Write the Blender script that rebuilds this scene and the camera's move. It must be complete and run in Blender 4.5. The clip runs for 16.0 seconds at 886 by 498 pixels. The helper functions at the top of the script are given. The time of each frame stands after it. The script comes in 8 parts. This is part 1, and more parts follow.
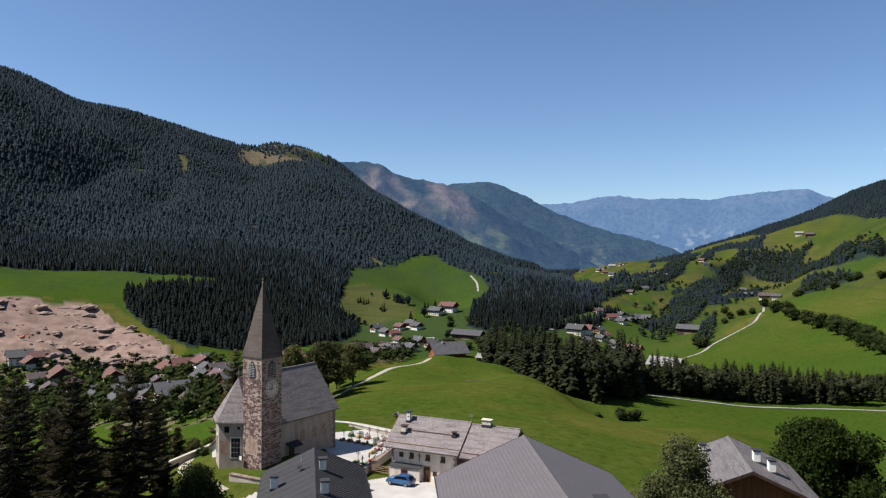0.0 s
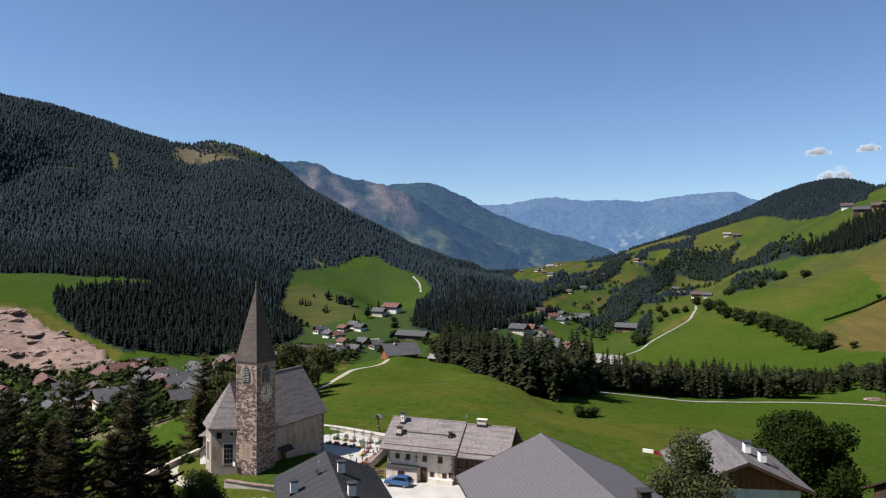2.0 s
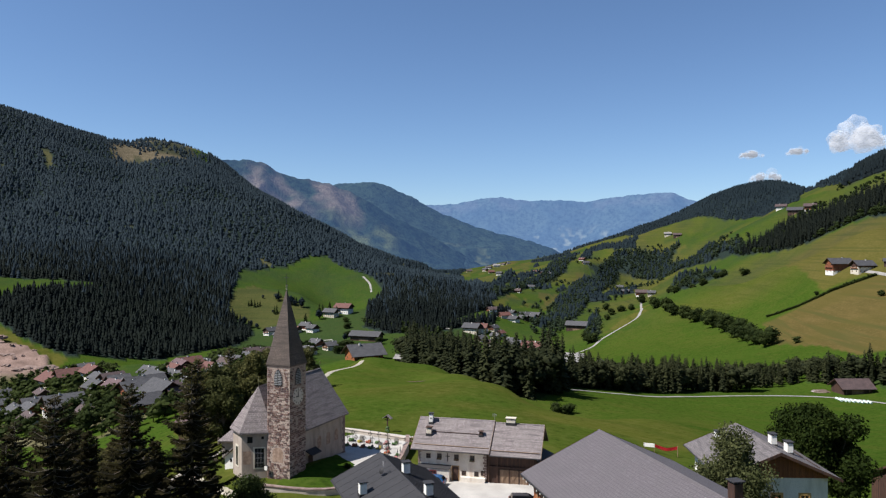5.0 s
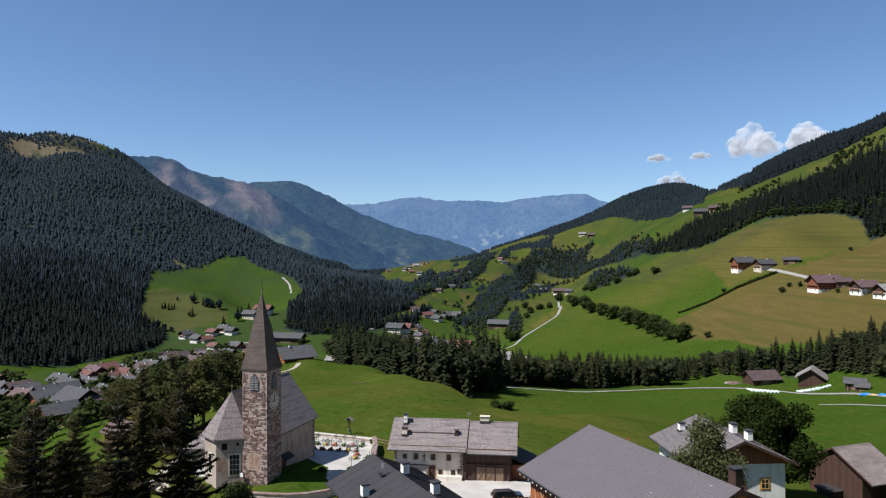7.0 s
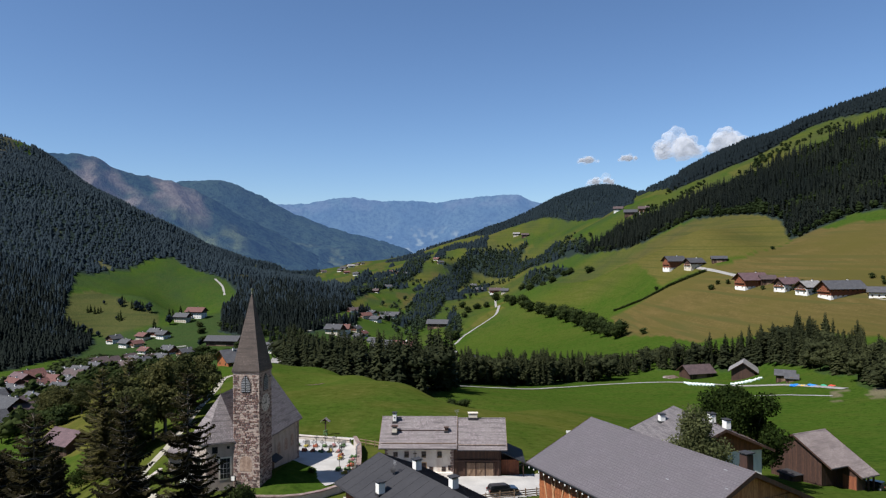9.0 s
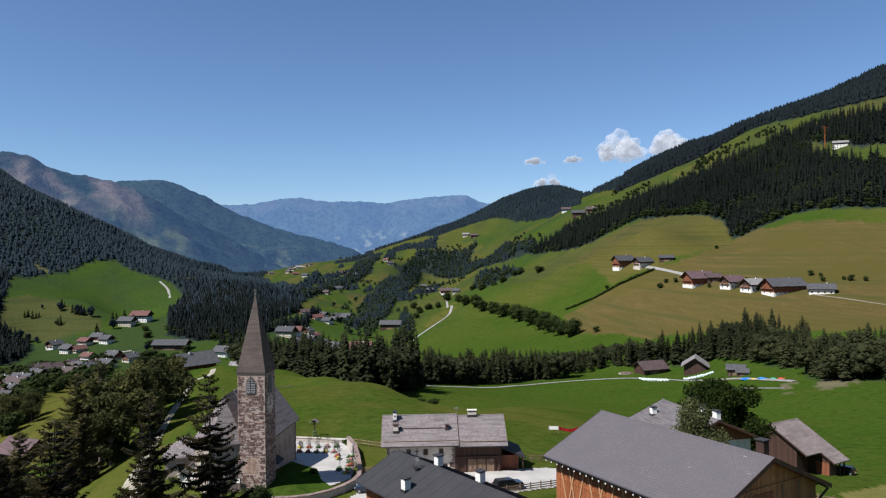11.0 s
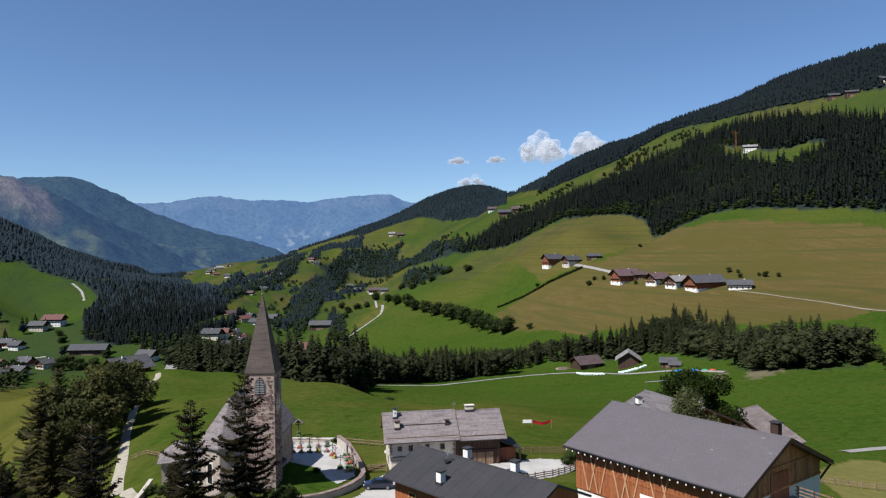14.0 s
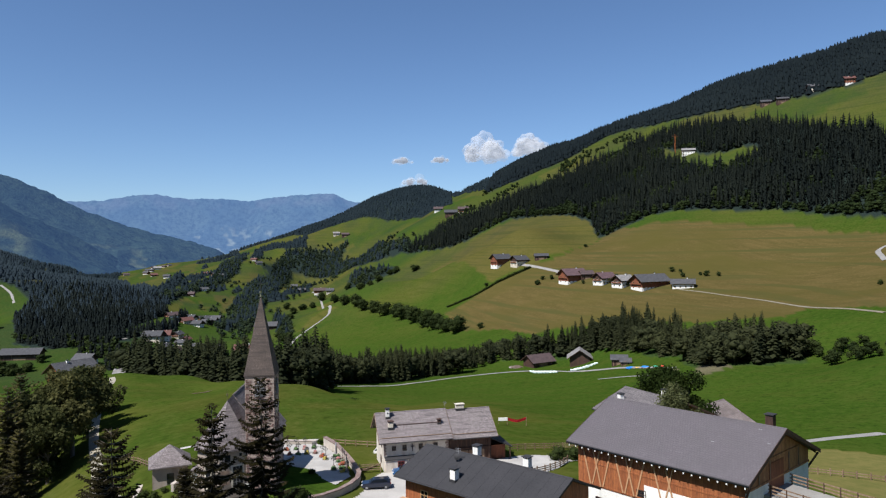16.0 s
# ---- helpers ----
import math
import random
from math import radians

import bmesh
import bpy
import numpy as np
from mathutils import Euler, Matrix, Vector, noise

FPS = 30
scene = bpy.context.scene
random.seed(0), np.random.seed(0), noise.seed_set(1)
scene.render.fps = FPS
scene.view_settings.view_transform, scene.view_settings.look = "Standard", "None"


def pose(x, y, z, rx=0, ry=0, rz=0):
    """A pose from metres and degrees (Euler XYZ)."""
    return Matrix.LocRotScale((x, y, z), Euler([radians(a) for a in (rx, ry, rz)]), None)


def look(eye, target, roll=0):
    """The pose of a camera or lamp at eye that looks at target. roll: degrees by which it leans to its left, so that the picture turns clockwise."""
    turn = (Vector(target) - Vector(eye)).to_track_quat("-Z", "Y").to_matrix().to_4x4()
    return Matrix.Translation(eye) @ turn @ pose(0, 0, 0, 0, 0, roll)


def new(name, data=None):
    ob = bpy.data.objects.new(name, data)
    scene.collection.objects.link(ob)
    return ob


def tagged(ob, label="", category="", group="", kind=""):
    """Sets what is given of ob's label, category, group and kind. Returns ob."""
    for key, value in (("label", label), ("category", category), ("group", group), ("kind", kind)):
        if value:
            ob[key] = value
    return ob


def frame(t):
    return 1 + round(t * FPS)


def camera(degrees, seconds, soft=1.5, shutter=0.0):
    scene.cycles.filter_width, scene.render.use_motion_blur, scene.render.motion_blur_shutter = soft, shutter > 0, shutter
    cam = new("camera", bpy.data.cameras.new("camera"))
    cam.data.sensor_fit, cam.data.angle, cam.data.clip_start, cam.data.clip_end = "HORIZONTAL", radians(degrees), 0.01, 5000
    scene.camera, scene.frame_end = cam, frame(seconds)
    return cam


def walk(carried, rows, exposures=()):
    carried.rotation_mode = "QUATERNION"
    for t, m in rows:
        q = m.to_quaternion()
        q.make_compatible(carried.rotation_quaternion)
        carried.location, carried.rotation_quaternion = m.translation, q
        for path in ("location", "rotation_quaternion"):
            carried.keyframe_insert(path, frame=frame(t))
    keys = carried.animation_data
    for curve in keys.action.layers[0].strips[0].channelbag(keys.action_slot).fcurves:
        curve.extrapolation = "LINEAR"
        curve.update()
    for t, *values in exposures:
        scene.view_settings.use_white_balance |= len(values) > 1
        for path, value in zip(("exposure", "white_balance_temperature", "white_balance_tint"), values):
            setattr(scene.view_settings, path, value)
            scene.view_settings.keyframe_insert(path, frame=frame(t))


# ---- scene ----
cam = camera(64.9, 16.0, soft=1.25)
PATH = [
    (0, (58.875, -87.519, 31.784), (58.207, -85.634, 31.792), 0.2),
    (0.5, (57.002, -88.537, 31.863), (56.388, -86.634, 31.871), 0.2),
    (1, (55.105, -89.508, 31.966), (54.543, -87.589, 31.975), 0.2),
    (1.5, (53.208, -90.43, 32.067), (52.679, -88.502, 32.077), 0.1),
    (2, (51.252, -91.284, 32.105), (50.753, -89.348, 32.115), 0.1),
    (2.5, (49.278, -92.175, 32.153), (48.808, -90.231, 32.164), 0.0),
    (3, (47.336, -92.938, 32.252), (46.883, -90.99, 32.261), 0.1),
    (5.5, (37.09, -96.445, 32.617), (36.798, -94.466, 32.627), -0.1),
    (6, (34.977, -97.232, 32.761), (34.747, -95.245, 32.771), -0.1),
    (6.5, (32.831, -97.734, 32.87), (32.663, -95.741, 32.879), -0.2),
    (7, (30.639, -98.101, 32.921), (30.531, -96.104, 32.929), -0.2),
    (7.5, (28.588, -98.675, 32.93), (28.538, -96.676, 32.938), -0.3),
    (8, (26.403, -99.118, 32.921), (26.404, -97.118, 32.929), -0.4),
    (8.5, (24.255, -99.341, 32.865), (24.297, -97.341, 32.874), -0.4),
    (9, (22.121, -99.349, 32.795), (22.204, -97.351, 32.803), -0.4),
    (11.5, (11.814, -100.357, 32.756), (12.081, -98.375, 32.763), -0.7),
    (12, (9.74, -100.453, 32.794), (10.04, -98.476, 32.799), -0.7),
    (12.5, (7.713, -100.603, 32.843), (8.051, -98.632, 32.848), -0.8),
    (13, (5.674, -100.512, 32.861), (6.049, -98.547, 32.864), -0.8),
    (13.5, (3.639, -100.464, 32.84), (4.052, -98.507, 32.844), -0.8),
    (14, (1.608, -100.36, 32.888), (2.06, -98.412, 32.891), -0.9),
    (14.5, (-0.419, -100.375, 32.975), (0.075, -98.437, 32.977), -0.9),
    (15, (-2.474, -100.182, 33.047), (-1.939, -98.255, 33.049), -0.9),
    (15.5, (-4.484, -99.99, 33.164), (-3.91, -98.075, 33.164), -1.0),
    (16, (-6.463, -99.897, 33.292), (-5.853, -97.992, 33.292), -0.9),
]
walk(cam, [(t, look(eye, target, roll)) for t, eye, target, roll in PATH],
     exposures=((0, 0.72, 6200, 10), (5.5, 0.65, 6050, 10), (9, 0.58, 5920, 10), (16, 0.54, 5880, 10)))

# ---------------------------------------------------------------- light
SUN_AZ, SUN_EL = radians(243.0), radians(54.0)
world = bpy.data.worlds.new("sky")
scene.world = world
world.use_nodes = True
wn = world.node_tree
sky = wn.nodes.new("ShaderNodeTexSky")
sky.sky_type = "NISHITA"
sky.sun_disc = False
sky.sun_elevation, sky.sun_rotation = SUN_EL, SUN_AZ
sky.altitude, sky.air_density, sky.dust_density, sky.ozone_density = 1400, 1.0, 0.5, 4.0
bg = wn.nodes["Background"]
bg.inputs["Strength"].default_value = 0.076
wn.links.new(sky.outputs["Color"], bg.inputs["Color"])
sun_dir = Vector((math.sin(SUN_AZ) * math.cos(SUN_EL), math.cos(SUN_AZ) * math.cos(SUN_EL), math.sin(SUN_EL)))
sun = new("sun", bpy.data.lights.new("sun", "SUN"))
sun.data.energy, sun.data.angle, sun.data.color = 5.0, radians(0.53), (1.0, 0.95, 0.87)
sun.matrix_world = look(sun_dir * 300, (0, 0, 0))
scene.view_settings.exposure = 0.0

# ---------------------------------------------------------------- plan
# Spot heights of the land, by landform: x, y, z in metres.
KNOLL = [(0, 0, 0), (5, -8, -2), (11, -5, -1.7), (-2, -8, -2), (3, -2, -0.4), (8, 2, -0.9), (-8, 2, -0.3), (3, 18, -1.2), (12, 8, -1.4), (22, 4, -1.4), (34, 5, -1.2), (12, 26, -2.2), (4, 40, -3.3), (44, 0, -1.6), (60, 0, -2.5), (74, -8, -3), (57, 50, -8), (101, 26, -10), (110, 0, -7), (30, 130, -19.5)]
KNOLL_FAR = [(-14, 152, -14.4), (-60, 150, -14), (28, 209, -27.5), (-20, 215, -19), (-35, 100, -9), (-22, 50, -5), (-20, 10, -3), (-45, 10, -16), (-75, 80, -32), (-110, 120, -50), (-60, 210, -22), (-88, 335, -33), (-10, 290, -34)]
VALLEY = [(199, 335, -47), (223, 318, -44), (13, 500, -56), (45, 549, -70), (103, 353, -52), (86, 421, -55), (76, 1096, -90), (62, 1130, -98), (179, 1212, -74), (227, 1623, -58), (209, 1980, -58), (321, 984, -24), (247, 660, -38), (228, 541, -42), (346, 558, 6), (360, 465, 1), (385, 826, 46), (320, 900, 8), (454, 719, 40), (-350, 1129, -78), (-398, 1167, -97), (-150, 560, -92), (-60, 700, -95), (0, 850, -100)]
SUNNY_SLOPE = [(240, 141, -20.4), (217, 163, -22.8), (223, 94, -10.2), (305, 266, -15.2), (312, 189, -7.5), (259, 324, -25.2), (475, 394, 8.9), (466, 302, 15.8), (610, 456, 50.6), (501, 643, 61.4), (383, 772, 58), (696, 721, 140.6), (722, 556, 122.4), (859, 910, 249.9), (871, 643, 222.3), (687, 1000, 172.2), (1101, 1190, 392.6), (1222, 926, 430.9)]
SUNNY_CREST = [(981, 1464, 334), (950, 1713, 301.1), (900, 2014, 263.8), (1172, 1055, 416.5), (885, 2236, 225.5), (716, 2812, 269.5), (805, 2684, 283.7), (554, 2745, 216.1), (690, 2092, 175.2), (401, 1551, 64), (324, 2277, 80), (139, 3097, 74), (45, 2200, -8.4), (114, 2000, -8.6), (-34, 2501, -18.1), (-250, 2185, -48.5), (239, 777, -33.8), (220, 935, -16.8)]
SHADY_FOOT = [(-917, 694, 8.7), (-787, 763, 0), (-630, 833, -13.1), (-690, 513, -28.9), (-636, 575, -38.5), (-565, 413, -82.2), (-479, 491, -86.3), (-511, 570, -63.9), (-471, 551, -76), (-388, 694, -88), (-386, 579, -91.5), (-341, 588, -76.8), (-328, 444, -63.2), (-267, 328, -64.3), (-242, 395, -64.6)]
SHADY_SLOPE = [(-448, 945, -88.2), (-425, 1108, -45.8), (-603, 1259, -10), (-397, 1331, -21.3), (-519, 1021, -53.2), (-246, 1125, -52.6), (-79, 1054, -66.6), (-190, 1392, -38.1), (-113, 1251, -73.2), (-1105, 1082, 84.9), (-854, 1346, 92.2), (-589, 1592, 54.9), (-1151, 882, 78), (-423, 1647, -2.8), (-1907, 1456, 572), (-1854, 1599, 523), (-1729, 1731, 494), (-1618, 1899, 446), (-1530, 2033, 418), (-1437, 2220, 437), (-1334, 2341, 398), (-1133, 2335, 295), (-860, 2237, 166), (-643, 2155, 46), (-257, 1786, -41.5), (-1388, 1365, 248), (-527, 2238, -23.2), (-419, 2442, -54.3), (-608, 2239, 8.4), (-701, 2265, 65)]
CREST_OF_KNOLL = [(-1165, 1680, 225), (40, 92, -10.5), (51, 62, -8.1), (23, 125, -11.7), (2, 166, -13.9), (-26, 200, -16.5), (-54, 212, -17), (43, 127, -21), (27, 160, -25), (5, 208, -29), (-23, 237, -28), (-59, 258, -33), (63, 122, -17.9)]
BACK_SLOPES = [(43, 212, -29.4), (-2777, 2131, 420), (-2393, 2548, 300), (-1875, 2949, 150), (-1371, 3216, 50), (-961, 3365, -40), (1527, 2822, 0), (1952, 2556, 150), (2298, 2262, 250), (2519, 2024, 300), (-657, 4153, -110), (-165, 4207, -110), (1326, 3883, 0)]
SURROUND = [(260, -12, -5), (871, 210, 160), (2092, 654, 450), (222, -133, 20), (911, -254, 250), (2487, -532, 500), (121, -213, 25), (604, -787, 200), (25, -248, 25), (25, -998, 180), (25, -3098, 400), (-71, -213, 10), (-554, -787, 120), (-93, -119, -5), (-467, -185, -90), (-2437, -532, 450), (-116, -47, -20), (-445, 73, -100), (-915, 244, -60), (-2324, 757, 650), (25, -68, 0), (65, -98, 0), (-15, -98, -3), (25, -138, 8), (-29, -53, -6), (64, -52, 0), (-70, -24, -14), (-152, 79, -60), (4457, -879, 300), (-4407, -879, 300), (25, -4798, 300), (-2275, 3886, 100), (2325, 3886, 200)]
SPOTS = KNOLL + KNOLL_FAR + VALLEY + SUNNY_SLOPE + SUNNY_CREST + SHADY_FOOT + SHADY_SLOPE + CREST_OF_KNOLL + BACK_SLOPES + SURROUND

# Outlines of fields and woods in plan.
SPRUCE_SLOPE = [(-925, 525), (-914, 674), (-842, 719), (-781, 768), (-702, 790), (-620, 827), (-676, 666), (-610, 608), (-543, 569), (-475, 555), (-436, 596), (-394, 650), (-398, 789), (-445, 938), (-509, 977), (-565, 1114), (-622, 1256), (-564, 1352), (-548, 1431), (-509, 1478), (-463, 1410), (-364, 1344), (-322, 1283), (-311, 1130), (-251, 905), (-204, 862), (-138, 892), (-68, 965), (-60, 1242), (-82, 1305), (-290, 1983), (-677, 2406), (-1242, 2560), (-1679, 2234), (-1916, 1897), (-2107, 1607), (-2233, 1339)]
QUARRY = [(-637, 371), (-801, 478), (-710, 514), (-692, 544), (-668, 547), (-653, 583), (-631, 575), (-564, 552), (-520, 544), (-479, 533), (-452, 503), (-469, 480), (-529, 433), (-580, 413)]
DRY_BANK = [(-696, 548), (-672, 583), (-629, 605), (-536, 562), (-471, 551), (-449, 507), (-481, 536), (-567, 554), (-634, 578), (-656, 586)]
OLIVE_BANK = [(-533, 1026), (-554, 1097), (-539, 1150), (-436, 1053), (-385, 1019), (-365, 966), (-436, 943), (-504, 973)]
HAY_FIELD = [(236, 658), (291, 648), (348, 632), (385, 645), (490, 717), (491, 653), (588, 493), (589, 401), (539, 291), (334, 145), (342, 245), (320, 245), (285, 310), (259, 407), (233, 428), (214, 565)]
MOWN_FIELD = [(344, 1091), (464, 1106), (512, 1059), (516, 790), (493, 723), (388, 652), (359, 654), (335, 633), (297, 662)]
FAR_HAY = [(222, 2183), (288, 2202), (375, 2168), (395, 2077), (313, 2110)]
FAR_HAY_B = [(212, 2066), (267, 2091), (369, 2018), (342, 1951), (268, 2026)]
LOW_HAY = [(86, 841), (129, 934), (153, 890), (113, 847)]
BAND_RIGHT = [(186, 360), (206, 352), (224, 334), (236, 318), (234, 268), (228, 240), (230, 222), (216, 196), (211, 180), (217, 168), (228, 161), (248, 152), (264, 165), (258, 200), (262, 245), (262, 320), (240, 350), (200, 376)]
BAND_MID = [(33, 240), (52, 272), (80, 301), (120, 336), (150, 338), (140, 356), (105, 362), (65, 325), (22, 255)]
BAND_GAP = [(125, 344), (194, 370), (206, 405), (140, 412)]
KNOLL_WOOD = [(-62, 330), (-46, 275), (-13, 207), (6, 187), (26, 183), (40, 215), (20, 260), (-20, 300)]
UPPER_WOOD = [(363, 1311), (424, 1340), (502, 1301), (560, 1223), (648, 1142), (754, 1105), (837, 1038), (844, 892), (803, 572), (775, 459), (610, 341), (635, 452), (617, 538), (529, 684), (467, 704), (512, 816), (504, 1094), (414, 1157)]
CREST_WOOD = [(594, 1437), (689, 1357), (736, 1307), (848, 1300), (911, 927), (916, 816), (941, 752), (983, 720), (1213, 769), (1538, 1007), (1486, 1155), (1418, 1304), (1324, 1460), (1164, 1763), (1109, 2025), (1015, 2291)]
KNOB_WOOD = [(231, 2727), (389, 2442), (487, 2306), (578, 1973), (548, 1552), (945, 2745), (887, 3077), (629, 3138), (499, 3161)]
SLOPE_WOOD_A = [(-15, 1027), (13, 1392), (49, 1692), (103, 1903), (73, 1720), (88, 1480), (68, 1306), (37, 1176), (4, 1011)]
SLOPE_WOOD_B = [(231, 2047), (282, 2087), (363, 2009), (373, 1470), (400, 1423), (380, 1318), (343, 1364), (306, 1512), (298, 1920)]
SLOPE_WOOD_C = [(55, 1743), (113, 1982), (200, 2228), (263, 2193), (334, 2126), (391, 2126), (343, 2028), (249, 2066), (199, 2040), (128, 1719), (90, 1520)]
SLOPE_WOOD_D = [(250, 1398), (286, 1436), (309, 1329), (332, 1261), (320, 1198), (296, 1236), (263, 1271), (244, 1304)]
NEAR_HAY = [(87, 0), (108, 12), (113, 2), (135, -8), (155, -45), (90, -60), (72, -40), (75, -23)]
SLOPE_WOOD_E = [(-137, 1377), (-100, 1581), (-25, 1902), (45, 2475), (87, 2401), (40, 1912), (-27, 1721), (-84, 1511), (-106, 1380)]
SLOPE_WOOD_F = [(89, 1260), (103, 1300), (92, 973), (80, 799), (70, 802), (71, 895)]
HILL_MEADOW = [(-136, 216), (-140, 248), (-151, 311), (-237, 559), (-140, 314), (-137, 286), (-126, 238), (-116, 199), (-113, 178)]
SCATTERED = [(-64, 1350), (-28, 1760), (150, 2245), (334, 2189), (442, 1569), (439, 1247), (392, 1283), (303, 1649), (201, 1639), (95, 1262), (27, 903), (-15, 946)]
ALP_BUMP = [(-1339, 1828), (-1248, 1883), (-1190, 1892), (-1124, 1905), (-1085, 1952), (-1380, 2534), (-1476, 2478), (-1611, 2393), (-1716, 2319)]
FOREST_CLEARING = [(760, 987), (751, 892), (739, 849), (749, 799), (774, 766), (748, 726), (705, 746), (690, 792), (709, 899)]
FAR_SHELF = [(-313, 2256), (-374, 3015), (-296, 3122), (-167, 3160), (-85, 3101), (-87, 2564), (-43, 1982), (-93, 1972), (-129, 1711), (-171, 1571), (-180, 1442)]
VALLEY_FLOOR = [(-108, 1326), (-84, 1502), (-65, 1480), (-52, 1410), (-50, 1313), (-76, 1246), (-66, 1023), (-123, 938), (-137, 949), (-84, 1065)]
SLOPE_FIELD_A = [(-53, 1495), (-3, 1650), (64, 1868), (132, 1998), (112, 1917), (40, 1744), (-11, 1450), (-42, 1339)]
SLOPE_FIELD_B = [(-14, 1368), (6, 1527), (54, 1728), (46, 1597), (20, 1476), (-2, 1323)]
TOP_FIELD = [(-3, 3134), (66, 2783), (134, 2772), (124, 2592), (63, 2583)]
VALLEY_FIELDS = [FAR_SHELF, VALLEY_FLOOR, SLOPE_FIELD_A, SLOPE_FIELD_B, TOP_FIELD]
CLEARINGS = [ALP_BUMP, FOREST_CLEARING, HILL_MEADOW] + VALLEY_FIELDS
CRANE_SPOT = (739, 915)
VILLAGE_GROUND = [(-214, 252), (-261, 353), (-273, 410), (-338, 678), (-298, 826), (-255, 700), (-187, 393), (-159, 261), (-162, 219)]
VILLAGE_LOW = [(-572, 403), (-511, 474), (-429, 510), (-302, 398), (-232, 325), (-174, 230), (-207, 219), (-288, 250), (-398, 266)]

# Centre lines of roads and paths, with widths.
ROADS = {
    'farm_road': (4, [(25, 462), (38, 745), (72, 769), (84, 809), (107, 841), (136, 866), (147, 926), (190, 1346), (203, 1592)]),
    'field_road': (3, [(20, 196), (31, 217), (50, 253), (76, 279), (97, 299), (130, 321), (159, 327), (180, 323), (204, 308), (210, 242), (209, 221), (210, 196)]),
    'hay_road': (2.3, [(365, 413), (371, 376), (366, 308), (341, 235), (323, 175)]),
    'farm_link': (5, [(333, 653), (339, 627), (343, 586), (339, 547)]),
    'field_track': (1.6, [(186, 231), (192, 215), (195, 195), (197, 182)]),
    'edge_road': (3, [(113, 20), (127, 22), (138, 21)]),
    'valley_road': (6, [(-254, 419), (-275, 500), (-289, 572), (-333, 723), (-334, 790), (-304, 821), (-277, 830)]),
    'meadow_road': (4, [(-383, 1336), (-357, 1300), (-343, 1259)]),
    'bend_road': (4, [(543, 358), (533, 359), (478, 304)]),
    'far_road': (5, [(-141, 898), (-98, 945), (-69, 1009), (-56, 1223), (-72, 1295)]),
    'knoll_path': (2.1, [(-24, 17), (-26, 24), (-28, 40), (-31, 56), (-34, 72), (-37, 92), (-39, 112), (-41, 128), (-44, 142), (-47, 155), (-46, 166), (-44, 176), (-44, 186), (-47, 195)]),
}


POLE_X, POLE_Y = 25.0, -98.0


class Land:
    """Smooth land through the spot heights, in bearing and log of distance from the drone's stand."""

    def __init__(self, spots):
        pts = np.array(spots, float)
        self.q = self.chart(pts[:, 0], pts[:, 1])
        n = len(pts)
        a = np.zeros((n + 3, n + 3))
        d2 = ((self.q[:, None] - self.q[None]) ** 2).sum(-1)
        a[:n, :n] = np.sqrt(d2 + 0.0025) - 0.001 * np.eye(n)
        a[:n, n], a[n, :n] = 1, 1
        a[:n, n + 1:], a[n + 1:, :n] = self.q, self.q.T
        self.w = np.linalg.solve(a, np.r_[pts[:, 2], 0, 0, 0])

    def chart(self, x, y):
        dx, dy = x - POLE_X, y - POLE_Y
        return np.stack([np.arctan2(dx, dy) * 1.6, np.log(np.hypot(dx, dy) + 25.0)], -1)

    def __call__(self, x, y):
        x, y = np.broadcast_arrays(np.asarray(x, float), np.asarray(y, float))
        out = np.empty(x.size)
        n, fx, fy = len(self.q), x.ravel(), y.ravel()
        for i in range(0, x.size, 40000):
            q = self.chart(fx[i:i + 40000], fy[i:i + 40000])
            d2 = (q[:, 0, None] - self.q[:, 0]) ** 2 + (q[:, 1, None] - self.q[:, 1]) ** 2
            out[i:i + 40000] = np.sqrt(d2 + 0.0025) @ self.w[:n] + self.w[n] + q @ self.w[n + 1:]
        out = out.reshape(x.shape)
        # level ground right under the stand, where the bearings meet
        s = np.clip((np.hypot(x - POLE_X, y - POLE_Y) - 6) / 44, 0, 1)
        s = s * s * (3 - 2 * s)
        return out * s - 1.0 * (1 - s) + relief(x, y)

    def level(self, x, y):
        """Height, with the two edges of the chart joined behind the stand."""
        x, y = np.broadcast_arrays(np.asarray(x, float), np.asarray(y, float))
        z = self(x, y)
        az = np.abs(np.arctan2(x - POLE_X, y - POLE_Y))
        s = np.clip((az - 1.9) / 1.2, 0, 1)
        if s.max() > 0:
            other = self(2 * POLE_X - x, y)
            z = z + (s * s * (3 - 2 * s)) * 0.5 * (other - z)
        return z




def relief(x, y):
    """Small humps of the meadows, spurs and gullies of the wooded mountain side."""
    rr = np.hypot(x - POLE_X, y - POLE_Y)
    fade = np.clip((rr - 150) / 400, 0, 1)
    z = fade * (1.2 * wobble(x, y, 70, 1) + 0.5 * wobble(x, y, 23, 2)) + 0.08 * wobble(x, y, 7, 3)
    z += np.clip((rr - 1400) / 900, 0, 1) * (22 * wobble(x, y, 330, 4) + 9 * wobble(x, y, 120, 5))
    spur = np.clip((rr - 1650) / 300, 0, 1) * np.clip((2550 - rr) / 250, 0, 1) * (x < -100)
    return z + spur * (60 * np.abs(wobble(x + 0.5 * y, y * 0.35, 240, 18)) - 20 + 12 * wobble(x, y, 110, 19))


land = Land(SPOTS)


def height(x, y):
    return float(land(np.array([x]), np.array([y]))[0])


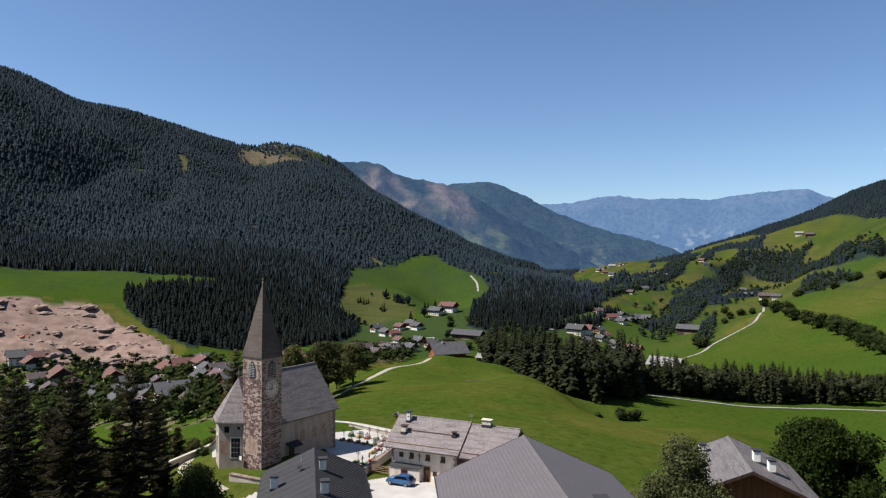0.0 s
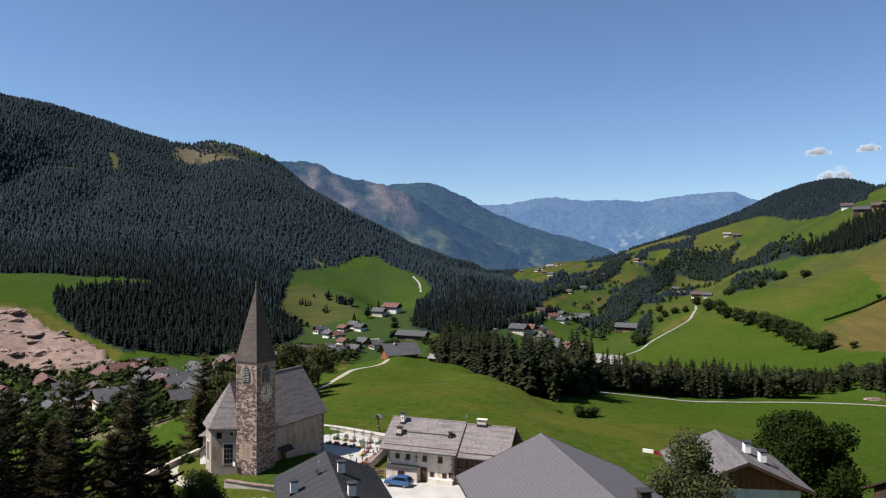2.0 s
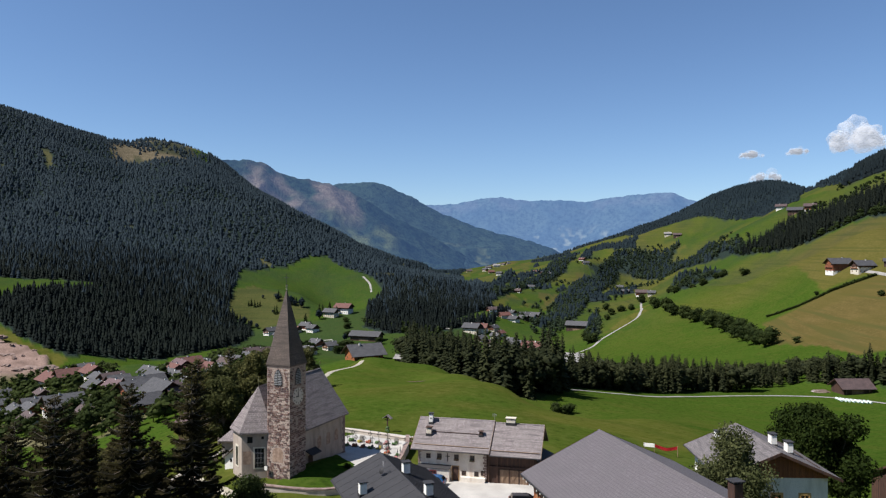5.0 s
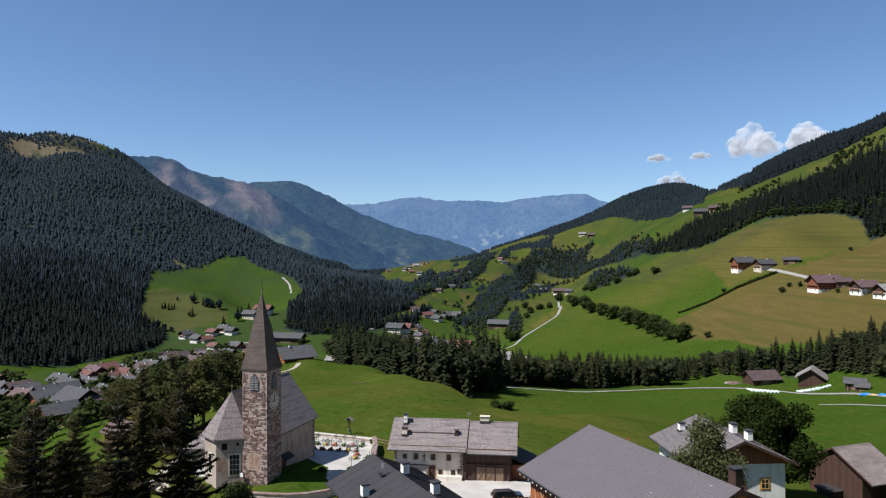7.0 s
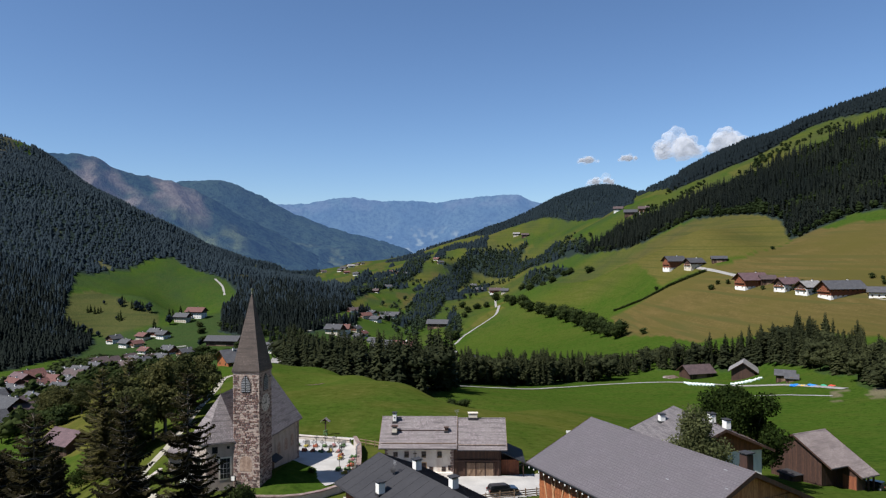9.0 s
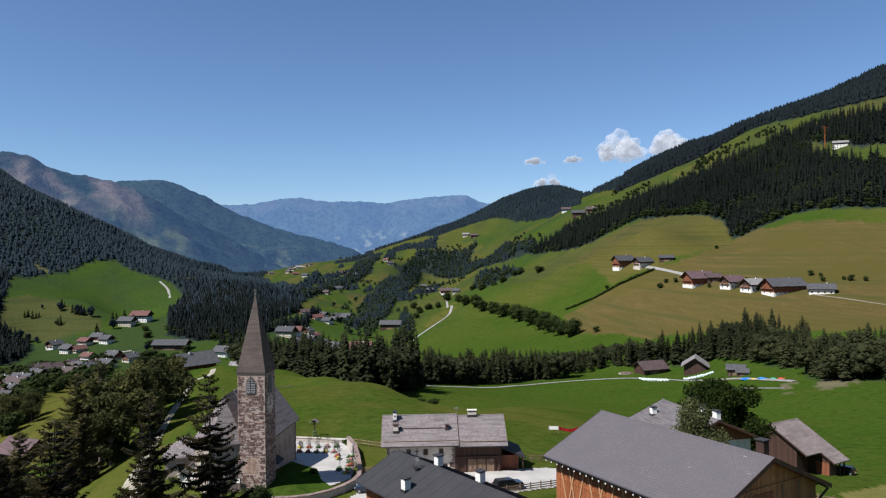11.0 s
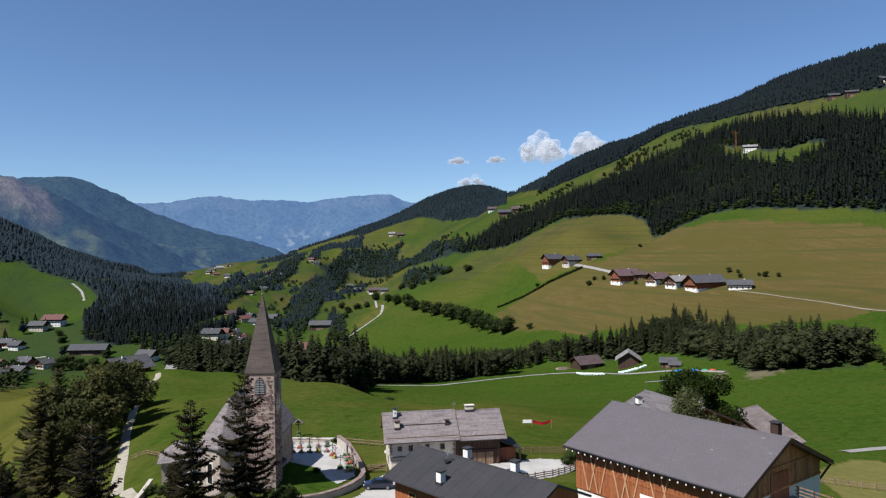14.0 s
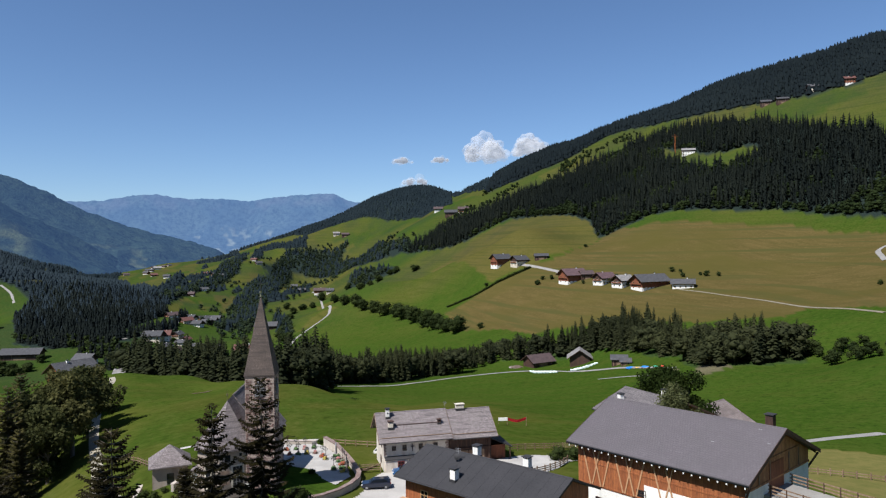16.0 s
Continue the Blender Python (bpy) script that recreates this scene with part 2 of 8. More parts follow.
def wobble(x, y, size, seed=0):
    """Smooth value noise in [-1, 1] on arrays."""
    u, v = x / size + 37.2 * seed, y / size - 11.7 * seed
    i, j = np.floor(u), np.floor(v)
    f, g = u - i, v - j
    f, g = f * f * (3 - 2 * f), g * g * (3 - 2 * g)

    def h(a, b):
        s = np.sin(a * 127.1 + b * 311.7 + seed * 74.7) * 43758.5453
        return (s - np.floor(s)) * 2 - 1

    return (h(i, j) * (1 - f) + h(i + 1, j) * f) * (1 - g) + (h(i, j + 1) * (1 - f) + h(i + 1, j + 1) * f) * g


def inside(x, y, outline):
    """Which of the points lie in the outline."""
    odd = np.zeros(x.shape, bool)
    for (x1, y1), (x2, y2) in zip(outline, outline[1:] + outline[:1]):
        if y1 != y2:
            odd ^= ((y1 > y) != (y2 > y)) & (x < (x2 - x1) * (y - y1) / (y2 - y1) + x1)
    return odd


# ---------------------------------------------------------------- materials
def material(name, rough=0.8, metal=0.0):
    m = bpy.data.materials.new(name)
    m.use_nodes = True
    b = m.node_tree.nodes["Principled BSDF"]
    b.inputs["Roughness"].default_value, b.inputs["Metallic"].default_value = rough, metal
    return m, m.node_tree, b


def node(nt, kind, **values):
    n = nt.nodes.new("ShaderNode" + kind)
    for k, v in values.items():
        if isinstance(v, bpy.types.NodeSocket):
            nt.links.new(v, n.inputs[k.replace("_", " ")])
        else:
            n.inputs[k.replace("_", " ")].default_value = v
    return n


def coords(nt, scale=(1, 1, 1)):
    tc = nt.nodes.new("ShaderNodeTexCoord")
    mp = nt.nodes.new("ShaderNodeMapping")
    mp.inputs["Scale"].default_value = scale
    nt.links.new(tc.outputs["Object"], mp.inputs["Vector"])
    return mp.outputs["Vector"]


def mixed(nt, fac, a, b):
    n = nt.nodes.new("ShaderNodeMix")
    n.data_type = "RGBA"
    for socket, v in ((n.inputs[0], fac), (n.inputs[6], a), (n.inputs[7], b)):
        if isinstance(v, bpy.types.NodeSocket):
            nt.links.new(v, socket)
        elif socket is n.inputs[0]:
            socket.default_value = v
        else:
            socket.default_value = (*v, 1)
    return n.outputs[2]


def ramp(nt, fac, lo, hi):
    n = nt.nodes.new("ShaderNodeMapRange")
    nt.links.new(fac, n.inputs[0])
    n.inputs[1].default_value, n.inputs[2].default_value = lo, hi
    return n.outputs[0]


def bump(nt, b, h, strength=0.3, distance=0.05):
    n = node(nt, "Bump", Strength=strength, Distance=distance, Height=h)
    nt.links.new(n.outputs["Normal"], b.inputs["Normal"])


def noisy(name, a, b2, rough=0.8, scale=0.6, fine=9.0, metal=0.0, stretch=(1, 1, 1), relief=0.25, stain=None):
    """A surface of two shades, mottled at two scales, with fine relief and, where given, stains."""
    m, nt, b = material(name, rough, metal)
    v = coords(nt, stretch)
    big = node(nt, "TexNoise", Vector=v, Scale=scale, Detail=4.0).outputs["Fac"]
    small = node(nt, "TexNoise", Vector=v, Scale=fine, Detail=3.0).outputs["Fac"]
    c = mixed(nt, ramp(nt, big, 0.35, 0.65), a, b2)
    dark = tuple(x * 0.62 for x in a)
    c = mixed(nt, ramp(nt, small, 0.5, 0.85), c, dark)
    if stain:
        s = node(nt, "TexNoise", Vector=coords(nt, (1.3, 1.3, 0.35)), Scale=0.8, Detail=6.0).outputs["Fac"]
        c = mixed(nt, ramp(nt, s, 0.52, 0.72), c, stain)
    nt.links.new(c, b.inputs["Base Color"])
    bump(nt, b, small, relief, 0.03)
    return m


def plain(name, color, rough=0.5, metal=0.0):
    m, nt, b = material(name, rough, metal)
    v = node(nt, "TexNoise", Vector=coords(nt), Scale=4.0, Detail=3.0).outputs["Fac"]
    nt.links.new(mixed(nt, v, tuple(x * 0.85 for x in color), tuple(min(1, x * 1.12) for x in color)), b.inputs["Base Color"])
    return m


def foliage(name, dark, light, rough=0.75, through_share=0.4):
    m, nt, b = material(name, rough)
    at = nt.nodes.new("ShaderNodeAttribute")
    at.attribute_name = "tint"
    geo = nt.nodes.new("ShaderNodeNewGeometry")
    half = node(nt, "Math", Value=0.0)
    half.operation = "MULTIPLY_ADD"
    nt.links.new(geo.outputs["Random Per Island"], half.inputs[0])
    half.inputs[1].default_value = 0.35
    nt.links.new(at.outputs["Fac"], half.inputs[2])
    tone = mixed(nt, half.outputs[0], dark, light)
    nt.links.new(tone, b.inputs["Base Color"])
    b.inputs["Specular IOR Level"].default_value = 0.05
    # needles and leaves let part of the light through
    thin = nt.nodes.new("ShaderNodeBsdfTranslucent")
    nt.links.new(tone, thin.inputs["Color"])
    both = nt.nodes.new("ShaderNodeMixShader")
    both.inputs[0].default_value = through_share
    nt.links.new(b.outputs[0], both.inputs[1])
    nt.links.new(thin.outputs[0], both.inputs[2])
    nt.links.new(both.outputs[0], nt.nodes["Material Output"].inputs["Surface"])
    return m


def planks(name, a, b2, axis="z", pitch=0.22, rough=0.75):
    """Boards side by side, each of its own shade, with dark joints; axis: the way the boards run."""
    m, nt, b = material(name, rough)
    tc = nt.nodes.new("ShaderNodeTexCoord")
    sep = nt.nodes.new("ShaderNodeSeparateXYZ")
    nt.links.new(tc.outputs["Object"], sep.inputs[0])
    add = nt.nodes.new("ShaderNodeMath")
    add.operation = "ADD"
    if axis == "z":
        nt.links.new(sep.outputs[0], add.inputs[0])
        nt.links.new(sep.outputs[1], add.inputs[1])
    else:
        nt.links.new(sep.outputs[2], add.inputs[0])
        add.inputs[1].default_value = 50.0
    div = nt.nodes.new("ShaderNodeMath")
    div.operation = "DIVIDE"
    nt.links.new(add.outputs[0], div.inputs[0])
    div.inputs[1].default_value = pitch
    flo = nt.nodes.new("ShaderNodeMath")
    flo.operation = "FLOOR"
    nt.links.new(div.outputs[0], flo.inputs[0])
    fra = nt.nodes.new("ShaderNodeMath")
    fra.operation = "FRACT"
    nt.links.new(div.outputs[0], fra.inputs[0])
    wh = nt.nodes.new("ShaderNodeTexWhiteNoise")
    wh.noise_dimensions = "1D"
    nt.links.new(flo.outputs[0], wh.inputs["W"])
    v = coords(nt, (3, 3, 0.5) if axis == "z" else (0.5, 0.5, 3))
    grain = node(nt, "TexNoise", Vector=v, Scale=3.0, Detail=5.0).outputs["Fac"]
    c = mixed(nt, wh.outputs["Value"], a, b2)
    c = mixed(nt, ramp(nt, grain, 0.45, 0.8), c, tuple(x * 0.5 for x in a))
    c = mixed(nt, ramp(nt, fra.outputs[0], 0.1, 0.0), c, tuple(x * 0.25 for x in a))
    nt.links.new(c, b.inputs["Base Color"])
    bump(nt, b, ramp(nt, fra.outputs[0], 0.0, 0.12), 0.5, 0.02)
    return m


def courses(name, a, b2, joint, width, row, rough=0.8, gap=0.012, squash=1.0, axes="object", wear=None, streak=0.55):
    """Tiles, shingles or stones in courses on the mesh's UV in metres."""
    m, nt, b = material(name, rough)
    uv = nt.nodes.new("ShaderNodeUVMap")
    br = node(nt, "TexBrick", Vector=uv.outputs["UV"], Color1=(0, 0, 0, 1), Color2=(1, 1, 1, 1), Mortar=(0.5, 0.5, 0.5, 1), Scale=1.0)
    br.inputs["Mortar Size"].default_value = gap
    br.inputs["Brick Width"].default_value, br.inputs["Row Height"].default_value = width, row
    br.offset = 0.5
    big = node(nt, "TexNoise", Vector=uv.outputs["UV"], Scale=0.35, Detail=5.0).outputs["Fac"]
    fine = node(nt, "TexNoise", Vector=uv.outputs["UV"], Scale=5.0, Detail=4.0).outputs["Fac"]
    c = mixed(nt, br.outputs["Color"], a, b2)
    c = mixed(nt, ramp(nt, big, 0.4, 0.7), c, wear or tuple(x * 0.7 for x in a))
    c = mixed(nt, ramp(nt, fine, 0.45, 0.8), c, tuple(x * 0.6 for x in a))
    mp = nt.nodes.new("ShaderNodeMapping")
    mp.inputs["Scale"].default_value = (0.3, 0.62 / row, 1.0)
    nt.links.new(uv.outputs["UV"], mp.inputs["Vector"])
    rows = node(nt, "TexNoise", Vector=mp.outputs["Vector"], Scale=1.0, Detail=3.0).outputs["Fac"]
    c = mixed(nt, ramp(nt, rows, 0.48, 0.72), c, tuple(x * streak for x in a))
    c = mixed(nt, br.outputs["Fac"], c, joint)
    nt.links.new(c, b.inputs["Base Color"])
    inv = nt.nodes.new("ShaderNodeMath")
    inv.operation = "SUBTRACT"
    inv.inputs[0].default_value = 1.0
    nt.links.new(br.outputs["Fac"], inv.inputs[1])
    bump(nt, b, inv.outputs[0], 0.6, 0.03)
    return m


M_PLASTER = noisy("old_plaster", (0.40, 0.325, 0.265), (0.31, 0.245, 0.197), 0.9, 0.5, 6, stain=(0.24, 0.185, 0.15))
M_WHITE = noisy("white_render", (0.80, 0.76, 0.69), (0.74, 0.70, 0.63), 0.9, 0.4, 8, stain=(0.60, 0.57, 0.51))
M_CREAM = noisy("cream_render", (0.62, 0.55, 0.44), (0.55, 0.48, 0.37), 0.9, 0.4, 8, stain=(0.45, 0.39, 0.31))
M_WOOD_DARK = planks("dark_boards", (0.040, 0.018, 0.011), (0.082, 0.037, 0.021))
M_WOOD_RED = planks("red_brown_boards", (0.18, 0.055, 0.024), (0.27, 0.09, 0.036))
M_WOOD_WARM = planks("larch_boards", (0.24, 0.070, 0.020), (0.35, 0.115, 0.034))
M_WOOD_GREY = planks("weathered_boards", (0.19, 0.115, 0.068), (0.28, 0.185, 0.115))
M_WOOD_GABLE = planks("gable_boards", (0.27, 0.105, 0.038), (0.45, 0.215, 0.085), pitch=0.3)
M_SHINGLE = courses("wood_shingles", (0.165, 0.132, 0.126), (0.29, 0.240, 0.228), (0.065, 0.053, 0.050), 0.22, 0.30, wear=(0.225, 0.19, 0.175))
M_SHINGLE_DARK = courses("dark_wood_shingles", (0.115, 0.098, 0.095), (0.20, 0.172, 0.166), (0.05, 0.043, 0.042), 0.22, 0.30, wear=(0.15, 0.128, 0.122))
M_SPIRE = courses("spire_shingles", (0.105, 0.074, 0.058), (0.16, 0.115, 0.09), (0.045, 0.034, 0.028), 0.14, 0.20)
M_TILE = courses("grey_roof_tiles", (0.106, 0.088, 0.092), (0.124, 0.105, 0.109), (0.060, 0.052, 0.054), 0.33, 0.36, rough=0.75, gap=0.022, wear=(0.101, 0.087, 0.088), streak=0.9)
M_STONE = courses("rubble_stone", (0.21, 0.14, 0.11), (0.37, 0.28, 0.23), (0.38, 0.295, 0.24), 0.46, 0.23, gap=0.055, wear=(0.33, 0.245, 0.20))
M_SEAM = noisy("dark_sheet_metal", (0.034, 0.032, 0.033), (0.042, 0.039, 0.040), 0.7, 0.3, 5, relief=0.05)
M_SEAM.node_tree.nodes["Principled BSDF"].inputs["Specular IOR Level"].default_value = 0.2
M_GLASS = plain("window_glass", (0.014, 0.015, 0.017), 0.2)
M_FRAME = plain("window_frame", (0.45, 0.27, 0.11), 0.6)
M_ROOFS = {
    "grey": courses("slate_grey_tiles", (0.064, 0.060, 0.063), (0.098, 0.092, 0.094), (0.05, 0.05, 0.05), 0.33, 0.36),
    "brown": courses("brown_tiles", (0.070, 0.043, 0.040), (0.110, 0.068, 0.061), (0.06, 0.04, 0.04), 0.33, 0.36),
    "red": courses("red_tiles", (0.120, 0.042, 0.031), (0.165, 0.064, 0.046), (0.09, 0.045, 0.036), 0.33, 0.36),
    "dark": courses("dark_tiles", (0.052, 0.049, 0.052), (0.080, 0.075, 0.078), (0.03, 0.03, 0.03), 0.33, 0.36),
    "pale": courses("pale_tiles", (0.22, 0.20, 0.185), (0.30, 0.275, 0.255), (0.18, 0.17, 0.16), 0.33, 0.36),
    "purple": courses("plum_tiles", (0.105, 0.056, 0.058), (0.142, 0.082, 0.084), (0.08, 0.05, 0.05), 0.33, 0.36),
}
M_SPRUCE = foliage("spruce_needles", (0.0088, 0.0122, 0.0112), (0.0200, 0.0240, 0.0165))
# darker copy of spruce_needles; the slope's shade is put into the colour
M_LOW_SPRUCE = foliage("shaded_spruce_needles", (0.0080, 0.0115, 0.0118), (0.0175, 0.0225, 0.0170))
M_LARCH = foliage("mixed_needles", (0.024, 0.029, 0.0145), (0.066, 0.070, 0.028))
# far woods: the haze of distance is put into these bluish base colours
M_HAZED_SPRUCE = foliage("hazed_spruce_needles", (0.0165, 0.0255, 0.0310), (0.0250, 0.0360, 0.0400))
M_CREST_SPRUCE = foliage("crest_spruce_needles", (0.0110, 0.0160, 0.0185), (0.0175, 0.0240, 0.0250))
M_HAZED_MOUNTAIN_SPRUCE = foliage("hazed_mountain_needles", (0.0310, 0.0440, 0.0540), (0.0410, 0.0570, 0.0660), through_share=0.5)
M_LEAF = foliage("broad_leaves", (0.018, 0.028, 0.0090), (0.056, 0.071, 0.019))
# leaves made bluer and lighter, with the slope's haze in their colour
M_HAZED_LEAF = foliage("hazed_hill_leaves", (0.022, 0.034, 0.0210), (0.054, 0.071, 0.0330))
M_WOOD_LEAF = foliage("woodland_leaves", (0.016, 0.025, 0.0090), (0.040, 0.054, 0.0165))
M_BARK = noisy("bark", (0.10, 0.075, 0.055), (0.15, 0.12, 0.09), 0.95, 2, 14, stretch=(1, 1, 0.2))
M_ROAD = noisy("pale_road", (0.27, 0.25, 0.22), (0.21, 0.19, 0.17), 0.9, 0.3, 6)


def ground_material():
    m, nt, b = material("meadow_and_fields", 0.95)
    v = coords(nt)
    at = nt.nodes.new("ShaderNodeAttribute")
    at.attribute_name = "cover"
    sep = nt.nodes.new("ShaderNodeSeparateColor")
    nt.links.new(at.outputs["Color"], sep.inputs[0])
    dry = nt.nodes.new("ShaderNodeAttribute")
    dry.attribute_name = "dry"
    wide = node(nt, "TexNoise", Vector=v, Scale=0.012, Detail=4.0).outputs["Fac"]
    mids = node(nt, "TexNoise", Vector=v, Scale=0.09, Detail=4.0).outputs["Fac"]
    fine = node(nt, "TexNoise", Vector=v, Scale=1.1, Detail=5.0).outputs["Fac"]
    lush = mixed(nt, ramp(nt, wide, 0.35, 0.65), (0.0297, 0.0571, 0.0064), (0.0402, 0.0679, 0.0082))
    lush = mixed(nt, ramp(nt, mids, 0.45, 0.75), lush, (0.0480, 0.0642, 0.0098))
    lush = mixed(nt, ramp(nt, fine, 0.5, 0.8), lush, (0.0210, 0.0357, 0.0052))
    tuft = node(nt, "TexNoise", Vector=v, Scale=0.42, Detail=7.0, Roughness=0.7).outputs["Fac"]
    lush = mixed(nt, ramp(nt, tuft, 0.5, 0.68), lush, (0.0506, 0.0714, 0.0116))
    lush = mixed(nt, ramp(nt, tuft, 0.46, 0.3), lush, (0.0175, 0.0322, 0.0052))
    mown = mixed(nt, ramp(nt, mids, 0.35, 0.7), (0.0768, 0.0733, 0.0137), (0.0936, 0.0819, 0.0194))
    streak = node(nt, "TexNoise", Vector=coords(nt, (0.3150, 0.0516, 0.3300)), Scale=0.5, Detail=4.0).outputs["Fac"]
    hay = mixed(nt, ramp(nt, streak, 0.38, 0.66), (0.0750, 0.0580, 0.0185), (0.0960, 0.0700, 0.0240))
    rows = node(nt, "TexNoise", Vector=coords(nt, (0.0054, 0.0052, 0.3630)), Scale=1.0, Detail=3.0).outputs["Fac"]
    mown = mixed(nt, ramp(nt, rows, 0.50, 0.64), mown, (0.0576, 0.0585, 0.0115))
    mown = mixed(nt, ramp(nt, tuft, 0.52, 0.7), mown, (0.1024, 0.0881, 0.0245))
    mown = mixed(nt, ramp(nt, tuft, 0.46, 0.3), mown, (0.0480, 0.0530, 0.0072))
    grass = mixed(nt, dry.outputs["Fac"], lush, mown)
    hay = mixed(nt, ramp(nt, tuft, 0.52, 0.72), hay, (0.1240, 0.0905, 0.0350))
    hay = mixed(nt, ramp(nt, rows, 0.50, 0.62), hay, (0.0640, 0.0590, 0.0185))
    hay = mixed(nt, ramp(nt, wide, 0.45, 0.7), hay, (0.0725, 0.0607, 0.0166))
    hay = mixed(nt, ramp(nt, fine, 0.5, 0.85), hay, (0.0651, 0.0552, 0.0179))
    # forest floor; its bluish tone also serves as haze and shade in meadows
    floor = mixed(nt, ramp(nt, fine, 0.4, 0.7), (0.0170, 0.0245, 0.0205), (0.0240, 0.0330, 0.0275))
    grit = mixed(nt, ramp(nt, mids, 0.35, 0.65), (0.27, 0.185, 0.15), (0.17, 0.115, 0.092))
    grit = mixed(nt, ramp(nt, fine, 0.45, 0.8), grit, (0.10, 0.07, 0.058))
    cut = nt.nodes.new("ShaderNodeAttribute")
    cut.attribute_name = "stubble"
    c = mixed(nt, sep.outputs[0], grass, hay)
    c = mixed(nt, cut.outputs["Fac"], c, mixed(nt, ramp(nt, tuft, 0.4, 0.65), (0.150, 0.128, 0.042), (0.105, 0.104, 0.030)))
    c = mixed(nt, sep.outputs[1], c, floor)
    c = mixed(nt, sep.outputs[2], c, grit)
    nt.links.new(c, b.inputs["Base Color"])
    b.inputs["Specular IOR Level"].default_value = 0.0
    # crowns of the far woods
    crown = node(nt, "TexNoise", Vector=v, Scale=0.10, Detail=5.0, Roughness=0.65).outputs["Fac"]
    lift = node(nt, "Math")
    lift.operation = "MULTIPLY"
    nt.links.new(crown, lift.inputs[0])
    nt.links.new(sep.outputs[1], lift.inputs[1])
    high = node(nt, "Math")
    high.operation = "MULTIPLY_ADD"
    nt.links.new(lift.outputs[0], high.inputs[0])
    high.inputs[1].default_value = 40.0
    nt.links.new(fine, high.inputs[2])
    bump(nt, b, high.outputs[0], 0.5, 0.25)
    return m


M_GROUND = ground_material()


# ---------------------------------------------------------------- mesh helpers
def mesh_np(name, v, f, mat, attrs=None, smooth=False):
    """A mesh object from arrays of vertices and equal-sided faces."""
    me = bpy.data.meshes.new(name)
    n, k = f.shape
    me.vertices.add(len(v))
    me.vertices.foreach_set("co", np.ascontiguousarray(v, np.float32).ravel())
    me.loops.add(n * k)
    me.loops.foreach_set("vertex_index", np.ascontiguousarray(f, np.int32).ravel())
    me.polygons.add(n)
    me.polygons.foreach_set("loop_start", np.arange(0, n * k, k, dtype=np.int32))
    me.update(calc_edges=True)
    if smooth:
        me.polygons.foreach_set("use_smooth", np.ones(n, bool))
    for key, values in (attrs or {}).items():
        if values.ndim == 2:
            a = me.attributes.new(key, "FLOAT_COLOR", "POINT")
            a.data.foreach_set("color", np.ascontiguousarray(values, np.float32).ravel())
        else:
            a = me.attributes.new(key, "FLOAT", "POINT")
            a.data.foreach_set("value", np.ascontiguousarray(values, np.float32))
    me.materials.append(mat)
    return new(name, me)


def part(name, bm, mat, parent, label=""):
    """Links a bmesh as one mesh under a thing or a part."""
    uv = bm.loops.layers.uv.verify()
    bm.normal_update()
    for f in bm.faces:
        n = f.normal
        side = Vector((-n.y, n.x, 0))
        side = side.normalized() if side.length > 0.05 else Vector((1, 0, 0))
        up = n.cross(side)
        for lo in f.loops:
            lo[uv].uv = (lo.vert.co.dot(side), lo.vert.co.dot(up))
    me = bpy.data.meshes.new(name)
    bm.to_mesh(me)
    bm.free()
    me.materials.append(mat)
    ob = new(name, me)
    if parent is not None:
        ob.parent = parent
    if label:
        ob["label"] = label
    return ob


def box(x0, x1, y0, y1, z0, z1, bm=None, bevel=0.0):
    bm = bm or bmesh.new()
    vs = [bm.verts.new((x, y, z)) for z in (z0, z1) for x, y in ((x0, y0), (x1, y0), (x1, y1), (x0, y1))]
    for a in ((3, 2, 1, 0), (4, 5, 6, 7), (0, 1, 5, 4), (1, 2, 6, 5), (2, 3, 7, 6), (3, 0, 4, 7)):
        bm.faces.new([vs[i] for i in a])
    if bevel:
        bmesh.ops.bevel(bm, geom=list(bm.edges), offset=bevel, segments=1, affect="EDGES")
    return bm


def prism(outline, axis, a, b, bm=None):
    """A polygon in the two other axes, drawn out along axis from a to b."""
    bm = bm or bmesh.new()

    def place(p, q):
        return {"x": (q, p[0], p[1]), "y": (p[0], q, p[1]), "z": (p[0], p[1], q)}[axis]

    lo = [bm.verts.new(place(p, a)) for p in outline]
    hi = [bm.verts.new(place(p, b)) for p in outline]
    bm.faces.new(lo[::-1])
    bm.faces.new(hi)
    for i in range(len(outline)):
        j = (i + 1) % len(outline)
        bm.faces.new((lo[i], lo[j], hi[j], hi[i]))
    bmesh.ops.recalc_face_normals(bm, faces=bm.faces)
    return bm


def beam(a, b, w, h, bm=None):
    """A squared timber from a to b."""
    bm = bm or bmesh.new()
    a, b = Vector(a), Vector(b)
    d = (b - a).normalized()
    s = d.cross(Vector((0, 0, 1)))
    s = s.normalized() if s.length > 0.01 else Vector((1, 0, 0))
    u = s.cross(d)
    ring = [(s * i * w + u * j * h) / 2 for i, j in ((-1, -1), (1, -1), (1, 1), (-1, 1))]
    lo, hi = [bm.verts.new(a + r) for r in ring], [bm.verts.new(b + r) for r in ring]
    bm.faces.new(lo[::-1])
    bm.faces.new(hi)
    for i in range(4):
        j = (i + 1) % 4
        bm.faces.new((lo[i], lo[j], hi[j], hi[i]))
    bmesh.ops.recalc_face_normals(bm, faces=bm.faces)
    return bm


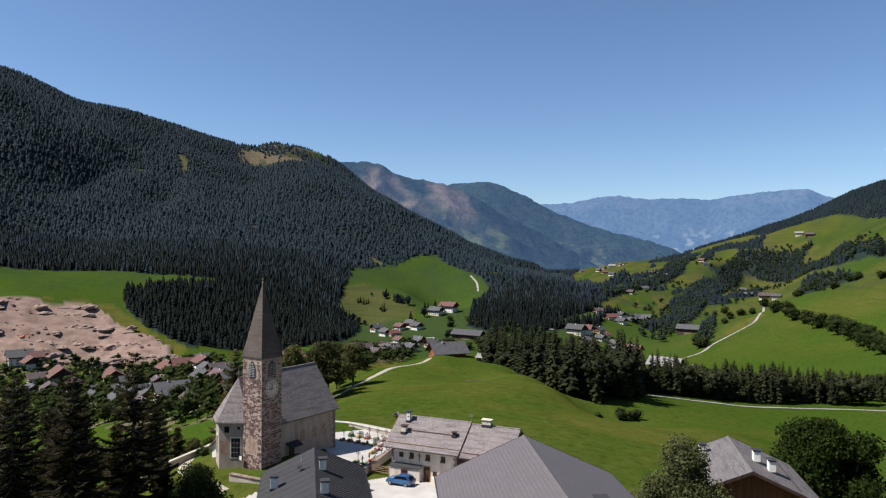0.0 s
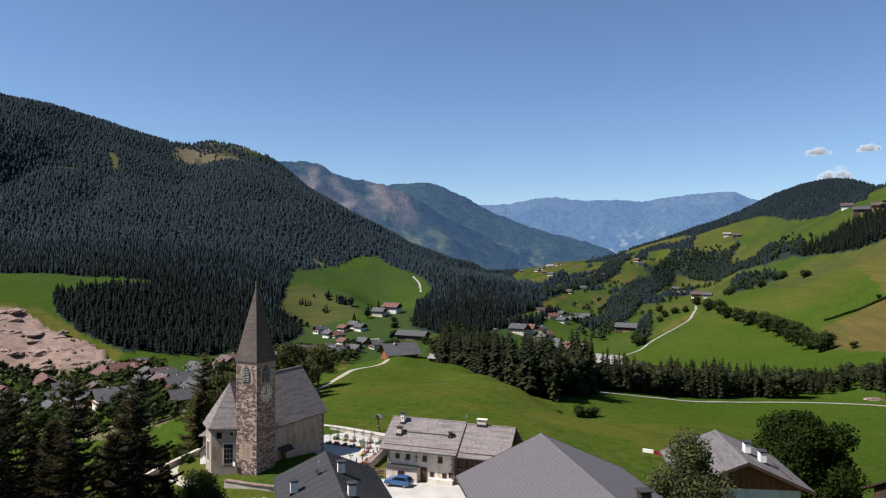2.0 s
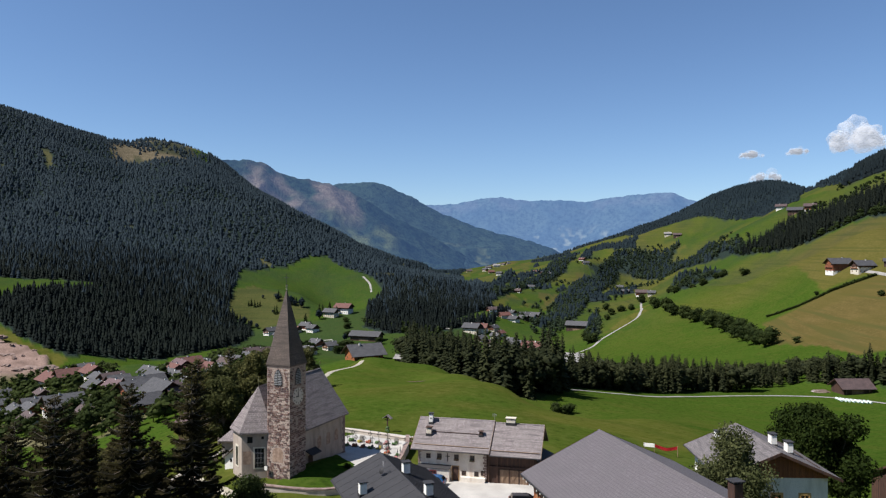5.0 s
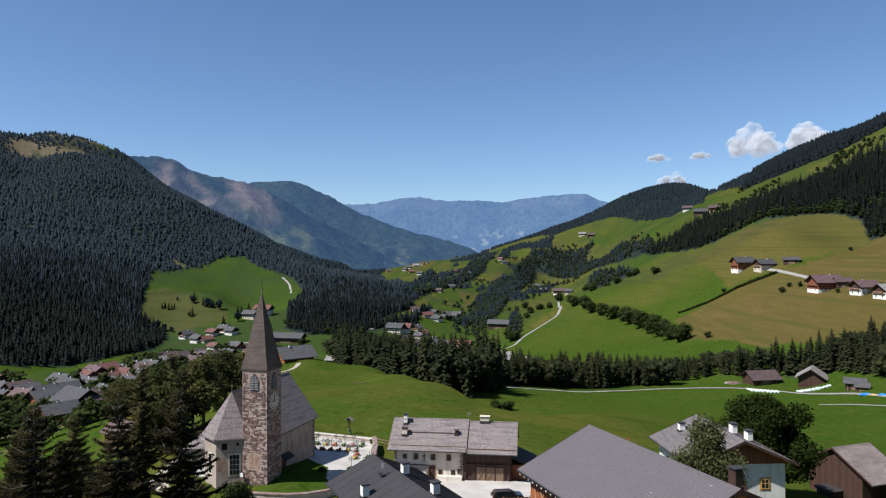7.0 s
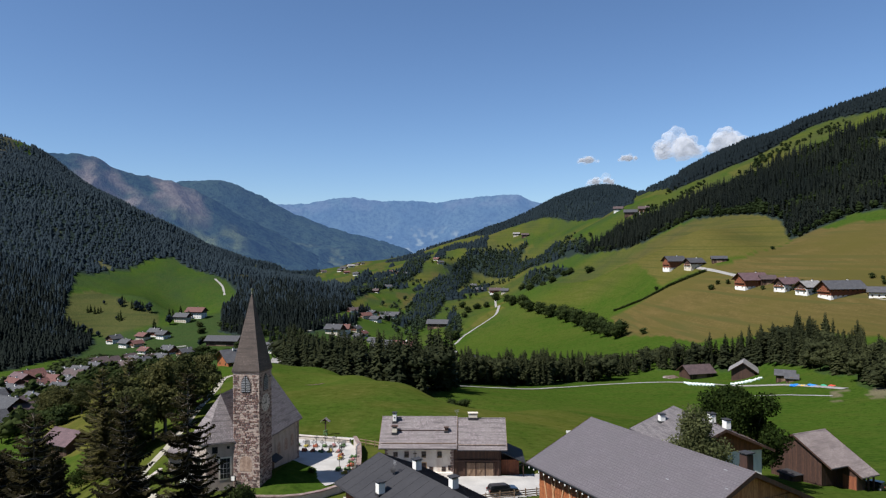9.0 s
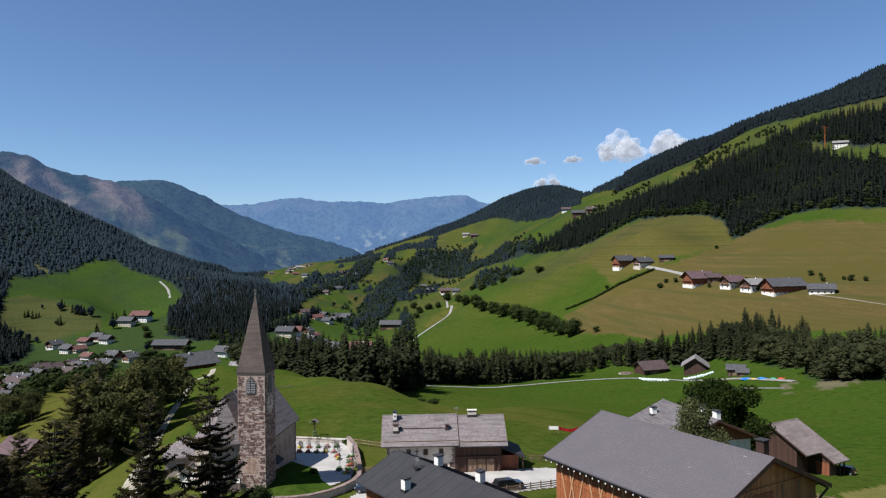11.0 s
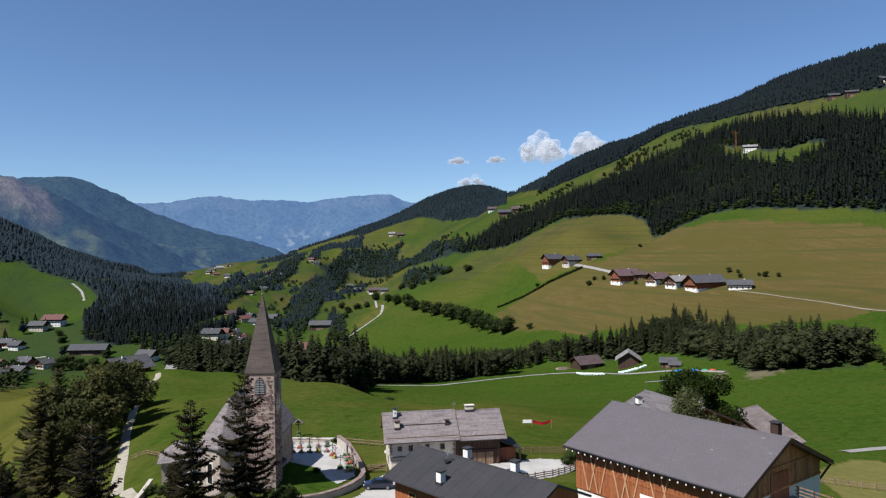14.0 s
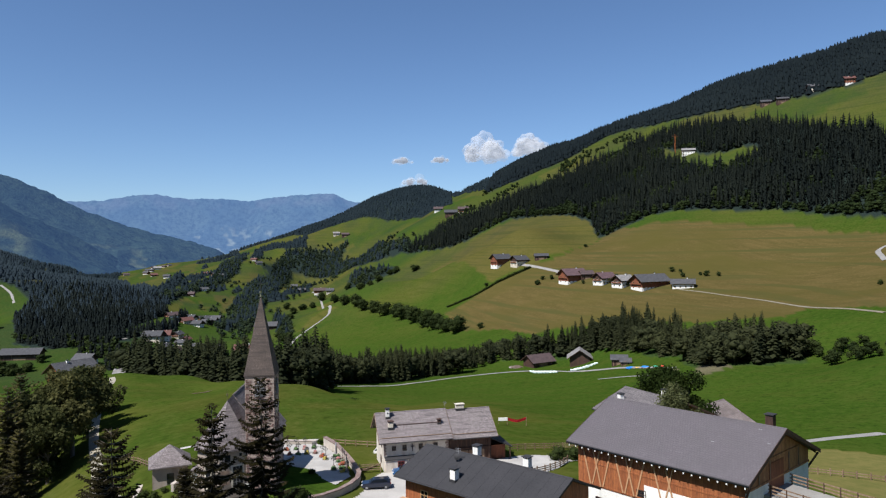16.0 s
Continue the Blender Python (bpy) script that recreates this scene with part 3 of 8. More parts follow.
def rod(a, b, r0, r1=None, sides=8, bm=None):
    """A round, tapered bar from a to b."""
    bm = bm or bmesh.new()
    r1 = r0 if r1 is None else r1
    a, b = Vector(a), Vector(b)
    d = (b - a).normalized()
    s = d.orthogonal().normalized()
    u = d.cross(s)
    lo, hi = [], []
    for i in range(sides):
        w = 2 * math.pi * i / sides
        e = s * math.cos(w) + u * math.sin(w)
        lo.append(bm.verts.new(a + e * r0))
        hi.append(bm.verts.new(b + e * r1))
    bm.faces.new(lo[::-1])
    bm.faces.new(hi)
    for i in range(sides):
        j = (i + 1) % sides
        bm.faces.new((lo[i], lo[j], hi[j], hi[i]))
    return bm


def thing(name, x, y, z, yaw=0.0, label="", category="", group="", kind=""):
    """An Empty at a thing's base; yaw in degrees."""
    ob = new(name)
    ob.empty_display_size = 0.5
    ob.matrix_world = pose(x, y, z, 0, 0, yaw)
    return tagged(ob, label, category, group, kind)


# ---------------------------------------------------------------- ground
def far_wood(x, y):
    """Where woods stand at the far end of the valley."""
    rr, az = np.hypot(x - POLE_X, y - POLE_Y), np.degrees(np.arctan2(x - POLE_X, y - POLE_Y))
    lot = wobble(x + 0.6 * y, y, 150, 10) + 0.8 * wobble(x, y, 62, 11)
    return (rr > 1600) & (lot > 0.3) & (az > -14) & (az < 6)


CHURCH_MEADOW = [(-198, 328), (-207, 388), (-227, 489), (-240, 600), (-215, 640), (-52, 103), (-74, 122), (-131, 189)]
VALLEY_FIELD = [(-580, 960), (-480, 941), (-342, 950), (-290, 1050), (-245, 900), (-250, 760), (-290, 690), (-380, 740), (-520, 860)]
VILLAGE_BELT = [(-275, 925), (-220, 918), (-150, 885), (-100, 830), (-85, 745), (-125, 735), (-140, 800), (-190, 868)]
DIGGINGS = [(205, 201), (212, 188), (219, 182), (221, 170), (215, 163), (203, 161), (192, 163), (187, 171)]


def band(a, lo, hi, soft):
    """One inside lo to hi, falling off over soft."""
    return np.clip((a - lo) / soft, 0, 1) * np.clip((hi - a) / soft, 0, 1)


def pit(x, y, z):
    """Benches, tipped heaps and hollows of the gravel pit, over the land's own height z."""
    bench = z + 6.0 * wobble(x, y, 75, 8)
    bench = (np.floor(bench / 11) + np.clip((bench / 11 - np.floor(bench / 11)) * 2.2 - 0.6, 0, 1)) * 11 - bench
    return 0.8 * bench + np.maximum(wobble(x, y, 46, 8), 0) * 8 + np.maximum(wobble(x, y, 20, 9), 0) * 2.6 - np.maximum(wobble(x, y, 60, 20), 0) * 5


def build_ground():
    fine = np.radians(np.arange(-60, 60.01, 0.24))
    wide = np.radians(np.arange(62, 298.1, 4.0))
    az = np.r_[fine, wide]
    r = np.r_[[0.01, 8, 18, 28, 40], np.exp(np.arange(math.log(52), math.log(4800), 0.0150)), [4850]]
    a, rr = np.meshgrid(az, r)
    x, y = POLE_X + rr * np.sin(a), POLE_Y + rr * np.cos(a)
    z = land.level(x, y)
    fade = np.clip((rr - 150) / 400, 0, 1)
    jx, jy = x + 5 * fade * wobble(x, y, 30, 6), y + 5 * fade * wobble(x, y, 30, 7)
    dug = inside(jx, jy, QUARRY)
    z += np.where(dug, pit(x, y, z), 0)
    cover = np.zeros((*x.shape, 4))
    cover[..., 3] = 1
    dry = np.zeros(x.shape)
    for outline in (NEAR_HAY, DRY_BANK, OLIVE_BANK, MOWN_FIELD, FAR_HAY, FAR_HAY_B, LOW_HAY):
        dry[inside(jx, jy, outline)] = 0.85
    # parcels of the sunny slope: each cut at its own time
    side = np.clip((np.degrees(np.arctan2(x - POLE_X, y - POLE_Y)) + 2) / 8, 0, 1) * np.clip((rr - 650) / 300, 0, 1)
    px, py = np.floor((x + 40 * wobble(x, y, 160, 12)) / 95), np.floor((y + 0.4 * x + 60 * wobble(x, y, 200, 13)) / 170)
    tone = np.sin(px * 12.9898 + py * 78.233) * 43758.5453
    tone = tone - np.floor(tone)
    dry = np.maximum(dry, side * np.clip(tone * 1.5 - 0.5, 0, 0.8) * np.clip((rr - 700) / 600, 0.3, 1))
    dry = np.maximum(dry, np.clip(0.45 + 0.6 * wobble(x, y, 60, 14), 0, 0.7) * (rr < 420) * np.clip(1 - np.hypot(x + 15, y - 175) / 70, 0, 1))
    dry = np.maximum(dry, side * np.clip(0.25 + 0.45 * wobble(x, y, 80, 33), 0, 0.7))
    home = np.clip(1 - np.abs(rr - 150) / 190, 0, 1) ** 0.5 * (1 - np.clip((x - 60) / 60, 0, 1))
    dry = np.maximum(dry, home * np.clip(0.36 + 0.45 * wobble(x, y, 34, 16) + 0.35 * wobble(x, y, 9, 17), 0.18, 0.7))
    dry[inside(jx, jy, CHURCH_MEADOW)] = 0.85
    # field darkened with the floor tone, shade put into its colour
    shady = inside(jx, jy, VALLEY_FIELD)
    cover[shady, 1], dry[shady] = 0.42, 0
    olive = inside(jx, jy, OLIVE_BANK)
    cover[olive, 1], dry[olive] = 0.40, 0.8
    cover[inside(jx, jy, HAY_FIELD), 0] = 1
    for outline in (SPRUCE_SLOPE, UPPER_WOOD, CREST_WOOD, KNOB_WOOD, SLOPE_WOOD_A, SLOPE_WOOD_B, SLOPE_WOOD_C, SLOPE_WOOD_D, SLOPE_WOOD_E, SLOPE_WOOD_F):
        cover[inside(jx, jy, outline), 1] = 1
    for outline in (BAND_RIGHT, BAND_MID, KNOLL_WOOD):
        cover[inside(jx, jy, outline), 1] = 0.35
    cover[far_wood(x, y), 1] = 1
    strip = np.sin(np.floor((x + 25 * wobble(x, y, 90, 53)) / 38) * 12.9898 + np.floor((y + 40 * wobble(x, y, 120, 54)) / 130) * 78.233) * 43758.5453
    strip = strip - np.floor(strip)
    town = inside(jx, jy, VILLAGE_GROUND) | inside(jx, jy, VILLAGE_LOW)
    town &= ~inside(jx, jy, CHURCH_MEADOW)
    cover[town & (wobble(x, y, 16, 15) > 0.1), 2] = 0.4
    cover[inside(x, y, DIGGINGS) & (wobble(x, y, 9, 31) > -0.1), 2] = 0.4
    vale = np.clip((rr - 1600) / 300, 0, 1) * (np.degrees(np.arctan2(x - POLE_X, y - POLE_Y)) > -12) * (np.degrees(np.arctan2(x - POLE_X, y - POLE_Y)) < 8)
    dry = np.maximum(dry, vale * np.clip(0.55 + 0.5 * wobble(x, y, 150, 26), 0, 0.9))
    for outline in CLEARINGS:
        cover[inside(jx, jy, outline), 1] = 0
    # fields of the valley end, cut at different times
    for outline in VALLEY_FIELDS:
        lot = inside(jx, jy, outline)
        dry[lot] = np.where(strip[lot] > 0.5, 0.75, 0.1)
        cover[lot, 0] = np.where(strip[lot] > 0.78, 0.6, 0.0)
    cut_late = inside(jx, jy, MOWN_FIELD)
    cover[cut_late, 0] = 0.45
    # meadows between village and forest: shade painted in by mixing the floor tone
    meadow_shade = band(x, -340, -70, 30) * band(y, 300, 980, 60) * (1 - inside(jx, jy, CHURCH_MEADOW))
    cover[..., 1] = np.maximum(cover[..., 1], meadow_shade * np.clip(0.30 + 0.2 * wobble(x, y, 40, 55), 0, 0.5))
    # rough grazing with low brush; the bluish floor tone also paints haze here
    haze_scrub = np.clip((rr - 800) / 400, 0, 1) * np.clip(0.22 + 0.16 * wobble(x, y, 48, 51) + 0.10 * wobble(x, y, 15, 52), 0.05, 0.45)
    cover[..., 1] = np.maximum(cover[..., 1], haze_scrub)
    hayed = inside(jx, jy, NEAR_HAY)
    stubble = np.where(hayed, 0.9, 0.0)
    # stony pasture under the ridge, broken by woods
    bare = inside(x + 90 * wobble(x, y, 140, 35), y + 90 * wobble(x, y, 140, 36), ALP_BUMP)
    patch = wobble(x, y, 95, 21) + 0.6 * wobble(x, y, 34, 37)
    cover[bare, 0], cover[bare, 1], cover[bare, 2], dry[bare] = 0.1, 0.72, 0.1, 0.4
    cover[bare & (patch > -0.1), 1], cover[bare & (patch > -0.1), 2] = 0.35, 0.42
    # glades and slips on the wooded mountain side
    glade = inside(x, y, SPRUCE_SLOPE) & (rr > 1500) & (wobble(x, y, 62, 38) + 0.5 * wobble(x, y, 25, 39) > 1.02)
    cover[glade, 1], cover[glade, 2], dry[glade] = 0.35, 0.15, 0.6
    cover[dug, 1], cover[dug, 2] = 0, 1
    n, k = x.shape
    i = np.arange(n * k).reshape(n, k)
    j = np.roll(i, -1, axis=1)
    f = np.stack([i[:-1].ravel(), i[1:].ravel(), j[1:].ravel(), j[:-1].ravel()], 1)[:, ::-1]
    v = np.stack([x.ravel(), y.ravel(), z.ravel()], 1)
    ob = mesh_np("ground", v, f, M_GROUND, {"cover": cover.reshape(-1, 4), "dry": dry.ravel(), "stubble": stubble.ravel()}, True)
    tagged(ob, "green alpine meadows, mown hay fields and forest floor", "ground", kind="structure")


build_ground()


def spoil():
    """Tipped heaps and boulders all over the gravel pit."""
    rng = np.random.default_rng(31)
    pts = np.array(QUARRY, float)
    (x0, y0), (x1, y1) = pts.min(0), pts.max(0)
    vs, fs, base = [], [], 0
    n = 0
    ball = [(math.cos(a) * math.cos(e), math.sin(a) * math.cos(e), math.sin(e)) for e in (-.5, 0, .45, .9) for a in np.arange(10) * .6283] + [(0, 0, 1)]
    faces = [(r * 10 + k, r * 10 + (k + 1) % 10, r * 10 + 10 + (k + 1) % 10, r * 10 + 10 + k) for r in range(3) for k in range(10)]
    faces += [(30 + k, 30 + (k + 1) % 10, 40, 40) for k in range(10)]
    while n < 260:
        x, y = rng.uniform(x0, x1), rng.uniform(y0, y1)
        if not inside(np.array([x]), np.array([y]), QUARRY)[0]:
            continue
        n += 1
        size = rng.uniform(4, 10) if n < 60 else rng.uniform(0.8, 2.6)
        tall = size * (rng.uniform(.30, .5) if n < 60 else rng.uniform(.5, .8))
        v = np.array(ball) * (size * rng.uniform(.7, 1.5), size, tall) * rng.uniform(.72, 1.25, (41, 1))
        t = rng.uniform(0, 6.28)
        v = v @ np.array(((math.cos(t), math.sin(t), 0), (-math.sin(t), math.cos(t), 0), (0, 0, 1)))
        vs.append(v + (x, y, height(x, y) + float(pit(np.array([x]), np.array([y]), np.array([height(x, y)]))[0]) - tall * .25))
        fs += [[base + q for q in f[:3]] + ([base + f[3]] if f[3] != f[2] else []) for f in faces]
        base += 41
    me = bpy.data.meshes.new("spoil_heaps")
    me.from_pydata(np.concatenate(vs).tolist(), [], fs)
    me.materials.append(M_SPOIL)
    tagged(new("spoil_heaps", me), "heaps of reddish earth and boulders in the gravel pit", "earth heaps", kind="stuff")


M_SPOIL = noisy("reddish_spoil", (0.25, 0.17, 0.135), (0.15, 0.10, 0.08), 0.95, 0.12, 0.9)
spoil()


def build_road(name, width, line, mat=M_ROAD, lift=0.26, label="pale narrow tarred lane through the meadows"):
    pts = np.array(line, float)
    seg = np.r_[0, np.cumsum(np.hypot(*np.diff(pts, axis=0).T))]
    s = np.arange(0, seg[-1], 4.0)
    # rounded corners from a smoothed polyline
    x, y = np.interp(s, seg, pts[:, 0]), np.interp(s, seg, pts[:, 1])
    for _ in range(12):
        x[1:-1], y[1:-1] = (x[:-2] + 2 * x[1:-1] + x[2:]) / 4, (y[:-2] + 2 * y[1:-1] + y[2:]) / 4
    tx, ty = np.gradient(x), np.gradient(y)
    ln = np.hypot(tx, ty) + 1e-6
    px, py = -ty / ln, tx / ln
    rows = []
    for w in (-0.5, -0.17, 0.17, 0.5):
        wx, wy = x + px * w * width, y + py * w * width
        rows.append(np.stack([wx, wy, land(wx, wy) + lift + (0.05 if abs(w) < 0.3 else -0.05)], 1))
    n = len(x)
    v = np.concatenate(rows)
    f = []
    for k in range(3):
        a = np.arange(n - 1) + k * n
        f.append(np.stack([a, a + 1, a + 1 + n, a + n], 1)[:, ::-1])
    ob = mesh_np(name, v, np.concatenate(f), mat, None, True)
    return tagged(ob, label, "road", kind="structure")


M_FIELD_LANE = noisy("sandy_field_lane", (0.22, 0.185, 0.125), (0.15, 0.13, 0.08), 0.95, 0.4, 5)
M_PATH = noisy("gravel_path", (0.36, 0.31, 0.24), (0.24, 0.215, 0.145), 0.95, 0.8, 5)
for road_name, (road_width, road_line) in ROADS.items():
    if road_name == "knoll_path":
        build_road(road_name, road_width, road_line, M_PATH, 0.10, "worn gravel footpath over the grassy knoll")
    else:
        build_road(road_name, road_width, road_line, M_FIELD_LANE if road_name == "hay_road" else M_ROAD, 0.09 if road_name == "edge_road" else 0.26)


# ---------------------------------------------------------------- woods
def spruce_shape(tiers, sides, seed, slim=0.17):
    """A unit spruce: jagged, drooping skirts of branches one above the other."""
    rng = np.random.default_rng(seed)
    vs, fs = [], []
    for k in range(tiers):
        t0, t1 = k / tiers, min(1.0, (k + 1.55) / tiers)
        rad = slim * (1 - t0) ** 0.85 * rng.uniform(0.88, 1.12)
        base = len(vs)
        vs.append((rng.uniform(-.01, .01), rng.uniform(-.01, .01), 0.04 + 0.96 * t1))
        m = sides * 2
        turn = rng.uniform(0, 6.28)
        for i in range(m):
            w = turn + 2 * math.pi * i / m + rng.uniform(-.12, .12)
            q = rad * (rng.uniform(0.9, 1.2) if i % 2 == 0 else rng.uniform(0.5, 0.66))
            vs.append((q * math.cos(w), q * math.sin(w), 0.04 + 0.96 * t0 + rng.uniform(-.015, .015)))
        for i in range(m):
            fs.append((base, base + 1 + i, base + 1 + (i + 1) % m))
    return np.array(vs), np.array(fs)


def spruce_boughs(seed, slim=0.19, boughs=105, bare=0.07):
    """A unit spruce of single drooping boughs round a trunk, with hanging twigs."""
    rng = np.random.default_rng(seed)
    vs, fs = [], []
    for i in range(boughs):
        t = bare + (0.985 - bare) * (i + rng.uniform(0, 1)) / boughs
        a = i * 2.399 + rng.uniform(-.5, .5)
        ln = slim * (1 - t) ** 0.75 * (0.65 + 0.35 * min(1, t / 0.2)) * rng.uniform(.65, 1.2) + 0.012
        out, side = np.array((math.cos(a), math.sin(a), 0)), np.array((-math.sin(a), math.cos(a), 0))
        sag = ln * rng.uniform(.2, .6) * (1 - .9 * t)
        w = ln * rng.uniform(.26, .42)
        root, tip = np.array((0, 0, t + .012)), out * ln + np.array((0, 0, t - sag))
        mid = out * ln * .55 + np.array((0, 0, t - sag * .25))
        b = len(vs)
        vs += [root, mid + side * w - (0, 0, w * .35), tip, mid - side * w - (0, 0, w * .35), mid + (0, 0, .01), mid - (0, 0, w * rng.uniform(.8, 1.4)) + out * ln * .1]
        fs += [(b, b + 1, b + 4), (b + 1, b + 2, b + 4), (b + 2, b + 3, b + 4), (b + 3, b, b + 4), (b, b + 5, b + 2)]
    b = len(vs)
    for k in range(5):
        vs.append(np.array((slim * .42 * math.cos(k * 1.257), slim * .42 * math.sin(k * 1.257), .12)))
    vs.append(np.array((0, 0, .97)))
    fs += [(b + k, b + (k + 1) % 5, b + 5) for k in range(5)]
    b = len(vs)
    for k in range(3):
        vs.append(np.array((.013 * math.cos(k * 2.09), .013 * math.sin(k * 2.09), -.02)))
    vs.append(np.array((0, 0, .6)))
    fs += [(b + k, b + (k + 1) % 3, b + 3) for k in range(3)]
    return np.array(vs), np.array(fs)


def broad_shape(leaves, seed, wide=0.36, lobes_=8):
    """A unit broadleaf tree: a lobed crown of many leaf clumps round a darker heart."""
    rng = np.random.default_rng(seed)
    lobes = [(rng.uniform(-.17, .17), rng.uniform(-.17, .17), rng.uniform(.38, .8), rng.uniform(.55, 1.0) * wide * 0.72) for _ in range(lobes_)]
    lobes += [(0, 0, .45, wide * .85), (0, 0, .68, wide * .7)]
    vs, fs = [], []
    for _ in range(leaves):
        cx, cy, cz, rad = lobes[rng.integers(len(lobes))]
        d = rng.normal(size=3)
        d /= np.linalg.norm(d)
        p = np.array([cx, cy, cz]) + d * rad * rng.uniform(0.75, 1.06) * (1, 1, .8)
        nrm = d + rng.normal(size=3) * .55
        nrm /= np.linalg.norm(nrm)
        s = np.cross(nrm, rng.normal(size=3))
        s /= np.linalg.norm(s)
        u = np.cross(nrm, s)
        size = wide * rng.uniform(0.8, 1.5) / math.sqrt(leaves) * 1.2
        b = len(vs)
        vs += [p + (s + u * .3) * size, p + (u - s * .3) * size, p - (s + u * .2) * size, p - (u - s * .2) * size]
        fs += [(b, b + 1, b + 2), (b, b + 2, b + 3)]
    # heart of the crown and the trunk
    for cx, cy, cz, rad in lobes:
        b = len(vs)
        q = rad * 0.72
        vs += [np.array([cx, cy, cz]) + np.array(o) * q for o in ((1, 0, 0), (0, 1, 0), (-1, 0, 0), (0, -1, 0), (0, 0, .9), (0, 0, -.9))]
        fs += [(b, b + 1, b + 4), (b + 1, b + 2, b + 4), (b + 2, b + 3, b + 4), (b + 3, b, b + 4), (b + 1, b, b + 5), (b + 2, b + 1, b + 5), (b + 3, b + 2, b + 5), (b, b + 3, b + 5)]
    b = len(vs)
    for q, z in ((.022, -.02), (.014, .5)):
        vs += [np.array((q * math.cos(w), q * math.sin(w), z)) for w in (0, 2.09, 4.19)]
    for i in range(3):
        j = (i + 1) % 3
        fs += [(b + i, b + j, b + 3 + j), (b + i, b + 3 + j, b + 3 + i)]
    return np.array(vs), np.array(fs)


def scatter(outline, spacing, rng, near=0, far=1e9):
    """Jittered points in an outline, within a range of distance."""
    pts = np.array(outline, float)
    (x0, y0), (x1, y1) = pts.min(0), pts.max(0)
    gx, gy = np.meshgrid(np.arange(x0, x1, spacing), np.arange(y0, y1, spacing))
    gx = gx + rng.uniform(-.48, .48, gx.shape) * spacing
    gy = gy + rng.uniform(-.48, .48, gy.shape) * spacing
    r = np.hypot(gx - POLE_X, gy - POLE_Y)
    ok = inside(gx, gy, outline) & (r >= near) & (r < far)
    for gap in CLEARINGS:
        keep = (wobble(gx, gy, 75, 34) + rng.normal(0, .25, gx.shape) > 0.2) & (r > 1800) & (gap is ALP_BUMP)
        ok &= ~inside(gx, gy, gap) | keep
    return np.stack([gx[ok], gy[ok]], 1)


def plant(name, xy, shapes, low, high, mat, rng, label, category="trees", sink=0.3, squat=1.0):
    """Many trees at the points, as one mesh of kind stuff."""
    if len(xy) == 0:
        return None
    z = land(xy[:, 0], xy[:, 1])
    hs = low + (high - low) * rng.beta(2.2, 2.0, len(xy))
    turn, pick = rng.uniform(0, 6.28, len(xy)), rng.integers(0, len(shapes), len(xy))
    fat = rng.uniform(.85, 1.2, len(xy)) * squat
    lot = wobble(xy[:, 0], xy[:, 1], 70, 22)
    hs = hs * (1 + 0.16 * lot)
    tint = np.clip(rng.uniform(0, .5, len(xy)) + 0.3 * wobble(xy[:, 0], xy[:, 1], 110, 23), 0, .65)
    vs, fs, ts, base = [], [], [], 0
    for k, (sv, sf) in enumerate(shapes):
        w = np.where(pick == k)[0]
        if len(w) == 0:
            continue
        c, s = np.cos(turn[w])[:, None], np.sin(turn[w])[:, None]
        hx = hs[w][:, None]
        x = (sv[:, 0] * c - sv[:, 1] * s) * hx * fat[w][:, None] + xy[w, 0][:, None]
        y = (sv[:, 0] * s + sv[:, 1] * c) * hx * fat[w][:, None] + xy[w, 1][:, None]
        zz = sv[:, 2] * hx + z[w][:, None] - sink
        vs.append(np.stack([x, y, zz], -1).reshape(-1, 3))
        fs.append((sf[None] + (np.arange(len(w)) * len(sv))[:, None, None] + base).reshape(-1, 3))
        ts.append(np.repeat(tint[w], len(sv)))
        base += len(w) * len(sv)
    ob = mesh_np(name, np.concatenate(vs), np.concatenate(fs), mat, {"tint": np.concatenate(ts)})
    return tagged(ob, label, category, kind="stuff")


RNG = np.random.default_rng(7)
SPRUCE_FINE = [spruce_boughs(s, 0.16 + 0.022 * s, 84, 0.05 + 0.03 * s) for s in range(5)]
SPRUCE_MID = [spruce_shape(4, 4, s + 20, 0.21 + 0.025 * s) for s in range(5)]
SPRUCE_LOOSE = [spruce_boughs(s + 60, 0.15 + 0.018 * s, 20, 0.05) for s in range(6)]
SPRUCE_CANOPY = [spruce_shape(2, 3, s + 80, 0.40 + 0.03 * s) for s in range(4)]
SPRUCE_FAR = [spruce_shape(2, 3, s + 40, 0.26 + 0.03 * s) for s in range(4)]
BROAD_FINE = [broad_shape(420, s) for s in range(5)]
BROAD_MID = [broad_shape(250, s + 10) for s in range(4)]
BROAD_FAR = [broad_shape(26, s + 20, lobes_=3) for s in range(4)]


STEEP_PASTURE = [(424, 1340), (502, 1301), (560, 1223), (648, 1142), (754, 1105), (837, 1038), (848, 1300), (736, 1307), (689, 1357), (594, 1437)]
CREST_END = [(806, 2341), (683, 1810), (710, 1738), (618, 1375), (623, 1505), (613, 1607), (743, 2114)]


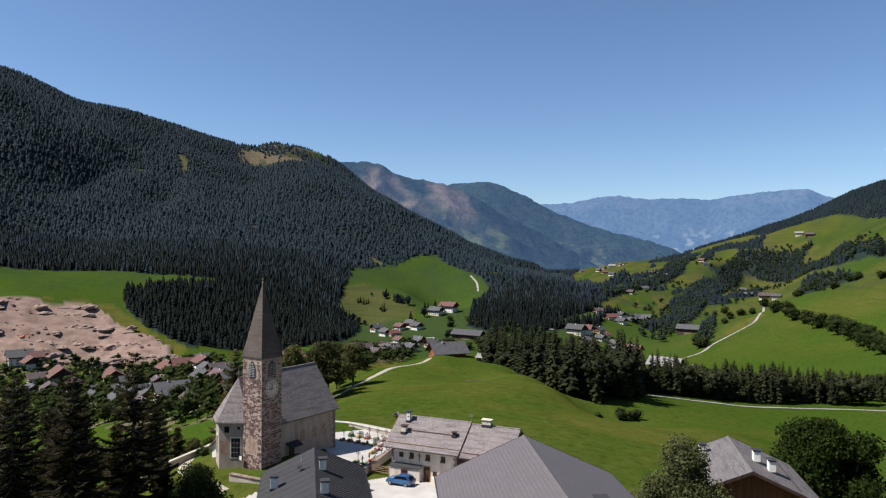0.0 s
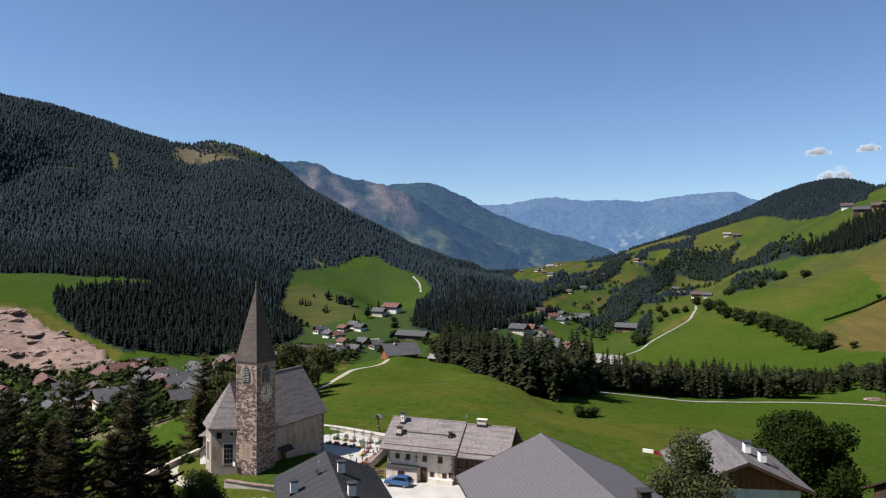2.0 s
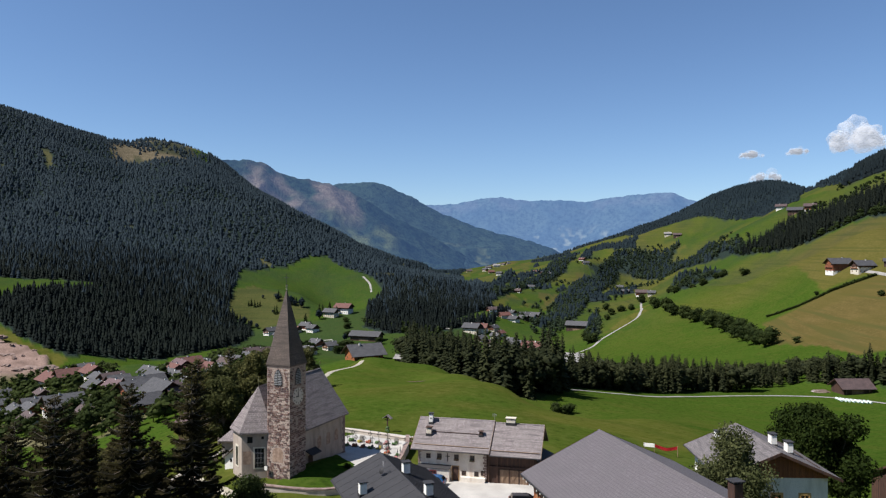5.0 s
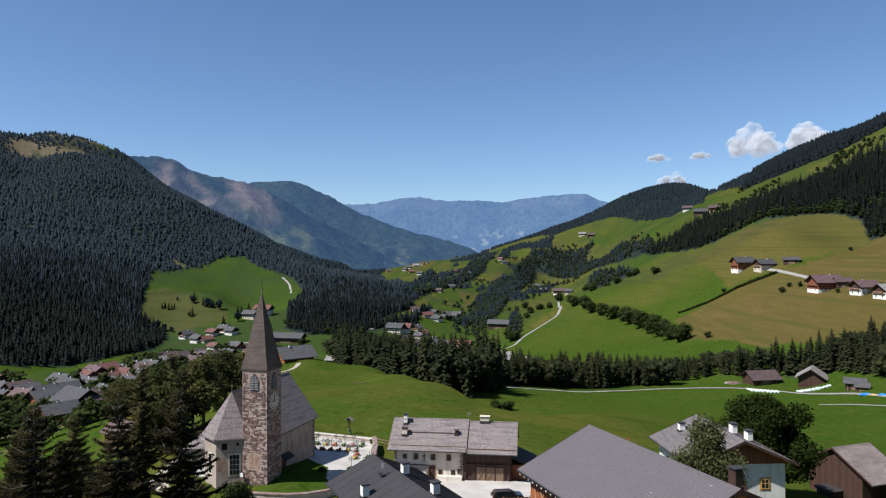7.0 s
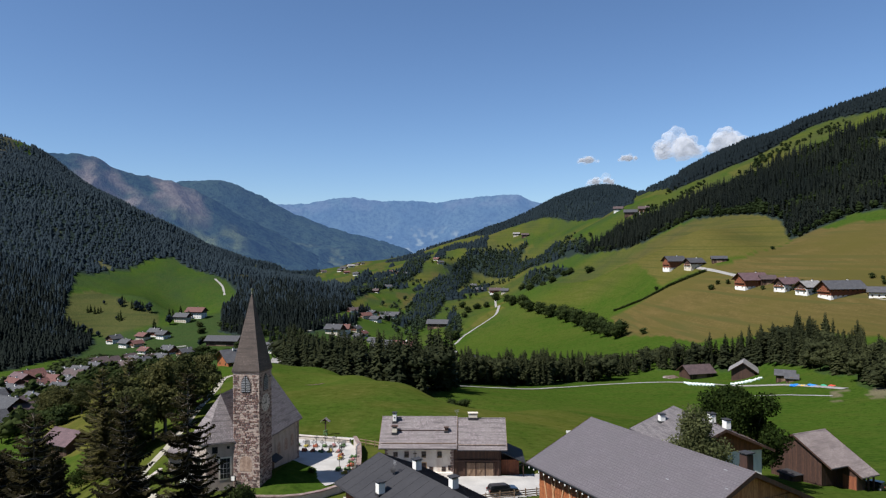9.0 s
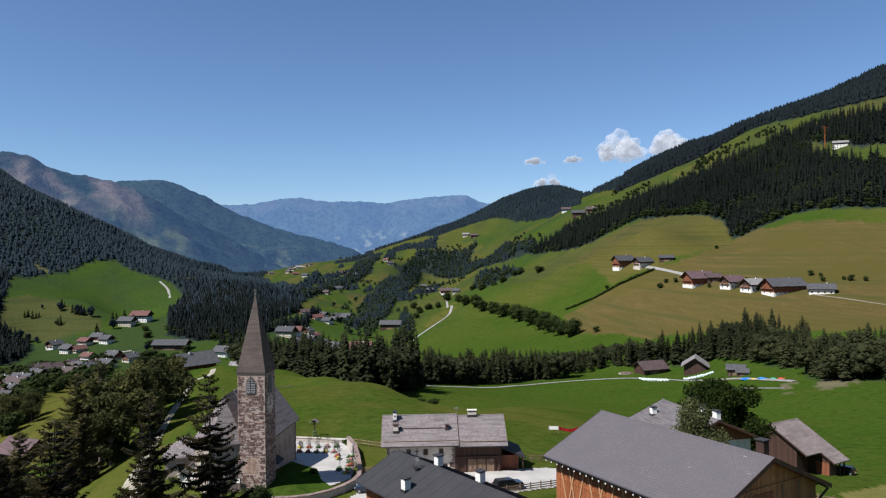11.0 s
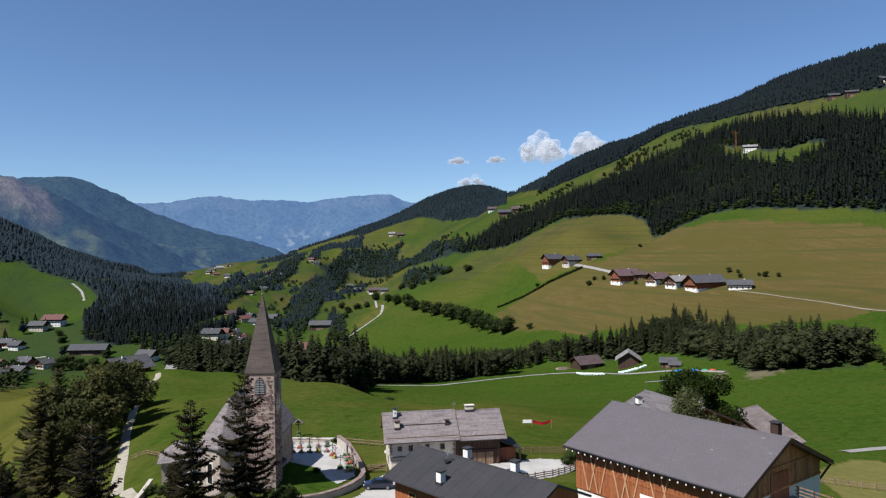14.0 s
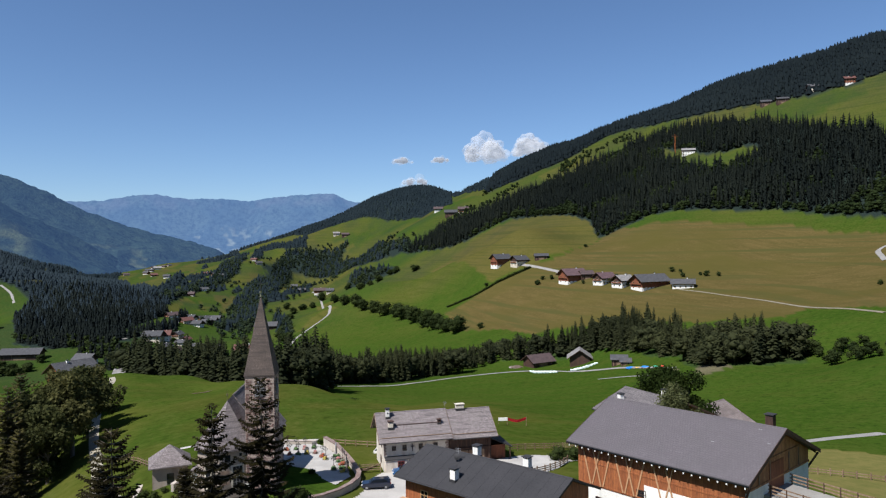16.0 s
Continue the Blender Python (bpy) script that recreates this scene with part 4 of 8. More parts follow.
def build_woods():
    # greener stands near by give way to ones tinted bluish for haze
    xy = scatter(SPRUCE_SLOPE, 6.8, RNG, 0, 1500)
    hazed_stand = RNG.uniform(size=len(xy)) < np.clip((np.hypot(xy[:, 0] - POLE_X, xy[:, 1] - POLE_Y) - 1050) / 500, 0, 0.92)
    plant("spruce_forest", xy[~hazed_stand], SPRUCE_MID, 9, 18, M_LOW_SPRUCE, RNG, "dark dense spruce forest on the shaded valley side", "forest")
    plant("spruce_forest", xy[hazed_stand], SPRUCE_MID, 8, 16, M_HAZED_MOUNTAIN_SPRUCE, RNG, "spruce forest on the shaded valley side, tinted bluish for haze", "forest")
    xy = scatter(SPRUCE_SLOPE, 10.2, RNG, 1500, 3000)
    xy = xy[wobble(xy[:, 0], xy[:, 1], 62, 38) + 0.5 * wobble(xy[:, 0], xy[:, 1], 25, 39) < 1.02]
    plant("spruce_forest", xy, SPRUCE_CANOPY, 9, 15, M_HAZED_MOUNTAIN_SPRUCE, RNG, "far dark spruce forest climbing to the mountain ridge", "forest")
    xy = scatter(UPPER_WOOD, 6.8, RNG)
    lot = wobble(xy[:, 0], xy[:, 1], 45, 28) + RNG.normal(0, .3, len(xy))
    edge = np.zeros(len(xy), bool)
    for dx, dy in ((-14, 0), (-9, -9), (-10, 8)):
        edge |= ~inside(xy[:, 0] + dx, xy[:, 1] + dy, UPPER_WOOD)
    cut = (lot > 0.42) | (edge & (lot > -0.25))
    plant("spruce_forest", xy[~cut], SPRUCE_LOOSE, 13, 31, M_SPRUCE, RNG, "dark spruce forest above the hay fields", "forest")
    plant("mixed_wood", xy[cut], BROAD_FAR, 8, 16, M_WOOD_LEAF, RNG, "broadleaf trees among and below the spruce forest", "wood", squat=1.2, sink=1.5)
    xy = scatter(STEEP_PASTURE, 11.0, RNG)
    lot = wobble(xy[:, 0], xy[:, 1], 50, 29) + RNG.normal(0, .2, len(xy))
    plant("slope_trees", xy[lot > 0.3], BROAD_FAR, 6, 13, M_WOOD_LEAF, RNG, "clumps of trees and bushes on the steep upper pasture", "trees", squat=1.2, sink=1.5)
    plant("mixed_wood", scatter(CREST_END, 8.0, RNG), SPRUCE_FAR, 8, 17, M_HAZED_SPRUCE, RNG, "thin wood running out along the crest", "wood")
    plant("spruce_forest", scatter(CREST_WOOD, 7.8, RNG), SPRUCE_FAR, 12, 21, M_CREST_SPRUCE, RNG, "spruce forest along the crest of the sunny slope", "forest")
    plant("spruce_forest", scatter(KNOB_WOOD, 10.5, RNG), SPRUCE_CANOPY, 9, 16, M_HAZED_SPRUCE, RNG, "far wooded hill at the valley's bend", "forest")
    for outline in (SLOPE_WOOD_A, SLOPE_WOOD_B, SLOPE_WOOD_C, SLOPE_WOOD_D, SLOPE_WOOD_E, SLOPE_WOOD_F):
        xy = scatter(outline, 7.4, RNG)
        # strips of pasture run through the woods
        xy = xy[wobble(xy[:, 0] * 2.0 - xy[:, 1] * 0.25, xy[:, 1] * 0.5, 75, 41) + 0.3 * wobble(xy[:, 0], xy[:, 1], 20, 42) < 0.42]
        cut = RNG.uniform(size=len(xy)) < 0.82
        plant("mixed_wood", xy[cut], BROAD_FAR, 8, 15, M_HAZED_LEAF, RNG, "mixed wood of broadleaf trees on the sunny slope", "wood")
        plant("mixed_wood", xy[~cut], SPRUCE_FAR, 12, 20, M_HAZED_SPRUCE, RNG, "spruces among the mixed wood on the slope", "wood")
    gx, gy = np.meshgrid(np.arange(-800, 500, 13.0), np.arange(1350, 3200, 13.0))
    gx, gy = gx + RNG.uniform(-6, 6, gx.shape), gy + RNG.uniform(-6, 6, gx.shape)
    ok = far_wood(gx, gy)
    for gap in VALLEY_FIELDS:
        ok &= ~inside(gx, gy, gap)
    plant("mixed_wood", np.stack([gx[ok], gy[ok]], 1), SPRUCE_CANOPY, 9, 16, M_HAZED_SPRUCE, RNG, "far dark woods at the end of the valley", "wood", squat=1.3)
    xy = scatter(SCATTERED, 17.0, RNG)
    lot = wobble(xy[:, 0], xy[:, 1], 55, 25) + RNG.normal(0, .2, len(xy))
    plant("slope_trees", xy[lot > 0.22], BROAD_FAR, 7, 15, M_HAZED_LEAF, RNG, "single broadleaf trees and bushes on the sunny slope", "trees", squat=1.2, sink=2.0)
    xy = scatter(VILLAGE_BELT, 9.0, RNG)
    xy = xy[np.hypot(xy[:, 0] + 153, xy[:, 1] - 775) > 20]
    cut = RNG.uniform(size=len(xy)) < 0.6
    plant("mixed_wood", xy[cut], BROAD_FAR, 9, 15, M_LEAF, RNG, "dark trees beside the long barn at the valley floor", "wood", squat=1.15)
    plant("mixed_wood", xy[~cut], SPRUCE_MID, 12, 19, M_SPRUCE, RNG, "spruces beside the long barn at the valley floor", "wood")
    for outline, gap, low, high, share in ((BAND_RIGHT, 5.4, 10, 22, 0.35), (BAND_MID, 5.2, 11, 22, 0.3), (KNOLL_WOOD, 5.8, 14, 27.5, 0.2), (BAND_GAP, 5.6, 7, 16, 0.35)):
        xy = scatter(outline, gap, RNG)
        # broadleaf trees keep together in clumps
        lot = wobble(xy[:, 0], xy[:, 1], 13, 24) + RNG.normal(0, .25, len(xy))
        cut = lot > np.quantile(lot, 1 - share)
        plant("spruce_row", xy[~cut], SPRUCE_FINE, low, high, M_LARCH, RNG, "belt of dark green spruces and larches at the field's edge", "trees")
        plant("broadleaf_row", xy[cut], BROAD_MID, low * .7, high * .8, M_LARCH, RNG, "broadleaf trees among the belt of spruces", "trees", squat=1.25)


build_woods()


# ---------------------------------------------------------------- far ranges
def far_material(name, wood, wood2, stone, grass, glow, glow_strength, relief=14.0):
    """Distant range with woods, stony slopes and pastures; a blue emission stands in for haze."""
    m, nt, b = material(name, 1.0)
    v = coords(nt)
    big = node(nt, "TexNoise", Vector=v, Scale=0.006, Detail=5.0).outputs["Fac"]
    small = node(nt, "TexNoise", Vector=coords(nt, (1, 1, 0.5)), Scale=0.045, Detail=5.0, Roughness=0.7).outputs["Fac"]
    c = mixed(nt, ramp(nt, big, 0.38, 0.62), wood, wood2)
    c = mixed(nt, ramp(nt, small, 0.44, 0.66), c, tuple(x * 0.45 for x in wood))
    for key, tone in (("stony", stone), ("grassy", grass)):
        at = nt.nodes.new("ShaderNodeAttribute")
        at.attribute_name = key
        c = mixed(nt, at.outputs["Fac"], c, mixed(nt, ramp(nt, small, 0.35, 0.65), tone, tuple(x * 0.62 for x in tone)))
    nt.links.new(c, b.inputs["Base Color"])
    bump(nt, b, small, 0.8, relief)
    b.inputs["Specular IOR Level"].default_value = 0.0
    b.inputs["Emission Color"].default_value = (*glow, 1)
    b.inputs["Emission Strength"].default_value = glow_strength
    return m


def build_range(name, profile, r_crest, r_foot, foot_z, mat, rough, label, seed, stony=None, grassy=None):
    """profile: bearing in degrees and crest height in metres, from left to right; stony and grassy: cover by bearing and height."""
    prof = np.array(profile, float)
    az = np.arange(prof[0, 0], prof[-1, 0], 0.10)
    crest = np.interp(az, prof[:, 0], prof[:, 1])
    k = np.ones(5) / 5
    crest = np.convolve(np.r_[[crest[0]] * 2, crest, [crest[-1]] * 2], k, "valid")
    rows, bare, green = [], [], []
    for s in np.r_[np.linspace(0, 1, 80), 1.12]:
        rr = r_foot + (r_crest - r_foot) * s
        x, y = POLE_X + rr * np.sin(np.radians(az)), POLE_Y + rr * np.cos(np.radians(az))
        up = min(s, 1.0)
        z = foot_z + (crest - foot_z) * (up ** 0.95) - (250 if s > 1 else 0)
        ridge = np.abs(wobble(x, y, 420, seed)) * 0.6 + 0.4 * np.abs(wobble(x, y, 170, seed + 1))
        z = z - rough * ridge * 4 * up * (1 - up) + rough * 0.05 * wobble(x, y, 45, seed + 2)
        z = z + (3.5 * wobble(x, y, 16, seed + 6) if s == 1 else 0)
        rows.append(np.stack([x, y, z], 1))
        bare.append(stony(az, up, x, y) if stony else np.zeros(len(az)))
        green.append(grassy(az, up, x, y) if grassy else np.zeros(len(az)))
    v = np.concatenate(rows)
    n, k = len(rows), len(az)
    i = np.arange(n * k).reshape(n, k)
    f = np.stack([i[:-1, :-1].ravel(), i[:-1, 1:].ravel(), i[1:, 1:].ravel(), i[1:, :-1].ravel()], 1)
    ob = mesh_np(name, v, f, mat, {"stony": np.concatenate(bare), "grassy": np.concatenate(green)}, True)
    return tagged(ob, label, "mountain", kind="structure")


def scree(az, s, x, y):
    """Stony pastures under the crest, running down the shoulder."""
    streak = wobble(x + 0.8 * y, y * 0.4, 130, 41) + 0.7 * wobble(x, y, 42, 42)
    return 0.85 * band(az, -26.0, -15.8, 1.2) * band(s, 0.68, 1.04, 0.1) * np.clip(0.7 + 0.9 * streak, 0, 1)


def shoulder_pasture(az, s, x, y):
    lot = wobble(x, y, 90, 43) + 0.6 * wobble(x, y, 35, 44)
    return 0.75 * band(az, -17.6, -13.0, 1.2) * band(s, 0.48, 0.92, 0.14) * np.clip(0.45 + 1.1 * lot, 0, 1) + 0.5 * band(az, -24, -14, 2) * band(s, 0.5, 0.8, 0.1) * np.clip(1.6 * lot - 0.5, 0, 1)


def low_fields(az, s, x, y):
    """Cleared fields near the mouth of the side valley."""
    lot = wobble(x, y, 75, 45) + 0.8 * wobble(x, y, 28, 46)
    return 0.6 * band(az, -10.5, 1.5, 1.5) * band(s, -0.2, 0.72, 0.2) * np.clip(2.2 * lot - 0.9, 0, 1)


def plateau_fields(az, s, x, y):
    """Villages and fields on the terrace below the plateau."""
    lot = wobble(x + 0.5 * y, y, 60, 47) + 0.9 * wobble(x, y, 22, 48)
    return 0.8 * band(az, -3.5, 7.0, 2.0) * band(s, -0.3, 0.68, 0.2) * np.clip(2.0 * lot - 0.35, 0, 1)


def plateau_rock(az, s, x, y):
    lot = wobble(x, y, 120, 49) + 0.6 * wobble(x, y, 40, 50)
    return 0.4 * band(s, 0.8, 1.1, 0.1) * np.clip(0.5 + lot, 0, 1)


# blue emission added to the two nearer ranges as haze
HAZE_GLOW = (0.08, 0.15, 0.34)
M_RANGE_NEAR = far_material("rocky_range", (0.016, 0.028, 0.022), (0.026, 0.040, 0.026), (0.150, 0.118, 0.092), (0.085, 0.098, 0.045), HAZE_GLOW, 0.235)
M_RANGE_MID = far_material("wooded_range", (0.020, 0.034, 0.028), (0.030, 0.046, 0.032), (0.11, 0.10, 0.08), (0.105, 0.118, 0.060), HAZE_GLOW, 0.25)
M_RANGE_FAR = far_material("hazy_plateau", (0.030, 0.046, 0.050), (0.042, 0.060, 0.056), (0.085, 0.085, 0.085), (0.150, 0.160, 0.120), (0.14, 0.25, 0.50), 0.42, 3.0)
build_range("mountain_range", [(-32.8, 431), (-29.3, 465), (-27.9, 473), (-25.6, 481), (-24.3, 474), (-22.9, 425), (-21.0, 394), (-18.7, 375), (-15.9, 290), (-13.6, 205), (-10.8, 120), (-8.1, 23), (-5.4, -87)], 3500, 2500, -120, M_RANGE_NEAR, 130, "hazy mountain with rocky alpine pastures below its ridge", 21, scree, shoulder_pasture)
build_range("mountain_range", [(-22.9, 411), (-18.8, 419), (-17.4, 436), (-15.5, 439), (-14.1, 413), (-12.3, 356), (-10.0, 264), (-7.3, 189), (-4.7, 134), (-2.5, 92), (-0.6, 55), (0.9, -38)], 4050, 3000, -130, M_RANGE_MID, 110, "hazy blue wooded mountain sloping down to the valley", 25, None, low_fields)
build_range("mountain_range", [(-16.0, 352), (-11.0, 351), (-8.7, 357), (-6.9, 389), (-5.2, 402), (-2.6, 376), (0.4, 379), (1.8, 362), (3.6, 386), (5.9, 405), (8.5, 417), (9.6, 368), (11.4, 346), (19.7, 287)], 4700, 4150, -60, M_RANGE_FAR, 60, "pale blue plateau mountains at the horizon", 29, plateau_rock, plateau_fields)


# ---------------------------------------------------------------- house parts
def facing(side, x, y, z):
    """A frame on a wall: its first axis runs along the wall, its second points outwards."""
    turn = {"y-": 0, "x+": 90, "y+": 180, "x-": 270}[side] if isinstance(side, str) else side
    return pose(x, y, z, 0, 0, turn)


def add_window(parent, side, x, y, z, w=0.9, h=1.2, frame_mat=None, bars=True, shutters=None, box_flowers=None):
    """A window whose sill is at z, on the wall through x, y."""
    m = facing(side, x, y, z)
    f = frame_mat or M_FRAME
    t = 0.09
    bm = bmesh.new()
    ring = [[bm.verts.new(p) for p in ((-a, y, c), (a, y, c), (a, y, d), (-a, y, d))] for a, c, d in ((w / 2 + t, -t, h + t), (w / 2, 0, h)) for y in (-0.06, 0.04)]
    for i in range(4):
        j = (i + 1) % 4
        bm.faces.new((ring[0][i], ring[0][j], ring[2][j], ring[2][i]))
        bm.faces.new((ring[1][i], ring[0][i], ring[0][j], ring[1][j])[::-1])
        bm.faces.new((ring[2][i], ring[2][j], ring[3][j], ring[3][i]))
        bm.faces.new((ring[1][j], ring[1][i], ring[3][i], ring[3][j]))
    bmesh.ops.recalc_face_normals(bm, faces=bm.faces)
    bm.transform(m)
    win = part("window", bm, f, parent)
    if bars:
        for b4 in ((-0.03, 0.03, 0, h), (-w / 2, w / 2, h * 0.55, h * 0.55 + 0.05)):
            bm = box(b4[0], b4[1], -0.05, -0.02, b4[2], b4[3])
            bm.transform(m)
            part("glazing_bar", bm, f, win)
    bm = box(-w / 2, w / 2, -0.02, 0.03, 0, h)
    bm.transform(m)
    part("pane", bm, M_GLASS, win, "dark window pane")
    if shutters:
        for s in (-1, 1):
            bm = box(min(s * (w / 2 + t), s * (w + t)), max(s * (w / 2 + t), s * (w + t)), -0.07, -0.02, 0, h)
            bm.transform(m)
            part("shutter", bm, shutters, win)
    if box_flowers:
        bm = box(-w / 2 - 0.1, w / 2 + 0.1, -0.34, -0.08, -0.26, -0.04)
        bm.transform(m)
        part("flower_box", bm, box_flowers, win, "window box of flowers")
    return win


def add_door(parent, side, x, y, z, w, h, mat):
    m = facing(side, x, y, z)
    bm = box(-w / 2 - 0.12, w / 2 + 0.12, -0.05, 0.05, 0, h + 0.12)
    bm.transform(m)
    door = part("door_frame", bm, M_FRAME, parent)
    bm = box(-w / 2, w / 2, -0.08, 0.02, 0, h)
    bm.transform(m)
    part("door", bm, mat, door)


def add_roof(parent, x0, x1, half, ridge, drop, mat, thick=0.22, y_mid=0.0, name="roof", left=None, right=None):
    """A gable roof along x: two slabs that meet at the ridge; half: from ridge to eave, drop: its fall."""
    left, right = left or half, right or half
    k = drop / half
    out = [(y_mid - left, ridge - k * left), (y_mid, ridge), (y_mid + right, ridge - k * right), (y_mid + right, ridge - k * right - thick), (y_mid, ridge - thick), (y_mid - left, ridge - k * left - thick)]
    roof = part(name, prism(out, "x", x0, x1), mat, parent)
    bm = prism([(y_mid - 0.16, ridge - 0.03), (y_mid, ridge + 0.06), (y_mid + 0.16, ridge - 0.03)], "x", x0 - 0.01, x1 + 0.01)
    part("ridge_cap", bm, mat, roof)
    return roof


def add_verges(roof, x0, x1, half, ridge, drop, mat, thick=0.3, y_mid=0.0):
    """Barge boards at both gable ends and fascias along the eaves."""
    for x in (x0 - 0.045, x1 + 0.005):
        for s in (-1, 1):
            out = [(y_mid, ridge + 0.03), (y_mid + s * half, ridge - drop + 0.03), (y_mid + s * half, ridge - drop - thick), (y_mid, ridge - thick)]
            part("barge_board", prism(out, "x", x, x + 0.04), mat, roof)
    for s in (-1, 1):
        part("gutter", rod((x0, y_mid + s * (half + 0.06), ridge - drop - 0.1), (x1, y_mid + s * (half + 0.06), ridge - drop - 0.1), 0.07, sides=6), M_SEAM, roof)


def add_chimney(parent, x, y, z, w=0.6, h=1.2, mat=None, cap=None, deep=None, feet=True):
    """A chimney whose foot is sunk in the roof at z."""
    d = deep or w
    ch = part("chimney", box(x - w / 2, x + w / 2, y - d / 2, y + d / 2, z - 0.6, z + h, bevel=0.015), mat or M_WHITE, parent, "rendered chimney")
    part("chimney_cap", box(x - w / 2 - 0.12, x + w / 2 + 0.12, y - d / 2 - 0.12, y + d / 2 + 0.12, z + h + (0.16 if feet else -0.02), z + h + 0.24), cap or M_SEAM, ch, "dark sheet cap on short feet")
    for sx in (-1, 1) if feet else ():
        for sy in (-1, 1):
            cx, cy = x + sx * (w / 2 - 0.06), y + sy * (d / 2 - 0.06)
            part("cap_foot", box(cx - 0.04, cx + 0.04, cy - 0.04, cy + 0.04, z + h - 0.01, z + h + 0.17), cap or M_SEAM, ch)
    part("flashing", box(x - w / 2 - 0.07, x + w / 2 + 0.07, y - d / 2 - 0.07, y + d / 2 + 0.07, z - 0.5, z + 0.12), M_SEAM, ch)
    return ch


def gable_walls(parent, x0, x1, half, z0, ridge, drop, over, mat, split=None, upper=None):
    """Walls of a gabled block; split: the height where upper boards take over from the lower render."""
    k = drop / (half + over)
    eave = ridge - 0.26 - k * half
    top = ridge - 0.26
    if split is None:
        out = [(-half, z0), (half, z0), (half, eave), (0, top), (-half, eave)]
        return part("wall", prism(out, "x", x0, x1), mat, parent)
    part("lower_wall", box(x0, x1, -half, half, z0, split), mat, parent)
    b = 0.06
    out = [(-half - b, split), (half + b, split), (half + b, eave - k * b), (0, top), (-half - b, eave - k * b)]
    return part("upper_wall", prism(out, "x", x0 - b, x1 + b), upper, parent)


# ---------------------------------------------------------------- church
def church():
    c = thing("church", -5.78, 2.06, 0.0, -13.5, "old church with rubble stone tower and grey shingle roofs", "church")
    gx, rz, ez = 5.55, 12.75, 5.6
    k = (rz - ez) / gx
    nave = part("nave_wall", prism([(-5.0, -2.2), (5.0, -2.2), (5.0, rz - 0.3 - k * 5.0), (0, rz - 0.3), (-5.0, rz - 0.3 - k * 5.0)], "y", 4.0, 16.2), M_PLASTER, c)
    roof = prism([(-gx, ez), (0, rz), (gx, ez), (gx, ez - 0.22), (0, rz - 0.28), (-gx, ez - 0.22)], "y", 3.4, 16.6)
    nave_roof = part("nave_roof", roof, M_SHINGLE, c, "grey wooden shingle roof of the nave")
    part("ridge_board", prism([(-0.14, rz - 0.05), (0, rz + 0.06), (0.14, rz - 0.05)], "y", 3.4, 16.62), M_SHINGLE, nave_roof)
    # choir with its pointed end
    wall = [(-3.9, 4.0), (-3.9, -1.0), (-0.5, -3.2), (3.25, -1.0), (3.9, 4.0)]
    part("choir_wall", prism(wall, "z", -2.2, 6.5), M_PLASTER, c)
    bm = bmesh.new()
    eave = [(-4.3, 4.2), (-4.3, -1.25), (-0.5, -3.7), (3.65, -1.25), (4.2, 4.2)]
    tip, end = bm.verts.new((0, 0, 12.6)), bm.verts.new((0, 4.2, rz))
    lo = [bm.verts.new((x, y, 6.35)) for x, y in eave]
    un = [bm.verts.new((x, y, 6.15)) for x, y in eave]
    bm.faces.new((lo[0], lo[1], tip, end))
    for i in (1, 2):
        bm.faces.new((lo[i], lo[i + 1], tip))
    bm.faces.new((lo[3], lo[4], end, tip))
    for i in range(4):
        bm.faces.new((un[i], un[i + 1], lo[i + 1], lo[i]))
    bm.faces.new(un[::-1])
    bm.faces.new((lo[4], un[4], un[0], lo[0], end))
    bmesh.ops.recalc_face_normals(bm, faces=bm.faces)
    choir_roof = part("choir_roof", bm, M_SHINGLE, c, "steep pointed shingle roof of the choir")
    part("finial", rod((0, 0, 12.4), (0, 0, 14.1), 0.04, 0.02, bm=rod((0, 0, 13.3), (0, 0, 13.55), 0.12, 0.12)), M_COPPER, choir_roof)
    part("finial", rod((0, 16.4, rz), (0, 16.4, rz + 1.4), 0.04, 0.02, bm=rod((0, 16.4, rz + 0.8), (0, 16.4, rz + 1.02), 0.11, 0.11)), M_COPPER, nave_roof)
    # sacristy leaning on the choir
    sac = part("sacristy_wall", prism([(-7.0, -2.8), (-3.8, -2.8), (-3.8, 3.6), (-7.0, 1.0)], "y", 0.8, 4.6), M_WHITE, c, "white rendered sacristy wall")
    part("sacristy_roof", prism([(-7.4, 0.95), (-3.92, 3.86), (-3.92, 3.66), (-7.4, 0.75)], "y", 0.4, 5.0), M_SHINGLE, sac)
    part("small_window", box(-6.0, -5.6, 0.77, 0.85, 0.4, 0.9), M_GLASS, sac)
    # windows of the choir, set in the slanting walls
    turn = math.degrees(math.atan2(2.2, 3.75))
    mx, my = (-0.5 + 3.25) / 2 + 0.3, (-3.2 - 1.0) / 2 + 0.18
    m = pose(mx, my, 0, 0, 0, turn)
    sur = box(-0.88, 0.88, -0.05, 0.1, 1.0, 4.2)
    sur.transform(m)
    surround = part("window_surround", sur, M_CREAM, c, "pale rendered window surround")
    add = box(-0.66, 0.66, -0.07, 0.1, 1.2, 4.0)
    add.transform(m)
    part("pane", add, M_GLASS, surround, "dark leaded window")
    for i in range(1, 4):
        g = box(-0.66, 0.66, -0.09, -0.06, 1.15 + i * 0.72, 1.2 + i * 0.72)
        g.transform(m)
        part("glazing_bar", g, M_LOUVRE, surround)
    for i in (-1, 1):
        g = box(i * 0.22 - 0.02, i * 0.22 + 0.02, -0.088, -0.062, 1.2, 4.0)
        g.transform(m)
        part("glazing_bar", g, M_LOUVRE, surround)
    for q, wz, ww, hh in ((-1.35, 4.8, 0.75, 0.9), (0.45, 5.3, 0.35, 0.4)):
        g = box(q - ww / 2, q + ww / 2, -0.04, 0.1, wz, wz + hh)
        g.transform(m)
